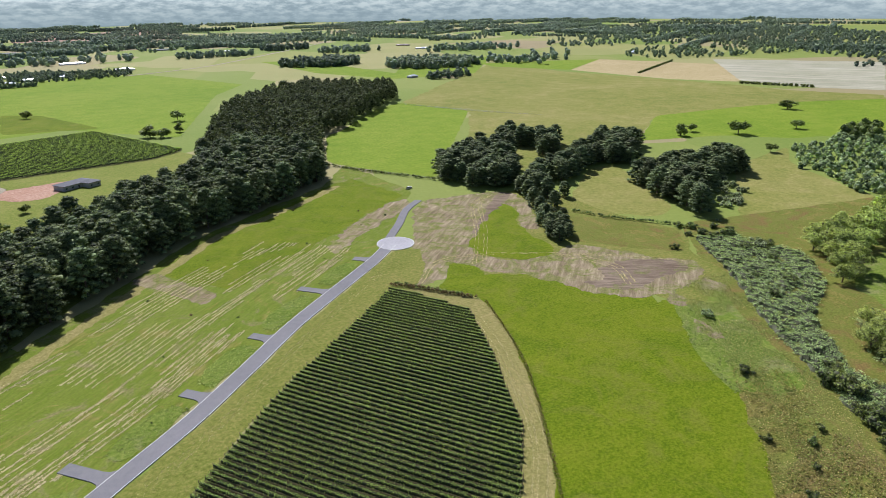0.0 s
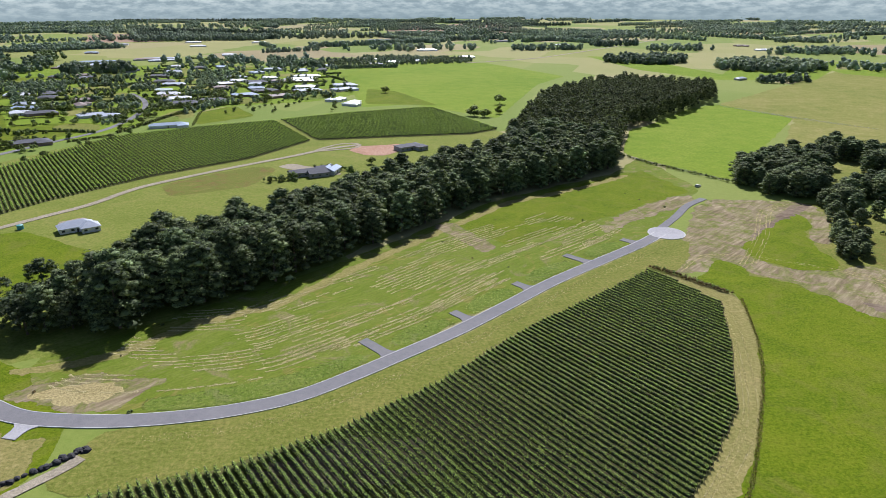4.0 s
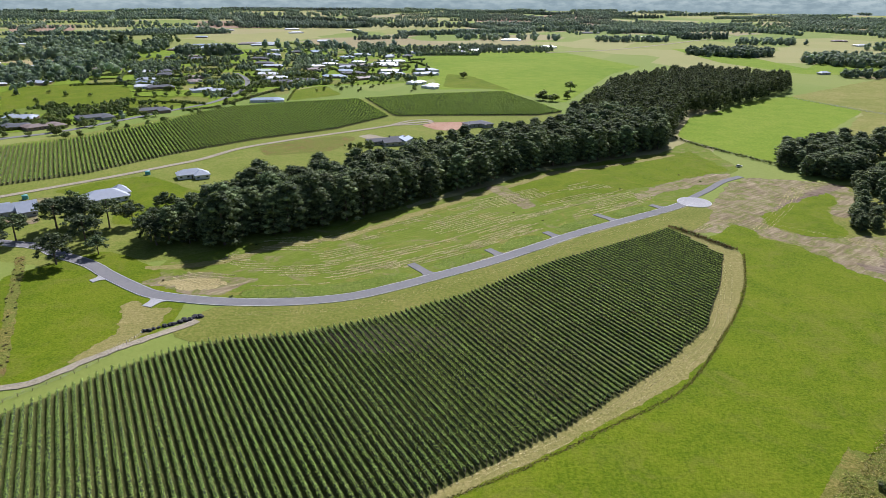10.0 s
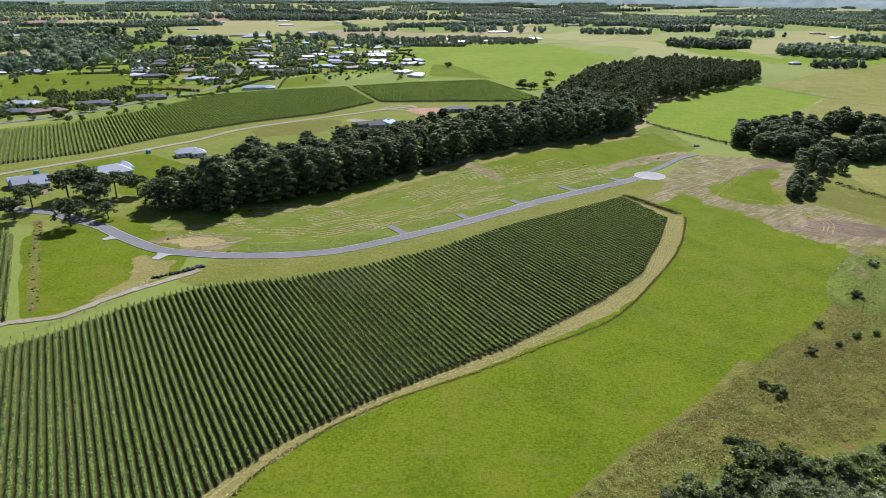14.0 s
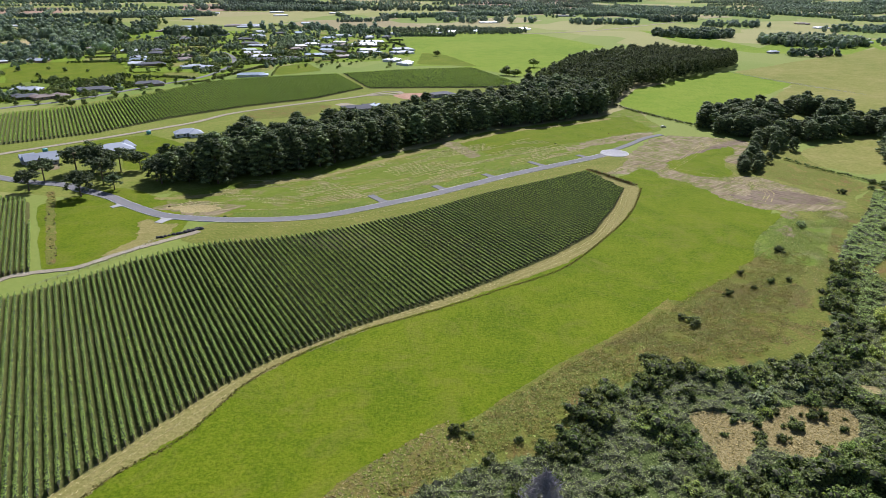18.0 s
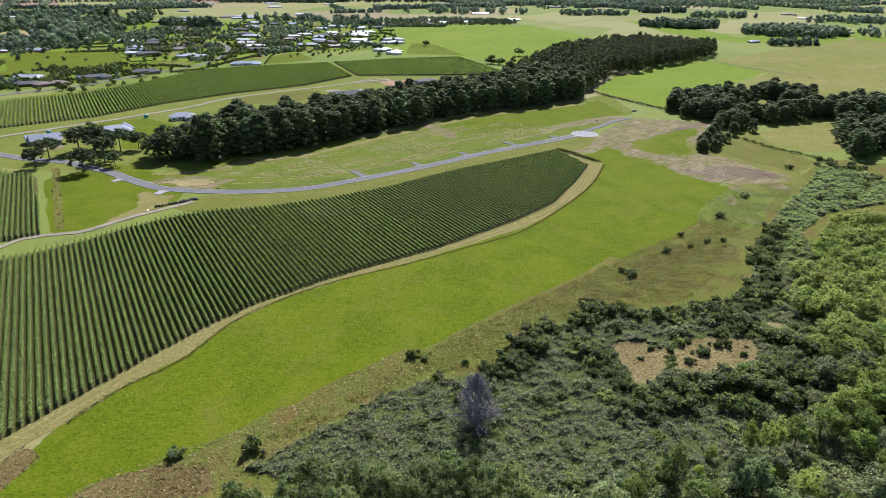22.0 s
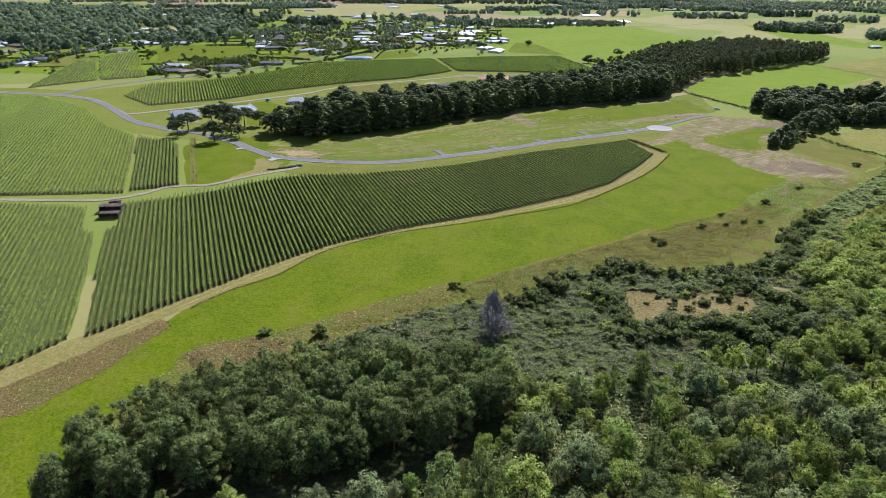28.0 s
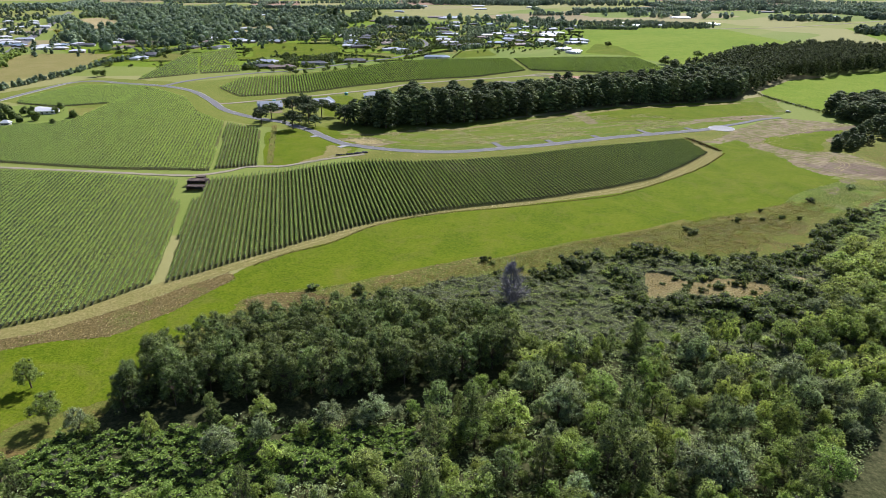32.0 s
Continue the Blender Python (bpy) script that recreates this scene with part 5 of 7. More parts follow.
for x, y, s in ((16, 107, 1.1), (20, 105, 0.8), (24, 95, 1.0), (38, 99, 1.5), (42, 98, 1.6), (33, 103, 0.8), (60, 125, 1.0), (79, 144, 1.0), (82, 142, 1.5), (56, 83, 1.2), (103, 166, 1.0), (138, 210, 0.9), (137, 196, 0.8), (100, 171, 1.0), (104, 169, 1.1), (125, 191, 1.0), (147, 202, 0.9), (155, 204, 0.9), (-42, 61, 1.2), (-24, 63, 1.6), (30, 84, 1.2), (53, 84, 1.2), (60, 86, 1.0), (40, 88, 1.3), (22, 92, 0.8)):
    shrub("bush", x, y, s, "single dark shrub in rough grass", "single shrubs")
for x, y, s in ((106, 122, 2.0), (119, 129, 1.9), (121, 127, 1.5), (130, 130, 2.0), (133, 131, 1.6), (109, 124, 1.4)):
    shrub("silver", x, y, s, "grey-green rounded shrub above the clearing", "grey shrubs")
# scrub along the eastern drain
for x, y in band([(180, 228), (200, 258), (222, 286), (250, 315), (280, 346)], 22, 40):
    shrub("silver" if rng.random() < 0.3 else "bush", x, y, rng.uniform(0.7, 1.4), "mixed scrub along the drain", "drain scrub")
DRAIN = [(265, 325), (240, 289), (216, 263), (198, 241), (186, 223), (173, 205), (160, 180), (168, 165), (190, 198), (200, 218), (224, 242), (262, 256), (290, 280), (286, 302), (288, 317)]
bramble(DRAIN, [], 1.5, "grey-green bramble and fern scrub along the drain", 1.0, 2.0, 19, 0.45, "fern")
for x, y, s in ((273, 301, 1.8), (281, 300, 2.4), (283, 297, 1.8), (269, 285, 1.4), (250, 266, 1.5), (231, 262, 1.4), (189, 218, 1.8), (183, 210, 1.9), (273, 327, 1.6), (276, 321, 1.5), (278, 336, 1.5), (274, 342, 1.3), (288, 330, 1.4), (282, 318, 1.7), (292, 322, 1.2), (267, 330, 1.2), (244, 278, 1.2)):
    shrub("silver" if s > 2 else "bush", x, y, s, "rounded dark shrub standing in the drain scrub", "drain shrubs")
for x, y in ((388, 399), (371, 374), (363, 380), (350, 357), (420, 395), (329, 349), (364, 362), (356, 368), (378, 384), (341, 350), (336, 356)):
    shrub("silver", x, y, rng.uniform(1.8, 2.8), "light grey-green shrub at the copse edge", "grey shrubs")
# willows on the right bank
RIGHT = [(140, 95), (150, 120), (157, 138), (169, 162), (198, 202), (214, 218), (234, 232), (244, 224), (214, 164), (190, 131), (179, 113), (172, 84), (168, 62)]
RIGHT2 = [(258, 255), (278, 262), (290, 281), (330, 292), (380, 292), (450, 304), (450, 276), (360, 266), (300, 264), (285, 250), (266, 246)]
pts = np.vstack([scatter(RIGHT, 6.6, 0.4), scatter(RIGHT2, 6.8, 0.4)])
near = pts[:, 0] < 345
for x, y in pts[near]:
    k = 0.45 + 0.9 * noise.noise((x * 0.035, y * 0.035, 2)) + rng.normal(0, 0.12)
    tree("willow" if k < 0.72 else ("broad" if k < 0.85 else "silver"), x, y, rng.uniform(0.7, 1.15), "willow", "low bushy bright green willow in a wet thicket", "willows of the wet wood", 1.25)
wood_mass("far_willows", pts[~near], "willow", rng.uniform(0.6, 0.9, (~near).sum()), 1.3, "low willow scrub along the river")
# grove of taller trees at the meadow's end
GROVE = [(-66, -16), (-58, 4), (-44, 24), (-22, 36), (2, 44), (24, 48), (42, 44), (44, 30), (30, 14), (8, 4), (-16, -6), (-40, -16), (-58, -26)]
for x, y in scatter(GROVE, 5.2, 0.4):
    tree("grove", x, y, rng.uniform(0.8, 1.08), "grove_tree", "leafy grey-green tree of a dense grove", "trees of the grove")
field("meadow", [(-100, -24), (-88, -8), (-76, 2), (-66, 4), (-63, -8), (-66, -20), (-74, -31), (-86, -34)], "lush", "green grass beside the grove", "meadow", 1.2, 3.0)
# mixed wood below the camera
MIXED = [(-75, -34), (-58, -30), (-40, -24), (-16, -14), (8, -6), (32, 6), (46, 30), (44, 42), (64, 47), (82, 53), (98, 62), (120, 66), (136, 80), (152, 90), (172, 84), (165, 60), (145, 28), (125, -10), (100, -70), (50, -160), (-60, -130), (-110, -80)]
M["fernlush"] = leaf_mat("lush_fern_fronds", (0.05, 0.085, 0.02), (0.22, 0.29, 0.07), 0.35, 0.6, 0.08)
FERNS = [(-66, -38), (-45, -29), (-15, -19), (12, -10), (28, -8), (26, -22), (4, -36), (-18, -52), (-48, -60), (-70, -52)]
SHADE = [(-66, -16), (-58, 4), (-44, 24), (-22, 36), (2, 44), (24, 48), (42, 44), (44, 24), (32, 4), (10, -6), (-14, -16), (-38, -26), (-60, -36)]
bramble([(-58, -34), (-60, -14), (-58, 6), (-46, 27), (-22, 40), (2, 48), (40, 46), (70, 46), (100, 54), (140, 64), (165, 66), (145, 28), (125, -10), (100, -50), (50, -75), (-60, -75), (-66, -60)], [SHADE, FERNS], 1.7, "dense leafy undergrowth of the wet wood", 1.3, 2.4, 15, 0.45, sheet=False)
bramble(FERNS, [SHADE], 1.1, "lush yellow-green ferns in a glade", 1.2, 3.0, 26, 0.5, "fernlush")
bramble(RIGHT, [], 2.2, "leafy undergrowth below the willows", 1.4, 2.0, 13, 0.55, sheet=False)
pts = scatter(MIXED, 5.3, 0.45)
open_gap = inside(SHADE, pts[:, 0], pts[:, 1]) & (rng.random(len(pts)) < 0.9)
for hx, hy, hr in ((95, 12, 6), (112, 8, 6), (-30, -38, 9), (52, 58, 7), (70, 30, 6), (20, -12, 6)):
    open_gap |= np.hypot(pts[:, 0] - hx, pts[:, 1] - hy) < hr
open_gap |= np.array([noise.noise((x * 0.06, y * 0.06, 21)) for x, y in pts]) < -0.36
open_gap |= inside(FERNS, pts[:, 0], pts[:, 1]) & (rng.random(len(pts)) < 0.8)
open_gap |= pts[:, 0] < -60 - 0.25 * (-30 - pts[:, 1])
pts = pts[~open_gap]
near = pts[:, 1] > -66 + 0.28 * (pts[:, 0] + 60)
for x, y in pts[near]:
    k = 0.46 + 0.95 * noise.noise((x * 0.045, y * 0.045, 6)) + rng.normal(0, 0.1) + (0.2 if x > 95 else 0)
    tree("grove" if k < 0.14 else ("broad" if k < 0.56 else ("willow" if k < 0.72 else "silver")), x, y, 0.38 + 0.78 * rng.random() ** 1.6, "wetland_tree", "bushy mixed tree of the wet wood", "trees of the wet wood", rng.uniform(0.6, 1.15))
wood_mass("river_wood", pts[~near], "broad", rng.uniform(0.5, 0.9, (~near).sum()), 1.15, "dense broadleaf wood by the river", "wood")
for x, y, s in ((-92, -23, 0.66), (-73, -35, 0.72)):
    tree("broad", x, y, s * 1.45, "field_tree", "small open-crowned tree on the grass", "trees on the grass", 1.0)


def dead_tree(x, y, H, name, label, limbs=95, mat="deadwood"):
    """A bare grey tree of many fine limbs."""
    r = np.random.default_rng(int(x * 7 + y))
    segs = [((0, 0, -0.2), (0.3, 0.1, H), 0.35, 0.04)]
    for i in range(limbs):
        z = H * r.uniform(0.05, 0.97)
        a = r.uniform(0, 6.28)
        L = ((1 - z / H) * 8.6 + 0.8) * r.uniform(0.5, 1.1)
        e = (0.3 * z / H + math.cos(a) * L, math.sin(a) * L, z + L * r.uniform(0.1, 0.6))
        segs.append(((0.3 * z / H, 0.1 * z / H, z), e, 0.16, 0.06))
        for _ in range(9):
            q = r.uniform(0.3, 1.0)
            p0 = tuple(np.array((0.3 * z / H, 0.1 * z / H, z)) * (1 - q) + np.array(e) * q)
            segs.append((p0, tuple(np.array(p0) + r.normal(0, 0.75, 3) + (0, 0, 0.35)), 0.07, 0.035))
    v, f = tapered(segs)
    return thing(name, pose(x, y, 0), label, "tree", data=raw_mesh(name, v, f, M[mat]))


dead_tree(34, 72, 17.5, "dead_tree", "bare grey dead tree above brambles")
dead_tree(141, 92, 4.5, "dead_tree", "bleached bare snag in the wet wood", 9, "kerb")

# ---------------------------------------------------------------- houses
def roof_hip(w, d, wall, rise, over, gable):
    bm = bmesh.new()
    x, y = w / 2 + over, d / 2 + over
    inset = 0.0 if gable else min(y, x * 0.9)
    lo = [bm.verts.new(p) for p in ((-x, -y, wall - 0.05), (x, -y, wall - 0.05), (x, y, wall - 0.05), (-x, y, wall - 0.05))]
    ev = [bm.verts.new((v.co.x, v.co.y, wall + 0.16)) for v in lo]
    r0, r1 = bm.verts.new((-x + inset, 0, wall + rise)), bm.verts.new((x - inset, 0, wall + rise))
    for a in range(4):
        bm.faces.new((lo[a], lo[(a + 1) % 4], ev[(a + 1) % 4], ev[a]))
    bm.faces.new((ev[0], ev[1], r1, r0))
    bm.faces.new((ev[1], ev[2], r1))
    bm.faces.new((ev[2], ev[3], r0, r1))
    bm.faces.new((ev[3], ev[0], r0))
    bm.faces.new(lo[::-1])
    return bm


def house(x, y, ang, wings, wall, roof, label, h=2.6, rise=2.2, gable=False):
    """A single-storey house of one or more wings, each with walls, roof, windows and doors."""
    ob = thing("house", pose(x, y, 0, 0, 0, ang), label, "house", "houses")
    for n, (ox, oy, w, d) in enumerate(wings):
        at = pose(ox, oy, 0.01 * n)
        part("wall", box_mesh("wall", w, d, h, M[wall]), ob, at)
        part("roof", bm_mesh("roof", roof_hip(w, d, h, rise - 0.17 * n, 0.6, gable), M[roof]), ob, at)
        for s in (-1, 1):
            for q in np.linspace(-w / 2 + 1.8, w / 2 - 1.8, max(2, int(w / 4)) if y < 650 else 2):
                if y > 650 and (n or s > 0):
                    continue
                win = part("window", box_mesh("window", 1.7, 0.1, 1.25, M["kerb"]), ob, at @ pose(q, s * (d / 2 + 0.02), 0.95))
                if y < 650:
                    part("pane", box_mesh("pane", 1.5, 0.1, 1.05, M["glass"]), win, pose(0, s * 0.02, 0.1))
        if n == 0:
            part("door", box_mesh("door", 1.0, 0.12, 2.05, M["timber"]), ob, at @ pose(0.2, -d / 2 - 0.04, 0.02))
        elif n == 1:
            part("garage_door", box_mesh("garage_door", 0.12, min(4.8, d - 1), 2.15, M["greywall"]), ob, at @ pose(w / 2 + 0.03, 0, 0.02))


L1, L2, L3 = [(0, 0, 22, 11), (7, -8, 9, 9)], [(0, 0, 20, 12), (-7, 7, 10, 10)], [(0, 0, 29, 12), (10, -8, 11, 11), (-10, 7, 10, 10)]
house(-250, 379, 38, [(0, 0, 19, 9), (4, -6, 9, 10), (-7, 4, 8, 10)], "greywall", "roof_grey", "large house with blue-grey steel gables by the lane", 2.8, 3.6, True)
house(-214, 404, 38, [(0, 0, 24, 15), (10, 6, 9, 12)], "whitewall", "roof_grey", "broad hip-roofed house with grey roof behind pines", 2.7, 4.2)
house(-183, 457, 30, [(0, 0, 17, 9), (6, -5, 9, 9)], "whitewall", "roof_grey", "white house with grey hip roof at the belt's end", 2.7, 3.0)
house(-66, 562, 20, [(0, 0, 26, 8), (6, -7, 14, 7), (14, 5, 12, 7)], "greywall", "roof_dark", "large dark-roofed house among trees", 3.0, 2.0, True)
house(-48, 566, 70, [(0, 0, 14, 7), (3, 5, 9, 6)], "whitewall", "roof_blue", "blue-roofed wing beside the large house", 3.0, 2.0, True)
house(12, 640, 30, L1, "greywall", "roof_dark", "dark-roofed shed at the building site", 3.2, 1.8)
for k, (x, y, a, w, wl, rf, lb) in enumerate((
        (-375, 614, 50, L3, "brick", "roof_brown", "brown-roofed suburban house with trees"),
        (-352, 659, 40, L3, "greywall", "roof_dark", "grey suburban house with charcoal roof"),
        (-314, 701, 30, L3, "brick", "roof_dark", "long dark-roofed suburban house"),
        (-410, 904, 10, L3, "whitewall", "roof_blue", "long blue-roofed white house"),
        (-294, 838, 25, L2, "whitewall", "roof_grey", "white-walled house with grey roof"),
        (-217, 771, 15, [(0, 0, 34, 9), (14, -4, 10, 14)], "whitewall", "roof_blue", "long low white and blue-roofed house"),
        (-257, 966, 15, [(0, 0, 34, 12), (-10, -8, 12, 9)], "whitewall", "roof_white", "white flat-roofed large house"),
        (-208, 942, 30, L3, "brick", "roof_dark", "dark-roofed house behind an orchard"),
        (-171, 1055, 10, L2, "whitewall", "roof_blue", "small white house with blue roof"),
        (-132, 972, 35, L3, "brick", "roof_brown", "brown-roofed house behind an orchard"),
        (-38, 899, 60, [(0, 0, 26, 12), (-9, -10, 12, 10)], "whitewall", "roof_white", "bright white-roofed house by the paddock"),
        (-55, 930, 60, L2, "whitewall", "roof_white", "bright white shed behind a house"),
        (-50, 1029, 40, L3, "whitewall", "roof_grey", "pale-roofed house by the paddock"),
        (-100, 1024, 40, L3, "brick", "roof_grey", "brick house with pale roof"),
        (-559, 1440, 20, [(0, 0, 60, 16)], "greywall", "roof_grey", "long pale grey farm shed"),
        (-519, 1476, 20, [(0, 0, 50, 16)], "greywall", "roof_blue", "long blue-roofed farm shed"),
        (-428, 1548, 20, [(0, 0, 60, 16)], "greywall", "roof_grey", "long pale grey farm shed"),
        (-475, 1580, 20, [(0, 0, 44, 16)], "greywall", "roof_brown", "long brown-roofed farm shed"),
        (-462, 2005, 20, [(0, 0, 40, 20)], "whitewall", "roof_white", "tall white building on the plain"),
        (-120, 1164, 20, [(0, 0, 50, 14)], "whitewall", "roof_white", "long white-roofed house by a shelterbelt"),
        (-227, 1204, 30, L3, "whitewall", "roof_grey", "far white house with pale roof"),
        (-113, 1141, 20, L3, "brick", "roof_white", "far brick house with white roof"),
        (-268, 981, 12, L2, "brick", "roof_brown", "brown-roofed house among trees"),
        (-322, 1681, 12, L3, "whitewall", "roof_white", "far white-roofed house on plain"),
        (-103, 1970, 12, L3, "whitewall", "roof_grey", "far white house with grey roof"),
        (42, 2017, 40, L3, "whitewall", "roof_dark", "far white house with dark roof"),
        (-428, 301, 25, L2, "whitewall", "roof_white", "white shed beside dark trees"),
        (-416, 252, 25, [(0, 0, 7, 5)], "whitewall", "roof_white", "small white hut beside dark trees"))):
    house(x, y, a, w, wl, rf, lb)
for x, y in ((-817, 701), (-762, 678), (-780, 814), (-728, 809), (-711, 852), (-599, 882), (-712, 966), (-917, 715), (-1100, 899), (-1299, 1175), (-1034, 1699), (-1054, 1639), (-575, 1416), (-658, 1791), (-840, 760), (-690, 905), (-870, 830), (-960, 900), (-1000, 1020), (-900, 1080)):
    house(x, y, rng.uniform(0, 90), [L1, L2, L3][int(rng.integers(3))], ["whitewall", "brick"][int(rng.integers(2))], ["roof_grey", "roof_white", "roof_brown", "roof_blue"][int(rng.integers(4))], "town house among garden trees")

# ---------------------------------------------------------------- distant trees
GLADES = [[(-1343, 1255), (-1328, 1325), (-1187, 1240), (-1030, 1076), (-1010, 990), (-1080, 1020), (-1177, 1105)],
          [(-780, 1130), (-750, 1200), (-688, 1233), (-630, 1116), (-655, 1010), (-690, 985)],
          [(-856, 672), (-800, 676), (-740, 740), (-760, 812), (-800, 812), (-862, 710)]]


def tree_mass(name, pts, heights, radii, per, size, mat, label, category="trees"):
    """Many far trees as one mass, each of three lumps."""
    pts, heights, radii = np.asarray(pts, float), np.asarray(heights, float), np.asarray(radii, float)
    for glade in GLADES:
        keep = ~inside(glade, pts[:, 0], pts[:, 1])
        pts, heights, radii = pts[keep], heights[keep], radii[keep]
    n = len(pts)
    c, r = [], []
    for q, (dz, sc) in enumerate(((0.3, 1.0), (0.55, 0.9), (0.8, 0.62))):
        off = rng.normal(0, 0.3, (n, 2)) * radii[:, None]
        c.append(np.column_stack([pts + off, heights * dz]))
        r.append(np.maximum(radii * sc, heights * 0.2))
    tagged(new(name, clumps_mesh(name, np.vstack(c), np.concatenate(r), per, size, M[mat], 0.9, 0.8)), label, category, kind="stuff")


def line_pts(a, b, step):
    a, b = np.asarray(a, float), np.asarray(b, float)
    n = max(2, int(np.hypot(*(b - a)) / step))
    return a + (b - a) * np.linspace(0, 1, n)[:, None] + rng.normal(0, step * 0.2, (n, 2))


far_pts, far_h = [], []
far_rng = np.random.default_rng(21)
for i in range(330):
    d = far_rng.uniform(1700, 4540)
    a = far_rng.uniform(radians(-48), radians(62))
    c = np.array([math.sin(a) * d, math.cos(a) * d])
    if inside(PAD_N, c[:1], c[1:])[0] or inside(STRIPE, c[:1], c[1:])[0] or (-150 < c[0] < 1500 and c[1] < 2000) or (d < 2300 and i % 2):
        continue
    t = radians(24) + (math.pi / 2 if far_rng.random() < 0.35 else 0) + far_rng.normal(0, 0.06)
    h = np.array([math.cos(t), math.sin(t)]) * far_rng.uniform(60, 260)
    p = line_pts(c - h, c + h, 6.0 if d < 2400 else 9.0)
    far_pts.append(p)
    far_h.append(far_rng.uniform(8, 17) * far_rng.uniform(0.8, 1.15, len(p)))
for i in range(40):
    d = far_rng.uniform(1500, 4400)
    a = far_rng.uniform(radians(-48), radians(62))
    c = np.array([math.sin(a) * d, math.cos(a) * d])
    p = c + far_rng.normal(0, 1, (int(far_rng.integers(20, 70)), 2)) * np.array([far_rng.uniform(30, 110), far_rng.uniform(15, 50)])
    far_pts.append(p)
    far_h.append(far_rng.uniform(9, 18, len(p)))
fp, fh = np.vstack(far_pts), np.concatenate(far_h)
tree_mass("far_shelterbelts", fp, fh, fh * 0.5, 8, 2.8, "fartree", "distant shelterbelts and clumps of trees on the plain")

# named far copses
for poly_c, rx, ry, n, h in (((545, 1400), 75, 55, 170, 15), ((715, 1245), 85, 75, 210, 15), ((605, 1045), 42, 20, 22, 12), ((440, 1760), 90, 35, 60, 14), ((760, 1700), 80, 40, 50, 15), ((660, 1880), 60, 40, 40, 15), ((60, 1480), 150, 40, 110, 9), ((-60, 1400), 60, 40, 40, 9), ((-480, 1330), 60, 30, 40, 18), ((-920, 1500), 120, 60, 60, 13), ((-330, 2400), 500, 60, 160, 15), ((1500, 1100), 350, 130, 220, 10), ((1700, 1500), 400, 180, 200, 11)):
    a = rng.uniform(0, 6.28, n)
    p = np.array(poly_c) + (np.sqrt(rng.uniform(0, 1, n)) * np.array([np.cos(a), np.sin(a)])).T * np.array([rx, ry]) * 1.1
    hh = h * rng.uniform(0.7, 1.2, n)
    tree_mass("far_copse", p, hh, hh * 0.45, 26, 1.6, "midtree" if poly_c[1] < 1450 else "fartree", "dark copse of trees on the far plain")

# garden trees of the suburb
LAWN_1 = [(-553, 826), (-542, 874), (-499, 913), (-424, 881), (-376, 793), (-380, 737), (-455, 733), (-440, 656)]
LAWN_2 = [(-426, 791), (-351, 795), (-282, 779), (-309, 723), (-380, 703)]
gp = np.vstack([np.array((x, y)) + rng.normal(0, 24, (14, 2)) for x, y in ((-375, 614), (-352, 659), (-314, 701), (-410, 904), (-294, 838), (-257, 966), (-208, 942), (-171, 1055), (-132, 972), (-268, 981), (-113, 1141), (-227, 1204), (-340, 900), (-360, 780), (-420, 1010))])
for x, y in gp:
    if not any(inside(q, np.array([x]), np.array([y]))[0] for q in (FAR1, LAWN_1, LAWN_2)):
        tree("round", x, y, rng.uniform(0.7, 1.5), "garden_tree", "round dark garden tree of the suburb", "garden trees", 1.15)
for a, b, n in (((-150, 855), (-115, 955), 9), ((-128, 850), (-92, 945), 9), ((-175, 850), (-150, 940), 8), ((-60, 850), (-52, 905), 4)):
    for x, y in line_pts(a, b, 11):
        tree("round", x, y, rng.uniform(0.6, 0.9), "orchard_tree", "small round orchard tree in a row", "orchard trees", 1.1)
town = [np.array((x, y)) + rng.normal(0, 40, (14, 2)) for x, y in ((-817, 701), (-762, 678), (-780, 814), (-728, 809), (-711, 852), (-599, 882), (-712, 966), (-917, 715), (-1100, 899), (-960, 900), (-640, 1010), (-560, 960), (-520, 1080), (-620, 1150), (-460, 1180), (-380, 1120), (-300, 1250), (-1200, 1000))]
town = np.vstack(town)
hh = rng.uniform(5, 10, len(town))
tree_mass("town_trees", town, hh, hh * 0.42, 18, 1.4, "midtree", "dark garden trees of the far town")
blob = np.array((-440, 275)) + rng.normal(0, 1, (26, 2)) * np.array([26, 14])
hh = rng.uniform(5, 9, 26)
tree_mass("shelter_trees", blob, hh, hh * 0.5, 24, 1.1, "bush", "dark shelter trees by a white shed")

# hedges and fence lines
def hedge(pts, h, w, label, step=1.4, mat="bush"):
    c = curve_through(pts, step)
    c = c + rng.normal(0, w * 0.2, c.shape)
    hh = h * rng.uniform(0.6, 1.25, len(c))
    keep = rng.random(len(c)) > 0.08
    c, hh = c[keep], hh[keep]
    thing("hedge", pose(0, 0, 0), label, "hedge", "", "stuff", clumps_mesh("hedge", np.column_stack([c, hh * 0.5]), np.maximum(hh * 0.55, w * 0.5), 16, 0.5, M[mat], 0.95))


hedge(HEDGE_E, 2.6, 3.0, "ragged dark hedge along a fence", 1.7)
hedge([(106, 366), (113, 357), (121, 344), (128, 334)], 2.0, 1.6, "rusty dark flax hedge at the vineyard corner", 1.2, "rust")
hedge([(108, 366), (115, 356), (122, 345), (127, 336)], 1.7, 1.2, "low dark hedge at the vineyard corner", 1.2)
hedge([(248, 396), (256, 374), (273, 349), (277, 334)], 2.2, 2.2, "dark hedge along the paddock edge", 1.3)


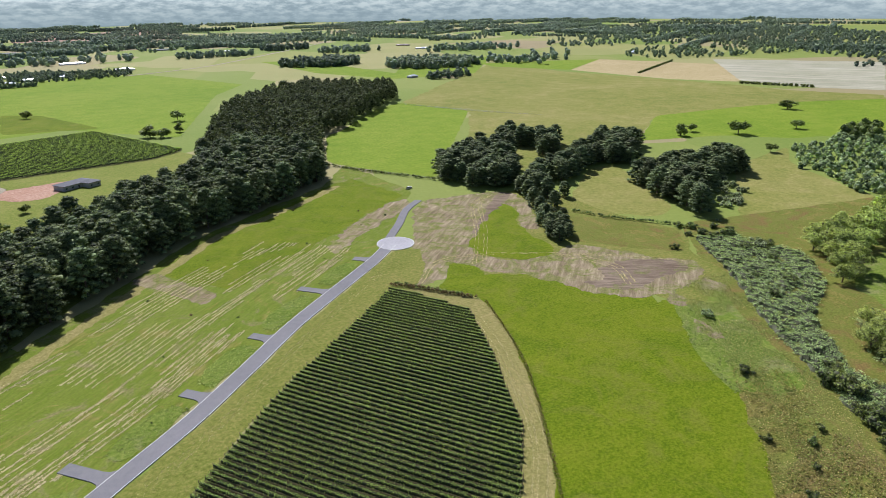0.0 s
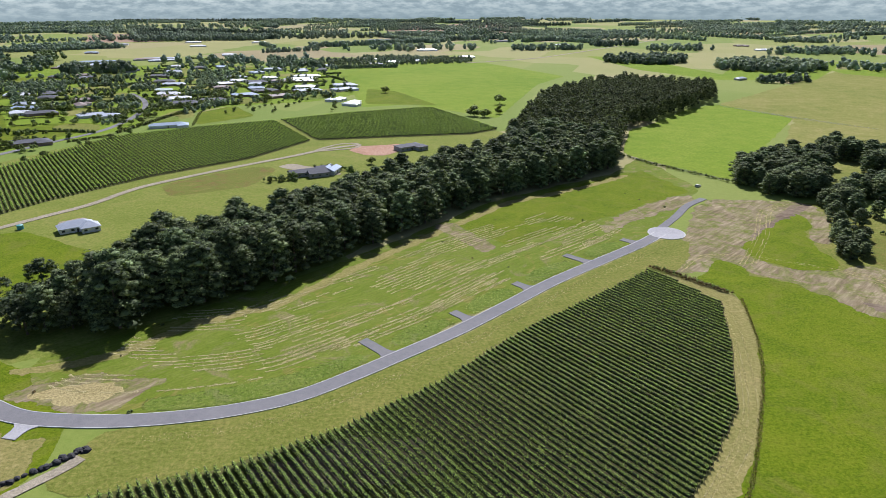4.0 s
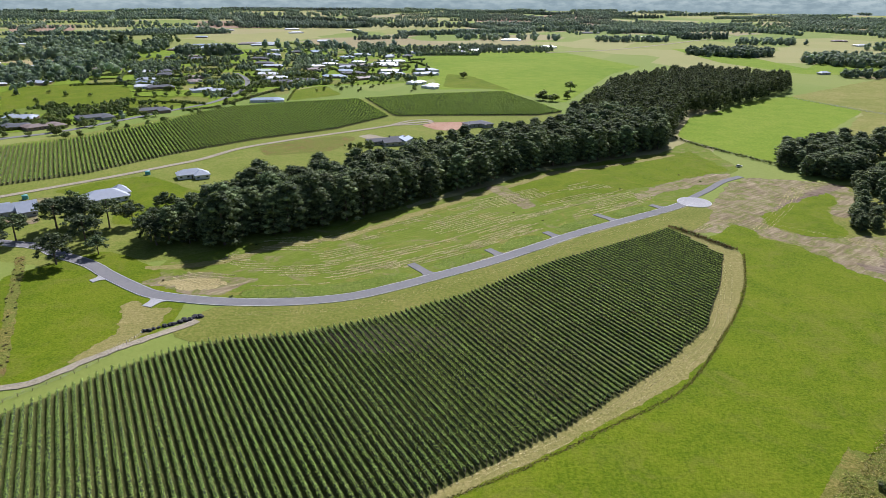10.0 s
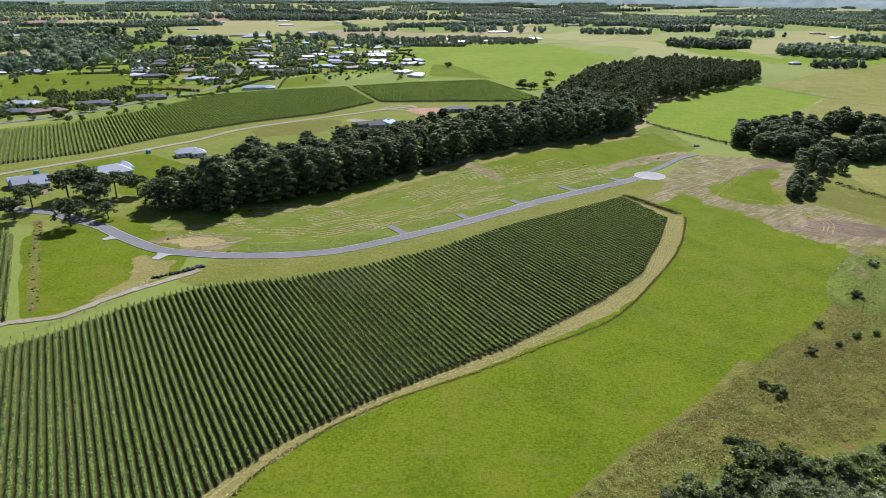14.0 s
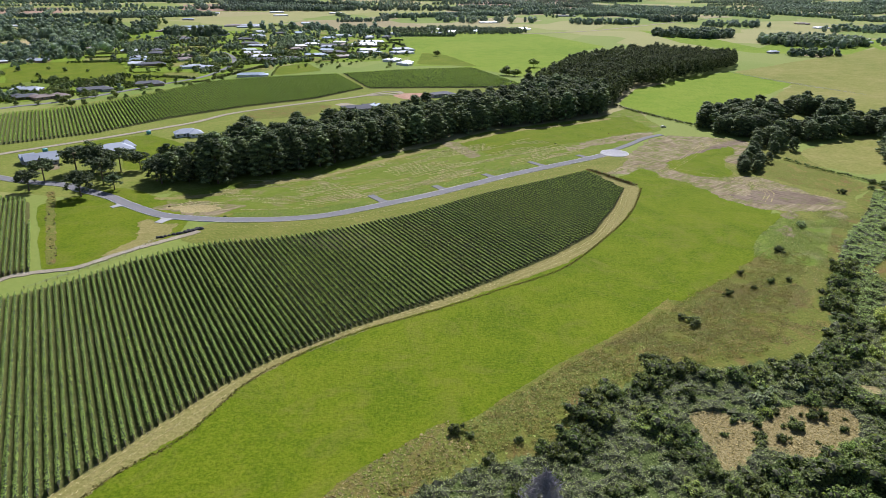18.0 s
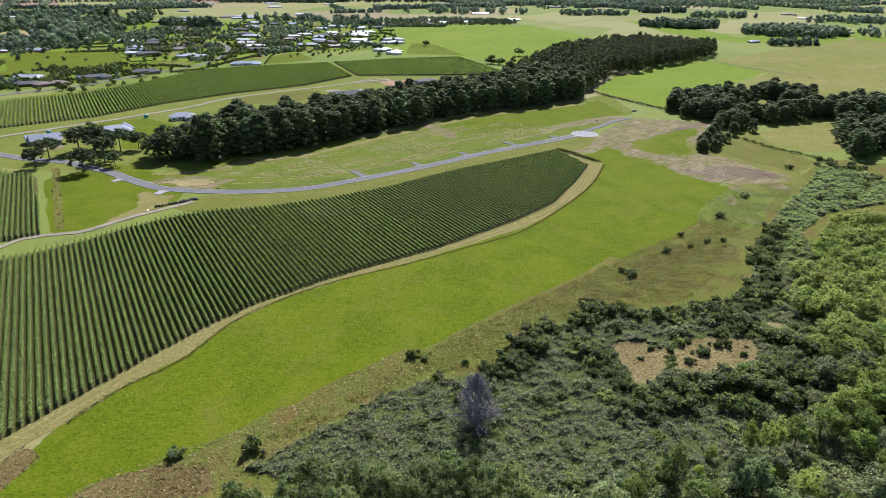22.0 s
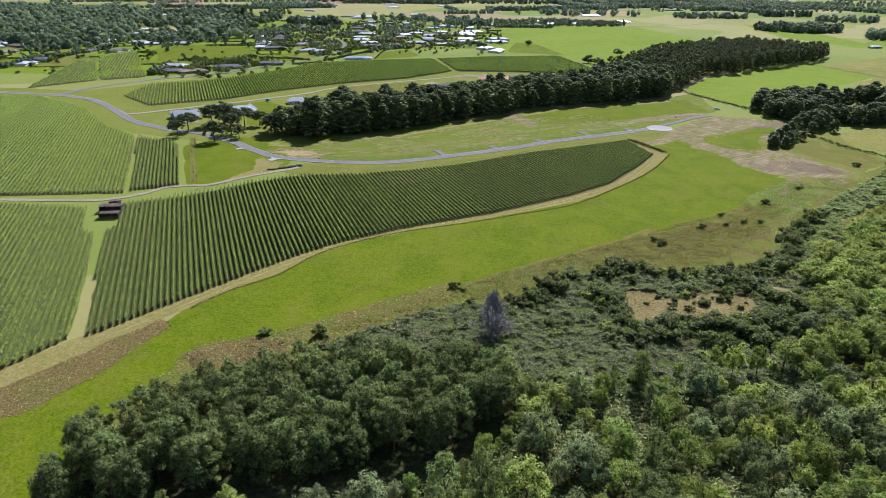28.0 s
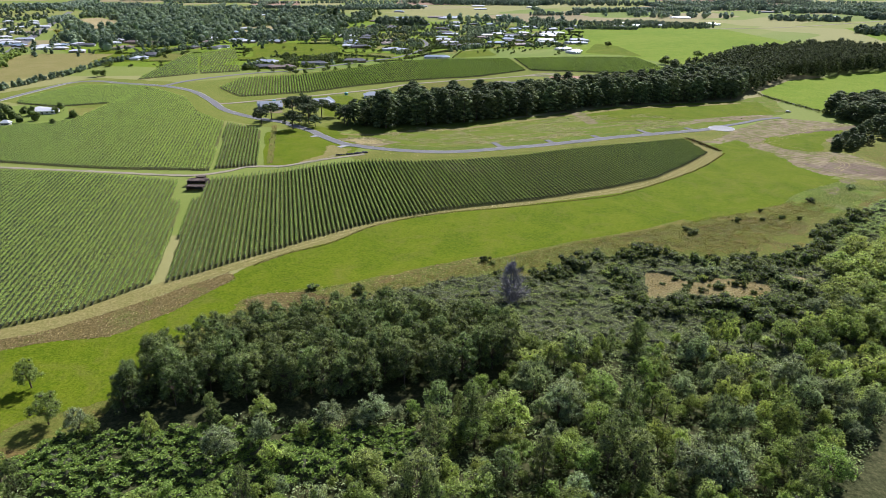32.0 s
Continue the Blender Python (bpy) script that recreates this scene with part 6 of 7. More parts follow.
# ---------------------------------------------------------------- grass, hay and small growth
def tufts(name, poly, step, size, mat, label, holes=(), patchy=0.0):
    """Upright blades and stalks of rough grass over an area."""
    p = scatter(poly, step, 0.5, holes)
    if patchy:
        keep = np.array([noise.noise((x * 0.09, y * 0.09, 7)) for x, y in p]) > patchy
        p = p[keep]
    n = len(p)
    s = size * rng.uniform(0.5, 1.5, n)
    a = rng.uniform(0, 6.28, n)
    c = np.column_stack([p, LAYER[0] * 0.7 + s * 0.15])
    v, f = leaf_cards(c, np.column_stack([np.cos(a), np.sin(a), rng.uniform(2.5, 7.0, n)]), s)
    return tagged(new(name, raw_mesh(name, v, f, M[mat])), label, "grass", kind="stuff")


M["brush"] = leaf_mat("brown_brush", (0.13, 0.11, 0.05), (0.30, 0.245, 0.12), 0.35, 0.8)
M["greentuft"] = leaf_mat("green_weeds", (0.13, 0.17, 0.035), (0.25, 0.285, 0.08), 0.35, 0.7)
field("bank", BANK, "rustgrass", "brown rough grass bank beside the headland", "grass", 0.6, 3.0)
BEND = [(-64, 41), (-65, 45), (-61, 50), (-56, 54), (-44, 58), (-33, 64), (-23, 74), (-5, 96), (14, 112), (20, 100), (0, 78), (-30, 49), (-57, 32)]
field("rough_ground", BEND, "rough", "olive rough grass at the meadow bend", "grass", 0.8, 3.0)
BENDRUST = [(-63, 44), (-57, 53), (-44, 58), (-32, 58), (-28, 50), (-38, 43), (-43, 38), (-57, 38)]
field("rough_ground", BENDRUST, "rustgrass", "rust-brown rank grass at the meadow bend", "grass", 0.8, 2.0)
tufts("rough_grass", ROUGH, 0.8, 0.36, "tuft", "dry straw-coloured grass tufts", (CLEAR,), -0.3)
tufts("rough_grass", ROUGH, 0.8, 0.36, "greentuft", "olive green rough grass tufts", (CLEAR,), -0.2)
M["rankolive"] = leaf_mat("rank_olive_grass", (0.12, 0.118, 0.028), (0.30, 0.255, 0.085), 0.3, 0.7, 0.1)
SLOPE = [(-24, 66), (0, 88), (21, 112), (51, 140), (82, 166), (113, 193), (140, 215), (165, 240), (178, 228), (160, 206), (148, 188), (132, 162), (118, 146), (96, 142), (76, 138), (56, 120), (44, 102), (22, 97), (4, 86), (-14, 68)]
bramble(SLOPE, [CLEAR], 1.3, "rank olive-brown grass and low weeds on the slope", 0.25, 0.75, 9, 0.36, "rankolive", sheet=False)
tufts("rough_brush", [(60, 150), (95, 168), (135, 205), (160, 208), (150, 165), (125, 150), (95, 145)], 0.75, 0.5, "rust", "low brown brush on the slope", (), -0.12)
tufts("bank_grass", BANK, 0.8, 0.7, "brush", "tangled brown grass on the bank")
tufts("bank_grass", BANK, 1.2, 0.6, "greentuft", "green weeds on the bank", (), 0.05)
tufts("dry_grass", CLEAR, 0.42, 0.62, "tuft", "tall tan dry grass in the clearing")
tufts("dry_grass", CLEAR, 0.9, 0.7, "brush", "browner dry stalks in the clearing", (), -0.05)
tufts("weeds", WEEDS, 1.1, 0.7, "greentuft", "bright green weeds by the scrub", (), -0.15)
tufts("weeds", [(x, y) for x, y in WET if -60 < y < 230 and x < 200], 1.6, 0.8, "greentuft", "green weeds between the shrubs", (CLEAR,), 0.0)
tufts("bend_grass", BEND, 0.9, 0.8, "brush", "rusty brown rank grass at the bend")
tufts("bend_brush", BENDRUST, 0.6, 0.7, "rust", "reddish brown brush at the meadow bend", (), -0.1)

WEEDROW = [(-212, 316), (-188, 272), (-156, 215), (-152, 217), (-184, 274), (-208, 318)]
field("weed_strip", WEEDROW, "rough", "brown and green weeds along an old fence line", "grass", 0.6, 1.5)
for x, y in scatter(WEEDROW, 3.5, 0.5):
    shrub("bush" if rng.random() < 0.5 else "rust", x, y, rng.uniform(0.14, 0.28), "small weed clump along an old fence line", "weed clumps", "weed_clump")

# the rough edge between headland and green strip
EDGELINE = GREEN[:3] + [(66, 217), (38, 196), (10, 177), (-12, 164), (-31, 149), (-47, 130), (-57, 105), (-69, 90), (-77, 74)]
c = curve_through(EDGELINE, 0.5)
c = np.vstack([c + rng.normal(0, 0.42, c.shape) for _ in range(6)])
n = len(c)
v, f = leaf_cards(np.column_stack([c, rng.uniform(0.05, 0.25, n)]), rng.normal(0, 1, (n, 3)) + (0, 0, 1.0), 0.5 * rng.uniform(0.5, 1.3, n))
M["rank"] = leaf_mat("rank_dark_grass", (0.075, 0.068, 0.022), (0.20, 0.165, 0.065), 0.25, 0.8, 0.1)
tagged(new("edge_grass", raw_mesh("edge_grass", v, f, M["rank"])), "dark line of rank grass along the bank edge", "grass", kind="stuff")


def ridges(name, lines, width, height, mat, label, base=0.07, thin=0.0):
    """Low broken ridges of loose stuff along lines; thin: how patchy they have worn."""
    vs, fs, k = [], [], 0
    for c in lines:
        m = len(c)
        nn = sides(c)
        w = width * rng.uniform(0.35, 1.25, m)
        off = rng.normal(0, width * 0.2, m)
        for sgn, z in ((-1, 0.0), (-0.4, 1.0), (0.4, 1.0), (1, 0.0)):
            q = c + nn * (off + sgn * w / 2)[:, None]
            vs.append(np.column_stack([q, base + z * height * rng.uniform(0.4, 1.2, m)]))
        i = np.arange(m - 1)
        fs += [np.column_stack([i + r * m, i + 1 + r * m, i + 1 + (r + 1) * m, i + (r + 1) * m]) + k for r in range(3)]
        k += 4 * m
    me = raw_mesh(name, np.vstack(vs), np.vstack(fs), M[mat])
    me.attributes.new("rim", "FLOAT", "POINT").data.foreach_set("value", np.full(k, thin, np.float32))
    return tagged(new(name, me), label, "hay", kind="stuff")


def broken(offsets, lo, hi, thr, seed, poly):
    """Pieces of lines beside the road, kept where a slow noise says so."""
    out = []
    for o in offsets:
        run = []
        for i in range(len(road_c)):
            q = road_c[i] + road_n[i] * (o + 1.2 * noise.noise((i * 0.03, o, seed)))
            good = lo < road_c[i, 0] < hi and noise.noise((i * 0.045, o * 0.12, seed)) + 0.35 * noise.noise((i * 0.31, o * 1.7, seed)) > thr and inside(poly, q[:1], q[1:])[0]
            if good:
                run.append(q)
            if (not good or i == len(road_c) - 1) and run:
                if len(run) > 3:
                    out.append(np.array(run))
                run = []
    return out


def straw(name, lines, spread, per, size, label):
    """Loose cut stalks strewn along lines, thick in some stretches and thin in others."""
    pos = []
    for c in lines:
        for p, q in zip(c, c[1:]):
            k = int(per * np.hypot(*(q - p)) * max(0.0, 0.75 + 1.1 * noise.noise((p[0] * 0.08, p[1] * 0.08, 17))))
            pos.append(p + (q - p) * rng.random((k, 1)) + rng.normal(0, spread, (k, 2)))
    p = np.vstack(pos)
    n = len(p)
    v, f = leaf_cards(np.column_stack([p, rng.uniform(0.08, 0.16, n)]), rng.normal(0, 0.35, (n, 3)) + (0, 0, 1.0), size * rng.uniform(0.5, 1.4, n))
    return tagged(new(name, raw_mesh(name, v, f, M["straw"])), label, "hay", kind="stuff")


for offs, lo, hi, thr, seed, label in ((np.arange(16, 75, 2.3), -140, 125, -0.05, 3.0, "pale lines of cut hay on the meadow"), (np.arange(17, 36, 2.6), -60, 110, 0.0, 9.0, "bright hay lines near the road")):
    lines = broken(offs, lo, hi, thr, seed, LOT)
    ridges("hay_windrows", lines, 0.6, 0.06, "hay", label, thin=0.46)
    straw("loose_hay", lines, 0.4, 7.0, 0.42, "loose pale stalks beside the hay lines")
straw("mown_lines", [curve_through(np.array(EDGE[1:13]) + d, 2.5) for d in ((2.6, -1.8), (3.8, -2.6), (6, -4))], 0.2, 7.0, 0.3, "mown lines along the headland")
straw("verge_lines", [road_c[(road_c[:, 0] > -95) & (road_c[:, 0] < 105)] - road_n[(road_c[:, 0] > -95) & (road_c[:, 0] < 105)] * o for o in (8.5, 10.5)], 0.45, 6.0, 0.32, "worn mown lines on the verge")

# weedy beds between the driveway stubs
ends = [int(np.argmin(np.hypot(road_c[:, 0] - x, road_c[:, 1] - y))) for x, y in STUBS]
ends = [ends[0] - 46] + ends
for a, b in zip(ends, ends[1:]):
    i = np.arange(a + 3, b - 2)
    wid = 11.5 + 3.0 * np.sin(np.linspace(0, 3.1, len(i)))
    bed = np.vstack([road_c[i] + road_n[i] * 4.4, (road_c[i] + road_n[i] * wid[:, None])[::-1]])
    field("weed_bed", [tuple(q) for q in bed], "weeds", "dark green weedy bed beside the road", "grass", 0.5, 3.0)
    tufts("weeds", [tuple(q) for q in bed], 0.75, 0.6, "greentuft", "rank green weeds beside the road", (), -0.25)
for x, y in scatter(LOT, 9, 0.5)[::9]:
    if noise.noise((x * 0.05, y * 0.05, 2)) > 0.05:
        shrub("bush" if rng.random() < 0.5 else "rust", x, y, rng.uniform(0.18, 0.4), "small weed clump in the cut meadow", "weed clumps", "weed_clump")

field("meadow", GREENTRI, "lush", "green grass wedge beside the soil track", "meadow", 1.5, 3.0)
# wheel marks in the soil
ridges("wheel_marks", [curve_through([(118, 360), (138, 376), (160, 372), (185, 356), (215, 330), (238, 305)], 2) + (0, o) for o in (0, 2.2)] + [curve_through([(150, 365), (178, 400), (205, 440), (222, 452)], 2) + (o, 0) for o in (0, 2.3, 6, 8.2)] + [curve_through([(190, 352), (200, 325), (190, 305)], 2) + (o, 0) for o in (0, 2.2, 5)], 0.7, 0.04, "tan", "pale wheel marks pressed into soil", 0.1, 0.5)

# ---------------------------------------------------------------- sheds, heap, car, poles
def farm_shed(x, y, ang, w, d, h, label):
    """An open-fronted shed: three plank walls, posts and a ribbed single-pitch roof."""
    ob = thing("farm_shed", pose(x, y, 0, 0, 0, ang), label, "shed", "sheds by the track")
    part("back_wall", box_mesh("back_wall", w, 0.12, h, M["timber"]), ob, pose(0, d / 2, 0))
    for s in (-1, 1):
        part("side_wall", box_mesh("side_wall", 0.12, d - 0.13, h, M["timber"]), ob, pose(s * (w / 2 - 0.06), 0, 0))
    for q in np.linspace(-w / 2 + 0.3, w / 2 - 0.3, 4):
        part("post", box_mesh("post", 0.16, 0.16, h + 0.3, M["post"]), ob, pose(q, -d / 2 + 0.1, 0))
    bm = bmesh.new()
    n = int(w / 0.3)
    for i in range(n):
        z = 0.05 if i % 2 else 0.0
        x0 = -w / 2 - 0.3 + i * (w + 0.6) / n
        x1 = x0 + (w + 0.6) / n
        q = [bm.verts.new(v) for v in ((x0, -d / 2 - 0.4, h + 0.45 + z), (x1, -d / 2 - 0.4, h + 0.45 + z), (x1, d / 2 + 0.3, h + 0.06 + z), (x0, d / 2 + 0.3, h + 0.06 + z))]
        bm.faces.new(q)
    bmesh.ops.solidify(bm, geom=bm.faces[:], thickness=0.03)
    part("roof", bm_mesh("roof", bm, M["rustroof"]), ob)
    return ob


farm_shed(-170, 164, 15, 11, 6, 2.9, "open-fronted dark shed with rusty ribbed roof")
farm_shed(-165, 155, 15, 9.5, 4.5, 2.4, "low dark shed with grey rusty roof")
farm_shed(-174, 172, 15, 5, 3.5, 2.2, "small dark lean-to beside the shed")
for x, y, s in ((-172, 158, 1.6), (-170, 156, 1.2), (-157, 168, 1.5), (-158, 165, 1.0)):
    thing("crate", pose(x, y, 0, 0, 0, 20 * s), "weathered wooden crate beside the sheds", "crate", "crates by the sheds", data=box_mesh("crate", s, s * 1.3, s * 0.8, M["timber"], 0.05))

hm = []
for k in range(4):
    bm = bmesh.new()
    bmesh.ops.create_icosphere(bm, subdivisions=2, radius=1)
    for vv in bm.verts:
        vv.co *= 1 + 0.35 * noise.noise(vv.co * 1.3 + Vector((k * 9, 0, 0)))
        vv.co.z = max(vv.co.z * 0.8, -0.3)
    hm.append(bm_mesh("lump", bm, M["rubber"]))
for i, (x, y) in enumerate(np.vstack([line_pts((-121, 247), (-114, 252), 1.4), line_pts((-113, 253), (-105, 259), 1.1), line_pts((-110, 256), (-105, 260), 1.3)])):
    s = rng.uniform(0.6, 1.15)
    ob = thing("dark_boulder", Matrix.LocRotScale((x, y, 0.22 * s), Euler((0, 0, rng.uniform(0, 6))), (s, s * 1.2, s)), "dark lump in a heap beside the track", "boulder", "heap beside the track", data=hm[i % 4])


def car(x, y, ang, paint, label):
    """A parked estate car."""
    ob = thing("car", pose(x, y, 0, 0, 0, ang), label, "car")
    part("body", box_mesh("body", 4.5, 1.8, 0.72, M[paint], 0.14), ob, pose(0, 0, 0.36))
    bm = bmesh.new()
    lo = [bm.verts.new(v) for v in ((-2.1, -0.82, 1.06), (0.95, -0.82, 1.06), (0.95, 0.82, 1.06), (-2.1, 0.82, 1.06))]
    hi = [bm.verts.new(v) for v in ((-1.85, -0.66, 1.62), (0.2, -0.66, 1.62), (0.2, 0.66, 1.62), (-1.85, 0.66, 1.62))]
    bm.faces.new(hi)
    for i in range(4):
        bm.faces.new((lo[i], lo[(i + 1) % 4], hi[(i + 1) % 4], hi[i]))
    part("cabin_glass", bm_mesh("cabin_glass", bm, M["glass"]), ob)
    part("roof", box_mesh("roof", 2.0, 1.3, 0.06, M[paint], 0.02), ob, pose(-0.82, 0, 1.61))
    for wx in (-1.4, 1.4):
        for wy in (-0.82, 0.82):
            bm = bmesh.new()
            bmesh.ops.create_cone(bm, cap_ends=True, segments=18, radius1=0.34, radius2=0.34, depth=0.22)
            wheel = part("wheel", bm_mesh("wheel", bm, M["rubber"]), ob, pose(wx, wy, 0.36, 90, 0, 0))
            bm = bmesh.new()
            bmesh.ops.create_cone(bm, cap_ends=True, segments=14, radius1=0.2, radius2=0.2, depth=0.25)
            part("rim", bm_mesh("rim", bm, M["steel"]), wheel)
    for wy in (-0.62, 0.62):
        part("headlight", box_mesh("headlight", 0.08, 0.34, 0.16, M["whitewall"]), ob, pose(2.22, wy, 0.72))
    return ob


car(196, 497, 20, "carwhite", "cream estate car parked beyond the road's end")
car(-188, 468, 70, "glass", "dark car parked by the grey house")


def tank(x, y, label):
    bm = bmesh.new()
    bmesh.ops.create_cone(bm, cap_ends=True, segments=24, radius1=1.7, radius2=1.7, depth=2.3, matrix=Matrix.Translation((0, 0, 1.15)))
    bmesh.ops.create_cone(bm, cap_ends=True, segments=24, radius1=1.7, radius2=0.3, depth=0.5, matrix=Matrix.Translation((0, 0, 2.55)))
    thing("water_tank", pose(x, y, 0), label, "tank", data=bm_mesh("water_tank", bm, M["tank"]))


tank(-214, 462, "round teal plastic water tank by the lane")
tank(-262, 405, "round teal plastic water tank by the drive")

FP = box_mesh("post", 0.14, 0.14, 1.25, M["post"])


def fence(pts, label, gap=5.0):
    """Posts and three wires along a line."""
    c = curve_through(pts, gap)
    ob = thing("fence", pose(0, 0, 0), label, "fence")
    for x, y in c:
        part("post", FP, ob, pose(x, y, 0))
    for h in (0.45, 0.8, 1.15):
        v, f = tapered([((*p, h), (*q, h), 0.012, 0.012) for p, q in zip(c, c[1:])])
        part("wire", raw_mesh("wire", v, f, M["steel"]), ob)


fence(HEDGE_E, "wooden post and wire fence along the hedge")
fence([(387, 838), (424, 736), (468, 661)], "post and wire fence across the pasture", 8.0)
fence([(-152, 193), (-140, 208), (-127, 226), (-121, 246)], "low post and wire fence beside the track", 4.0)

# ---------------------------------------------------------------- suburb, farms and far woods
LAWN_3 = [(-666, 1324), (-532, 1396), (-475, 1468), (-425, 1343), (-509, 1280), (-573, 1195)]
field("field", PLOUGH_A, "ploughed", "bare reddish ploughed field", "field", 4, 40)
field("field", PLOUGH_B, "ploughed", "bare reddish ploughed field", "field", 4, 40)
field("field", PLOUGH_C, "ploughed", "bare brown ploughed field", "field", 4, 40)
for poly in (LAWN_W, LAWN_X, LAWN_Y, LAWN_Z, LAWN_V, LAWN_1, LAWN_2, LAWN_3):
    field("lawn", poly, "lush", "bright green suburban paddock", "lawn", 1.0, 8)
for x, y, a, w, wl, rf in ((-426, 939, 15, L1, "whitewall", "roof_grey"), (-313, 845, 30, L3, "whitewall", "roof_grey"), (-294, 1050, 20, L2, "whitewall", "roof_green"), (-223, 1074, 20, L1, "brick", "roof_brown"), (-211, 1152, 30, L2, "whitewall", "roof_white"), (-157, 1029, 30, L3, "brick", "roof_dark"), (-623, 1015, 30, L2, "whitewall", "roof_white"), (-552, 1059, 10, [(0, 0, 14, 12)], "whitewall", "roof_white"), (-395, 612, 40, L2, "brick", "roof_dark"), (-300, 1120, 15, L3, "brick", "roof_grey"), (-180, 1110, 10, L1, "whitewall", "roof_grey"), (0, 1400, 20, L3, "whitewall", "roof_grey"), (40, 1440, 20, L2, "whitewall", "roof_white"), (-80, 1380, 20, L2, "whitewall", "roof_grey"), (90, 1470, 40, L1, "whitewall", "roof_white"), (1246, 1195, 40, [(0, 0, 70, 14)], "greywall", "roof_grey"), (820, 1260, 20, [(0, 0, 40, 14)], "greywall", "roof_grey"), (560, 1075, 20, [(0, 0, 18, 9)], "greywall", "roof_grey"), (520, 1900, 20, L3, "whitewall", "roof_white"), (950, 1650, 20, L3, "whitewall", "roof_white"), (980, 1800, 0, L3, "brick", "roof_brown"), (-278, 1010, 15, L3, "whitewall", "roof_white"), (-324, 1161, 10, L3, "brick", "roof_dark"), (-183, 1134, 10, L3, "greywall", "roof_dark"), (-105, 1062, 15, L3, "whitewall", "roof_white"), (-50, 1078, 20, L3, "whitewall", "roof_grey"), (-114, 1203, 8, [(0, 0, 44, 12)], "whitewall", "roof_white"), (-182, 1328, 10, L3, "whitewall", "roof_grey"), (-7, 1517, 10, L3, "whitewall", "roof_white"), (137, 1760, 10, [(0, 0, 50, 14)], "whitewall", "roof_white"), (201, 1542, 10, L3, "whitewall", "roof_white"), (-110, 2044, 8, [(0, 0, 40, 12)], "greywall", "roof_grey"), (31, 2215, 8, [(0, 0, 70, 18)], "greywall", "roof_dark"), (397, 2087, 8, [(0, 0, 60, 16)], "greywall", "roof_dark"), (-515, 2183, 15, [(0, 0, 44, 18)], "whitewall", "roof_white"), (-453, 1592, 12, [(0, 0, 70, 14)], "greywall", "roof_grey"), (-350, 1309, 10, L3, "whitewall", "roof_grey"), (-320, 2143, 10, [(0, 0, 40, 14)], "whitewall", "roof_white"), (-238, 925, 20, L3, "greywall", "roof_dark"), (-398, 870, 15, L2, "whitewall", "roof_white"), (-353, 1241, 10, L3, "brick", "roof_dark"), (-801, 2028, 10, [(0, 0, 44, 14)], "whitewall", "roof_white"), (-692, 2098, 10, [(0, 0, 40, 14)], "whitewall", "roof_grey"), (-550, 1530, 14, [(0, 0, 70, 16)], "greywall", "roof_blue"), (-1043, 1606, 25, [(0, 0, 110, 14)], "whitewall", "roof_white"), (-1000, 1680, 25, [(0, 0, 90, 14)], "whitewall", "roof_white"), (-985, 1500, 25, [(0, 0, 90, 12)], "whitewall", "roof_white")):
    house(x, y, a, w, wl, rf, "country house among gardens and trees")


for x, y, a, w in ((-801, 792, 62, L1), (-848, 690, 75, L1), (-1066, 817, 60, L1), (-1406, 1124, 45, L2), (-1348, 1142, 45, L1), (-1231, 1005, 50, L2), (-1203, 939, 50, L1), (-1500, 1310, 45, L2), (-1290, 1090, 45, L1), (-1130, 900, 55, L2), (-1010, 770, 60, L1)):
    house(x, y, a, w, "whitewall", "roof_white", "low white-roofed town building among trees")
for glade in GLADES[:2]:
    field("field", glade, "pasture_tan", "dry tan field between woods", "field", 3, 14)
for x, y, k in ((-1013, 905, 2.0), (-1004, 915, 1.6), (-868, 868, 1.7), (-858, 872, 1.4)):
    shrub("golden", x, y, k * 3.3, "tall yellow-leaved garden tree", "yellow garden trees", "garden_tree")


def mass_in(poly, step, h0, h1, label, mat, per=12, size=2.2, fat=0.46, gaps=0.0):
    p = scatter(poly, step, 0.5)
    if gaps:
        p = p[np.array([noise.noise((x * 0.012, y * 0.012, 3)) for x, y in p]) > gaps]
    hh = rng.uniform(h0, h1, len(p))
    tree_mass("tree_mass", p, hh, hh * fat, per, size, mat, label, "wood")


mass_in([(-950, 640), (-990, 735), (-1100, 880), (-1270, 1075), (-1580, 1430), (-1960, 1720), (-2100, 1600), (-1500, 1000)], 24, 5, 11, "garden trees and hedges of the far town", "midtree", 30, 1.5, 0.5, -0.1)
mass_in([(-716, 512), (-780, 575), (-838, 655), (-850, 652), (-796, 574), (-730, 508)], 6, 6, 9, "green tree row beside the town street", "broad", 30, 1.0, 0.5)
mass_in([(-800, 745), (-700, 745), (-640, 800), (-680, 860), (-760, 780)], 20, 5, 9, "garden trees before the town buildings", "midtree", 34, 1.2, 0.5)
mass_in([(-587, 885), (-525, 865), (-523, 950), (-541, 1115), (-618, 1489), (-700, 1600), (-790, 1560), (-830, 1400), (-720, 1150)], 15, 9, 19, "dark wooded gully beyond the suburb", "midtree", 40, 1.4, 0.46, 0.04)
mass_in([(-745, 1450), (-690, 1450), (-700, 1500), (-750, 1500)], 14, 22, 30, "tall dark pines above the gully", "conifer", 22, 2.2, 0.3)
mass_in([(-690, 1570), (-660, 1570), (-650, 1620), (-690, 1620)], 13, 20, 26, "tall dark pine clump", "conifer", 22, 2.2, 0.32)
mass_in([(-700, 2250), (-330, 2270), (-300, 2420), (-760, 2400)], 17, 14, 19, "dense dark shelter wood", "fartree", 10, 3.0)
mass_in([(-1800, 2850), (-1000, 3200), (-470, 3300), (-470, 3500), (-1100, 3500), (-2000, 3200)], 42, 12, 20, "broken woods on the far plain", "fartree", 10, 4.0)
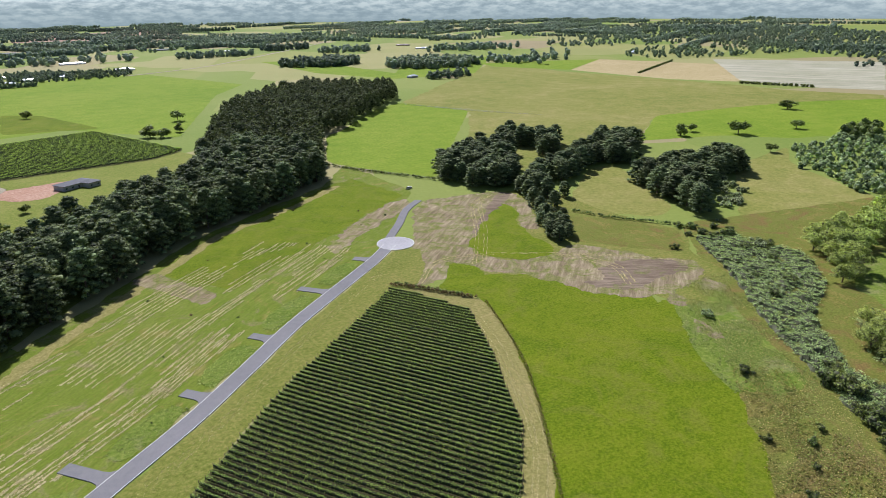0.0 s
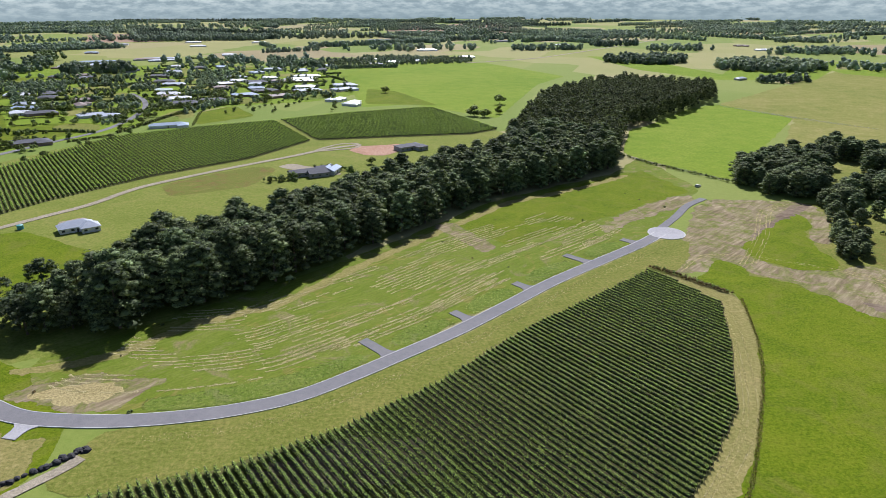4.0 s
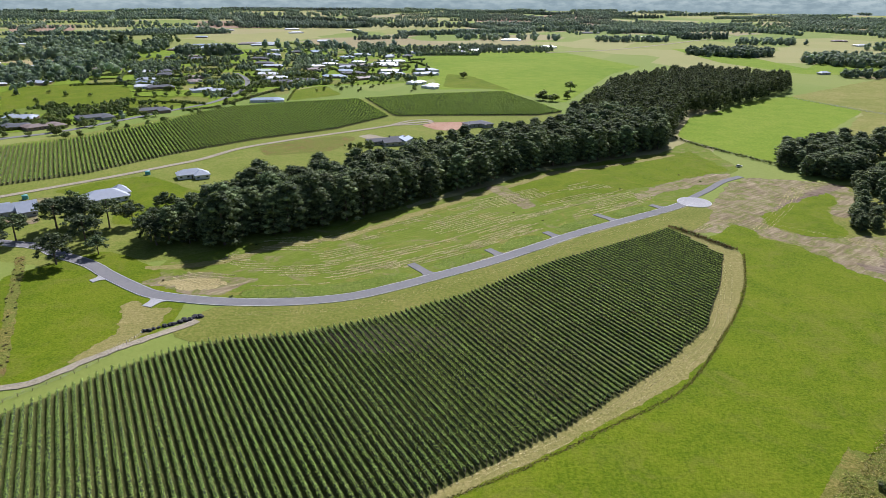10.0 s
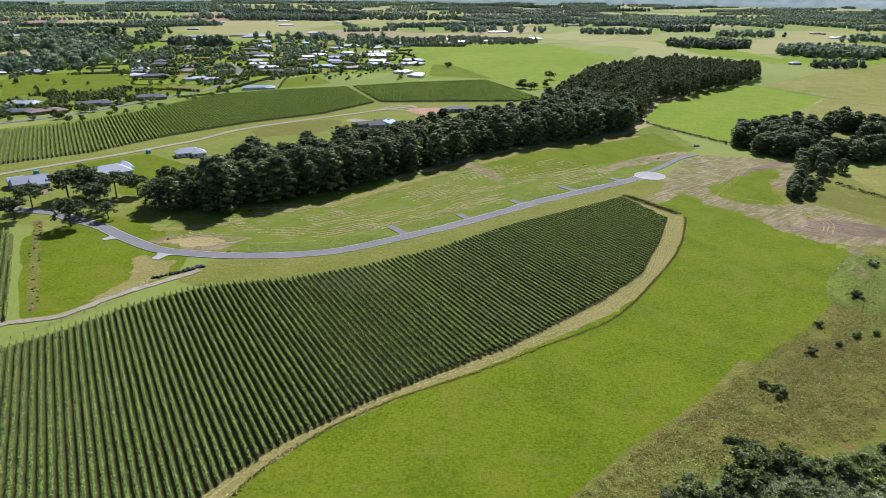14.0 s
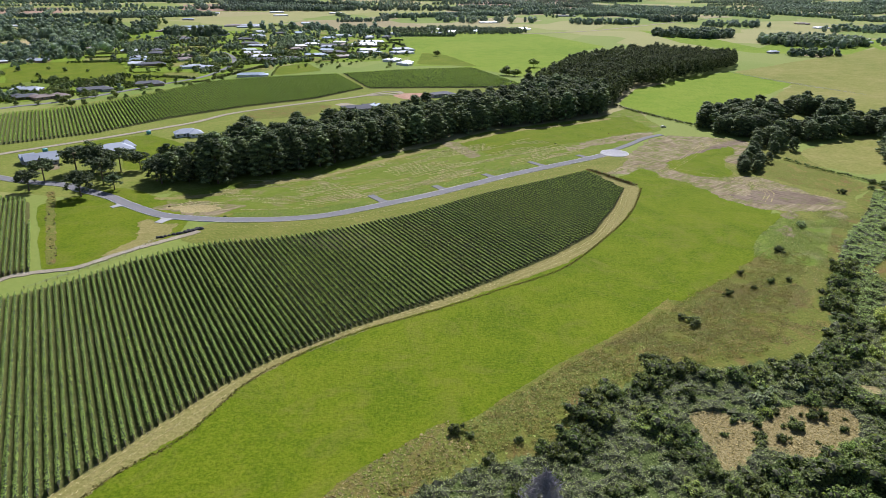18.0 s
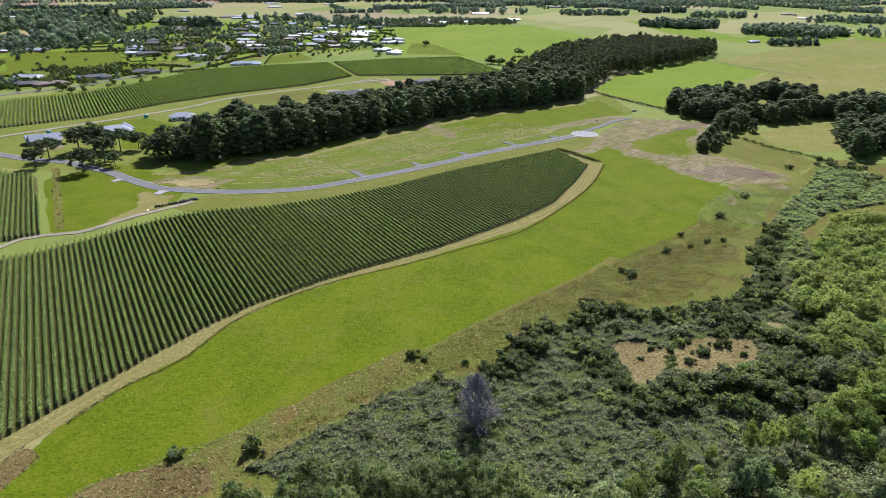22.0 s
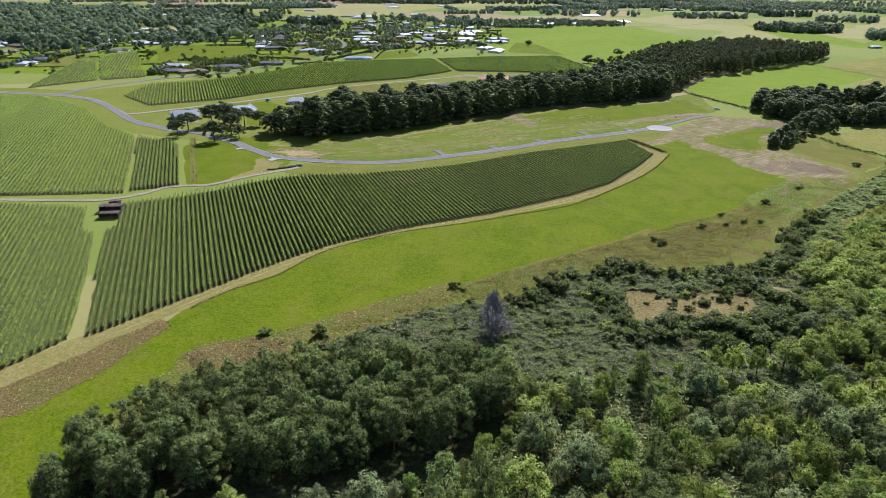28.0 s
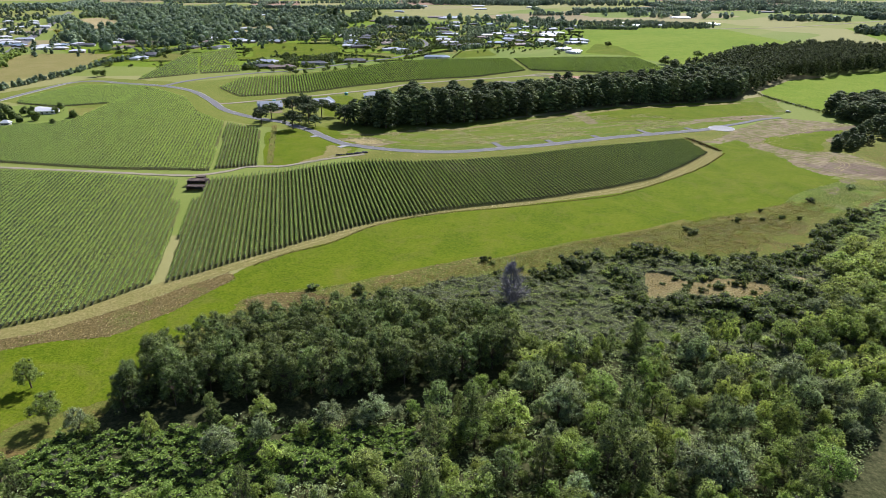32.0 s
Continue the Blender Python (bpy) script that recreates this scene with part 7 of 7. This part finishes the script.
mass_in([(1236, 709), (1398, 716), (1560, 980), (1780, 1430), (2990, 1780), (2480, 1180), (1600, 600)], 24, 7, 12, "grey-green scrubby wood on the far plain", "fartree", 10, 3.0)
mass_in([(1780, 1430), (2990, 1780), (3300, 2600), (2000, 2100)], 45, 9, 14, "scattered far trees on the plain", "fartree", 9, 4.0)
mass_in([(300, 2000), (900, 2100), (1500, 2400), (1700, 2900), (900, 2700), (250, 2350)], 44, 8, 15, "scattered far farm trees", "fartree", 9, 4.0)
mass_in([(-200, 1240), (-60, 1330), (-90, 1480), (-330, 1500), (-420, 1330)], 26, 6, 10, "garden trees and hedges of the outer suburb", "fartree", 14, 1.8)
mass_in([(512, 410), (454, 370), (441, 339), (416, 307), (430, 298), (609, 360), (637, 425), (572, 408)], 7.5, 3, 7, "grey-green scrub by the dry paddock", "silver", 26, 0.9, 0.5)
mass_in([(560, 400), (640, 425), (660, 410), (600, 385)], 11, 8, 12, "dark trees behind the scrub", "bush", 34, 1.1, 0.5)
for a, b, h in (((-462, 1157), (-407, 1185), 5), ((-497, 884), (-378, 941), 3), ((-378, 941), (-356, 1034), 5), ((-285, 706), (-255, 732), 2), ((-321, 764), (-278, 748), 3), ((-393, 1609), (-218, 1470), 4), ((-340, 660), (-300, 715), 2.5), ((-410, 590), (-345, 640), 2.5), ((-255, 745), (-215, 900), 3), ((-205, 860), (-195, 780), 2), ((-140, 990), (-80, 1090), 3), ((-330, 860), (-250, 880), 4), ((-360, 890), (-420, 960), 4), ((888, 694), (922, 605), 4), ((889, 881), (1126, 994), 3)):
    p = line_pts(a, b, h * 0.9)
    tree_mass("hedge_row", p, np.full(len(p), h), np.full(len(p), h * 0.5), 16, 0.9 if h < 4 else 1.3, "bush", "dark clipped garden hedge row", "hedge")
for x, y, s in ((-458, 800, 1.2), (-470, 760, 0.9), (-490, 820, 0.9), (-455, 740, 0.9), (-430, 800, 0.8), (-330, 570, 1.3), (-322, 578, 1.2), (-308, 600, 1.0), (-300, 615, 1.0), (-288, 632, 1.0), (-280, 648, 1.1), (-262, 690, 1.0), (-250, 712, 1.2), (-243, 740, 1.2), (-258, 760, 1.1), (-266, 790, 1.2), (-250, 800, 1.3), (-272, 820, 1.2), (-248, 835, 1.2), (-266, 850, 1.3), (-75, 552, 1.2), (-82, 548, 1.0), (-90, 545, 0.9), (-35, 562, 1.2), (-20, 590, 1.1), (-225, 384, 0.7), (-195, 395, 0.8)):
    tree("round", x, y, s, "street_tree", "round dark tree beside the suburban road", "street trees", 1.15)

# gravel yards and drives by the near houses
for poly, mt in (([(-262, 400), (-236, 388), (-228, 394), (-250, 410)], "dirt"), ([(-200, 470), (-178, 452), (-170, 458), (-188, 480)], "gravel"), ([(-90, 590), (-60, 560), (-40, 560), (-50, 575), (-82, 600)], "gravel"), ([(-258, 372), (-240, 358), (-228, 362), (-238, 378), (-250, 384)], "dirt")):
    field("yard", poly, mt, "pale gravel yard beside a house", "yard", 0.6, 3.0)
road("path", LOOP, 3.0, "gravel", "curving pale gravel drive", 0.25, "path", 0.2)

SUBURB = [(-425, 590), (-345, 640), (-300, 700), (-262, 745), (-240, 800), (-190, 905), (-60, 945), (-70, 1150), (-250, 1290), (-620, 1270), (-640, 1000), (-560, 850), (-490, 690)]
homes = np.array([(-375, 614), (-352, 659), (-314, 701), (-410, 904), (-294, 838), (-257, 966), (-208, 942), (-171, 1055), (-132, 972), (-268, 981), (-113, 1141), (-227, 1204), (-38, 899), (-50, 1029), (-100, 1024), (-426, 939), (-313, 845), (-294, 1050), (-223, 1074), (-211, 1152), (-157, 1029), (-300, 1120)])
p = scatter(SUBURB, 7.0, 0.5, (LAWN_W, LAWN_X, LAWN_Y, LAWN_Z, LAWN_V, LAWN_1, LAWN_2))
sub_c = curve_through(SUBROAD, 6.0)
keep = np.array([np.hypot(*(homes - q).T).min() > 15 and np.hypot(*(sub_c - q).T).min() > 8 and noise.noise((q[0] * 0.018, q[1] * 0.018, 4)) + 0.5 * noise.noise((q[0] * 0.06, q[1] * 0.06, 8)) > 0.38 for q in p])
p = p[keep]
hh = rng.uniform(3.5, 8.5, len(p))
tree_mass("garden_growth", p, hh, hh * 0.46, 22, 1.0, "midtree", "dense garden trees and shrubs of the suburb", "trees")

hedge([(-94, 548), (-86, 551), (-78, 548), (-70, 545)], 3.5, 4, "dark garden bushes beside the large house", 2.0)
hedge([(-62, 580), (-50, 582), (-38, 572), (-30, 560)], 3.5, 4, "dark garden trees behind the large house", 2.0)

# lots of the suburb: hedged on some sides, with garden trees at the corners
lot_rng = np.random.default_rng(5)
la = radians(20)
lu, lw = np.array([math.cos(la), math.sin(la)]), np.array([-math.sin(la), math.cos(la)])
hp, hz, spots = [], [], []
for i in range(-32, 24):
    for j in range(8, 40):
        o = lu * i * 38 + lw * j * 46
        for side, n in ((lu, 38), (lw, 46)):
            if lot_rng.random() < 0.34:
                q = o + side * (np.arange(0, n, 1.5)[:, None]) + lot_rng.normal(0, 0.3, (len(np.arange(0, n, 1.5)), 2))
                hp.append(q)
                hz.append(np.full(len(q), lot_rng.choice([1.6, 2.2, 3.2, 4.5])))
        for _ in range(2):
            spots.append((*(o + lot_rng.normal(0, 9, 2)), lot_rng.uniform(0.6, 1.6)))
hp, hz = np.vstack(hp), np.concatenate(hz)


def free(x, y, gap):
    ok = inside(LOTS, x, y) & ~inside(FAR1, x, y) & ~inside(SMA, x, y) & ~inside(SMB, x, y)
    for poly in (HAYFIELD, LAWN_W, LAWN_Y, LAWN_V, PAD_NW, PAD_N, LAWN_1, LAWN_2, LAWN_3):
        ok &= ~inside(poly, x, y)
    for c in (homes, sub_c, curve_through(TOWNROAD, 6.0)):
        ok &= np.array([np.hypot(*(c - q).T).min() > gap for q in zip(x, y)])
    return ok


keep = free(hp[:, 0], hp[:, 1], 10)
tree_mass("garden_hedges", hp[keep], hz[keep] * 0.8, np.maximum(hz[keep] * 0.32, 0.7), 9, 0.8, "bush", "clipped dark hedges between suburban lots", "hedge")
spots = np.array(spots)
spots = spots[free(spots[:, 0], spots[:, 1], 12)]
order = np.argsort(spots[:, 1] - 0.5 * spots[:, 0])
for x, y, s in spots[order[:85]]:
    tree("round", x, y, s, "garden_tree", "round dark garden tree of the suburb", "garden trees", 1.15)
rest = spots[order[85:420]]
tree_mass("garden_growth", rest[:, :2], rest[:, 2] * 5.5, rest[:, 2] * 2.4, 22, 0.9, "midtree", "round garden trees of the outer suburb", "trees")

# yellowing young plants among the vine rows
for x, y in ((10, 237), (13, 234), (15, 231), (12, 229), (18, 238), (7, 233), (21, 243), (16, 226)):
    shrub("willow", x, y, rng.uniform(0.45, 0.7), "yellowing bushy plant between vine rows", "yellowing plants")

# the town's edge: a tall tree line, dense garden trees and white buildings
c = curve_through([(-560, 345), (-568, 371), (-574, 398), (-581, 438), (-588, 483), (-612, 556), (-620, 607), (-634, 685), (-626, 758), (-630, 842)], 3.6)
c = c + rng.normal(0, 1.8, c.shape)
hh = rng.uniform(4.5, 8.5, len(c))
tree_mass("shelterbelt", c, hh, hh * 0.42, 34, 0.8, "midtree", "ragged dark shelterbelt beside the hay paddock", "trees")
mass_in([(-927, 796), (-712, 687), (-765, 772), (-663, 806), (-665, 912), (-550, 922), (-500, 985), (-590, 1260), (-854, 1369), (-1228, 1648), (-1541, 1538), (-1302, 1215)], 21, 8, 21, "dense garden trees of the town", "midtree", 44, 1.7, 0.5, 0.0)
for x, y, a, w, rf in ((-863, 725, 60, [(0, 0, 40, 12)], "roof_white"), (-951, 710, 50, [(0, 0, 30, 16)], "roof_blue"), (-813, 834, 30, L3, "roof_white"), (-761, 822, 30, L3, "roof_white"), (-744, 868, 30, L3, "roof_white"), (-838, 842, 30, L3, "roof_white"), (-999, 800, 40, L3, "roof_grey"), (-1202, 1030, 40, L3, "roof_white"), (-970, 745, 50, L3, "roof_white"), (-625, 898, 20, L3, "roof_grey"), (-733, 968, 20, L3, "roof_white")):
    house(x, y, a, w, "whitewall", rf, "white town building among garden trees")
for x, y, s in ((-540, 491, 1.5), (-545, 486, 1.7), (-414, 593, 1.4), (-409, 588, 1.2), (-596, 562, 1.5), (-602, 568, 1.3)):
    tree("round", x, y, s, "tree", "dark round tree beside the road", "roadside trees", 1.2)

# woods, belts and hedged gardens of the suburb
for poly, h0, h1 in (([(-583, 873), (-517, 948), (-586, 1087), (-636, 1064), (-658, 990)], 8, 14), ([(-471, 993), (-423, 1038), (-453, 1137), (-518, 1179), (-512, 1091)], 6, 11), ([(-392, 1098), (-324, 1082), (-365, 1238), (-440, 1233)], 5, 9), ([(-292, 1169), (-206, 1174), (-223, 1274), (-316, 1268)], 6, 11), ([(-198, 1395), (-94, 1370), (-105, 1545), (-217, 1537)], 8, 14), ([(-22, 1375), (222, 1424), (182, 1528), (42, 1600), (-25, 1600)], 4, 8)):
    mass_in(poly, 13, h0, h1, "dark garden trees between suburban lots", "midtree", 22, 1.4, 0.46, -0.25)
for a, b, h in (((-1139, 1848), (-960, 1841), 12), ((-820, 2642), (-299, 2348), 17), ((-923, 2977), (-334, 2632), 18), ((-1176, 2941), (-978, 2853), 14), ((-224, 2600), (-75, 2573), 16), ((-75, 1341), (40, 1350), 7), ((-1896, 2899), (-1721, 2864), 14), ((-1590, 2883), (-1372, 2799), 15), ((-1437, 4300), (-366, 4250), 18), ((-1799, 3678), (-1336, 3831), 17), ((-2339, 3582), (-2024, 3545), 16), ((468, 2377), (611, 2487), 13), ((-52, 3991), (399, 3822), 16), ((415, 3825), (623, 3439), 15), ((644, 3265), (975, 3312), 18), ((1480, 3385), (1448, 2428), 18), ((2127, 4200), (2312, 3907), 16)):
    p = line_pts(a, b, h * 0.42)
    hh = h * rng.uniform(0.8, 1.15, len(p))
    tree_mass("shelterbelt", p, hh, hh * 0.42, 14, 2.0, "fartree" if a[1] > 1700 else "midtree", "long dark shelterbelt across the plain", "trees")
GARDENS = ([(-393, 580), (-366, 618), (-382, 676), (-351, 677), (-334, 703), (-298, 713), (-315, 749), (-378, 777), (-417, 735), (-445, 716), (-453, 673)], [(-282, 781), (-257, 838), (-261, 889), (-303, 1009), (-335, 1043), (-306, 914), (-315, 835)], [(-261, 889), (-225, 890), (-189, 934), (-212, 1031), (-272, 1085), (-286, 976)], [(-380, 857), (-362, 884), (-392, 939), (-415, 938)])
gp = np.vstack([scatter(g, 5.2, 0.5) for g in GARDENS])
gp = gp[np.array([np.hypot(*(homes - q).T).min() > 13 and np.hypot(*(sub_c - q).T).min() > 6 and noise.noise((q[0] * 0.04, q[1] * 0.04, 31)) > -0.08 for q in gp])]
hh = rng.uniform(1.8, 5.5, len(gp))
tree_mass("garden_growth", gp, hh, hh * 0.5, 18, 0.8, "bush", "dark shrubs and small trees round the houses", "trees")
for a, b, h in (((-485, 1195), (-418, 1200), 6), ((-420, 1053), (-367, 1063), 5), ((-354, 767), (-292, 754), 1.6), ((-201, 1089), (-165, 1059), 3), ((-480, 892), (-422, 903), 2.5)):
    p = line_pts(a, b, h * 0.7)
    tree_mass("hedge_row", p, np.full(len(p), h), np.full(len(p), h * 0.45), 16, 0.9, "bush", "dark clipped garden hedge row", "hedge")
for poly, mt, lb in (([(-717, 1079), (-645, 1096), (-695, 1182), (-771, 1163)], "pasture_tan", "tan dry lot among trees"), ([(-595, 1250), (-478, 1314), (-553, 1473), (-601, 1400), (-642, 1364)], "pasture_green", "green paddock between hedges"), ([(-488, 1375), (-424, 1366), (-476, 1517), (-518, 1476)], "lawn", "green lawn between sheds"), ([(-322, 759), (-277, 755), (-290, 802), (-336, 800)], "verge", "dry yellowish lot beside the road"), ([(-244, 815), (-204, 817), (-217, 891), (-240, 876)], "pasture", "grey-green grazed lot"), ([(-1273, 1962), (-1172, 2118), (-1299, 2367), (-1473, 2290)], "ploughed", "bare pinkish ploughed field"), ([(-843, 2288), (-578, 2317), (-861, 2814), (-1000, 2692)], "ploughed", "bare pinkish ploughed field"), ([(66, 2883), (254, 2548), (555, 2815), (469, 3532), (266, 3500)], "ploughed", "bare brown ploughed field"), ([(1444, 3380), (1304, 2215), (1534, 2591), (1615, 3710)], "pasture_tan", "pale dry paddock before a shelterbelt")):
    field("field", poly, mt, lb, "field", 2.0, 12)

# more hedged lots with houses
yard_rng = np.random.default_rng(12)
built = [tuple(q) for q in homes]
cells = [(i, j) for i in range(-32, 24) for j in range(8, 36)]
for i, j in [cells[k] for k in yard_rng.permutation(len(cells))]:
    c = lu * (i + 0.5) * 38 + lw * (j + 0.5) * 46
    if not free(c[:1], c[1:], 20)[0] or c[1] > 1420 or c[0] > 30:
        continue
    q = [tuple(c + lu * a * 18 + lw * b * 22) for a, b in ((-1, -1), (1, -1), (1, 1), (-1, 1))]
    if yard_rng.random() < 0.5:
        field("lawn", q, yard_rng.choice(["lawn", "verge_green", "pasture", "lush", "verge", "weeds"]), "hedged suburban lot of mown grass", "lawn", 1.0, 6)
    if len(built) < len(homes) + 44 and yard_rng.random() < 0.55 and min(math.hypot(c[0] - hx, c[1] - hy) for hx, hy in built) > 34:
        built.append(tuple(c))
        house(c[0], c[1], 20 + yard_rng.choice([0, 90]) + yard_rng.normal(0, 8), [L1, L2, L3][int(yard_rng.integers(3))], yard_rng.choice(["brick", "greywall", "whitewall"]), yard_rng.choice(["roof_dark", "roof_dark", "roof_brown", "roof_grey", "roof_blue", "roof_white"]), "suburban house in a hedged garden")
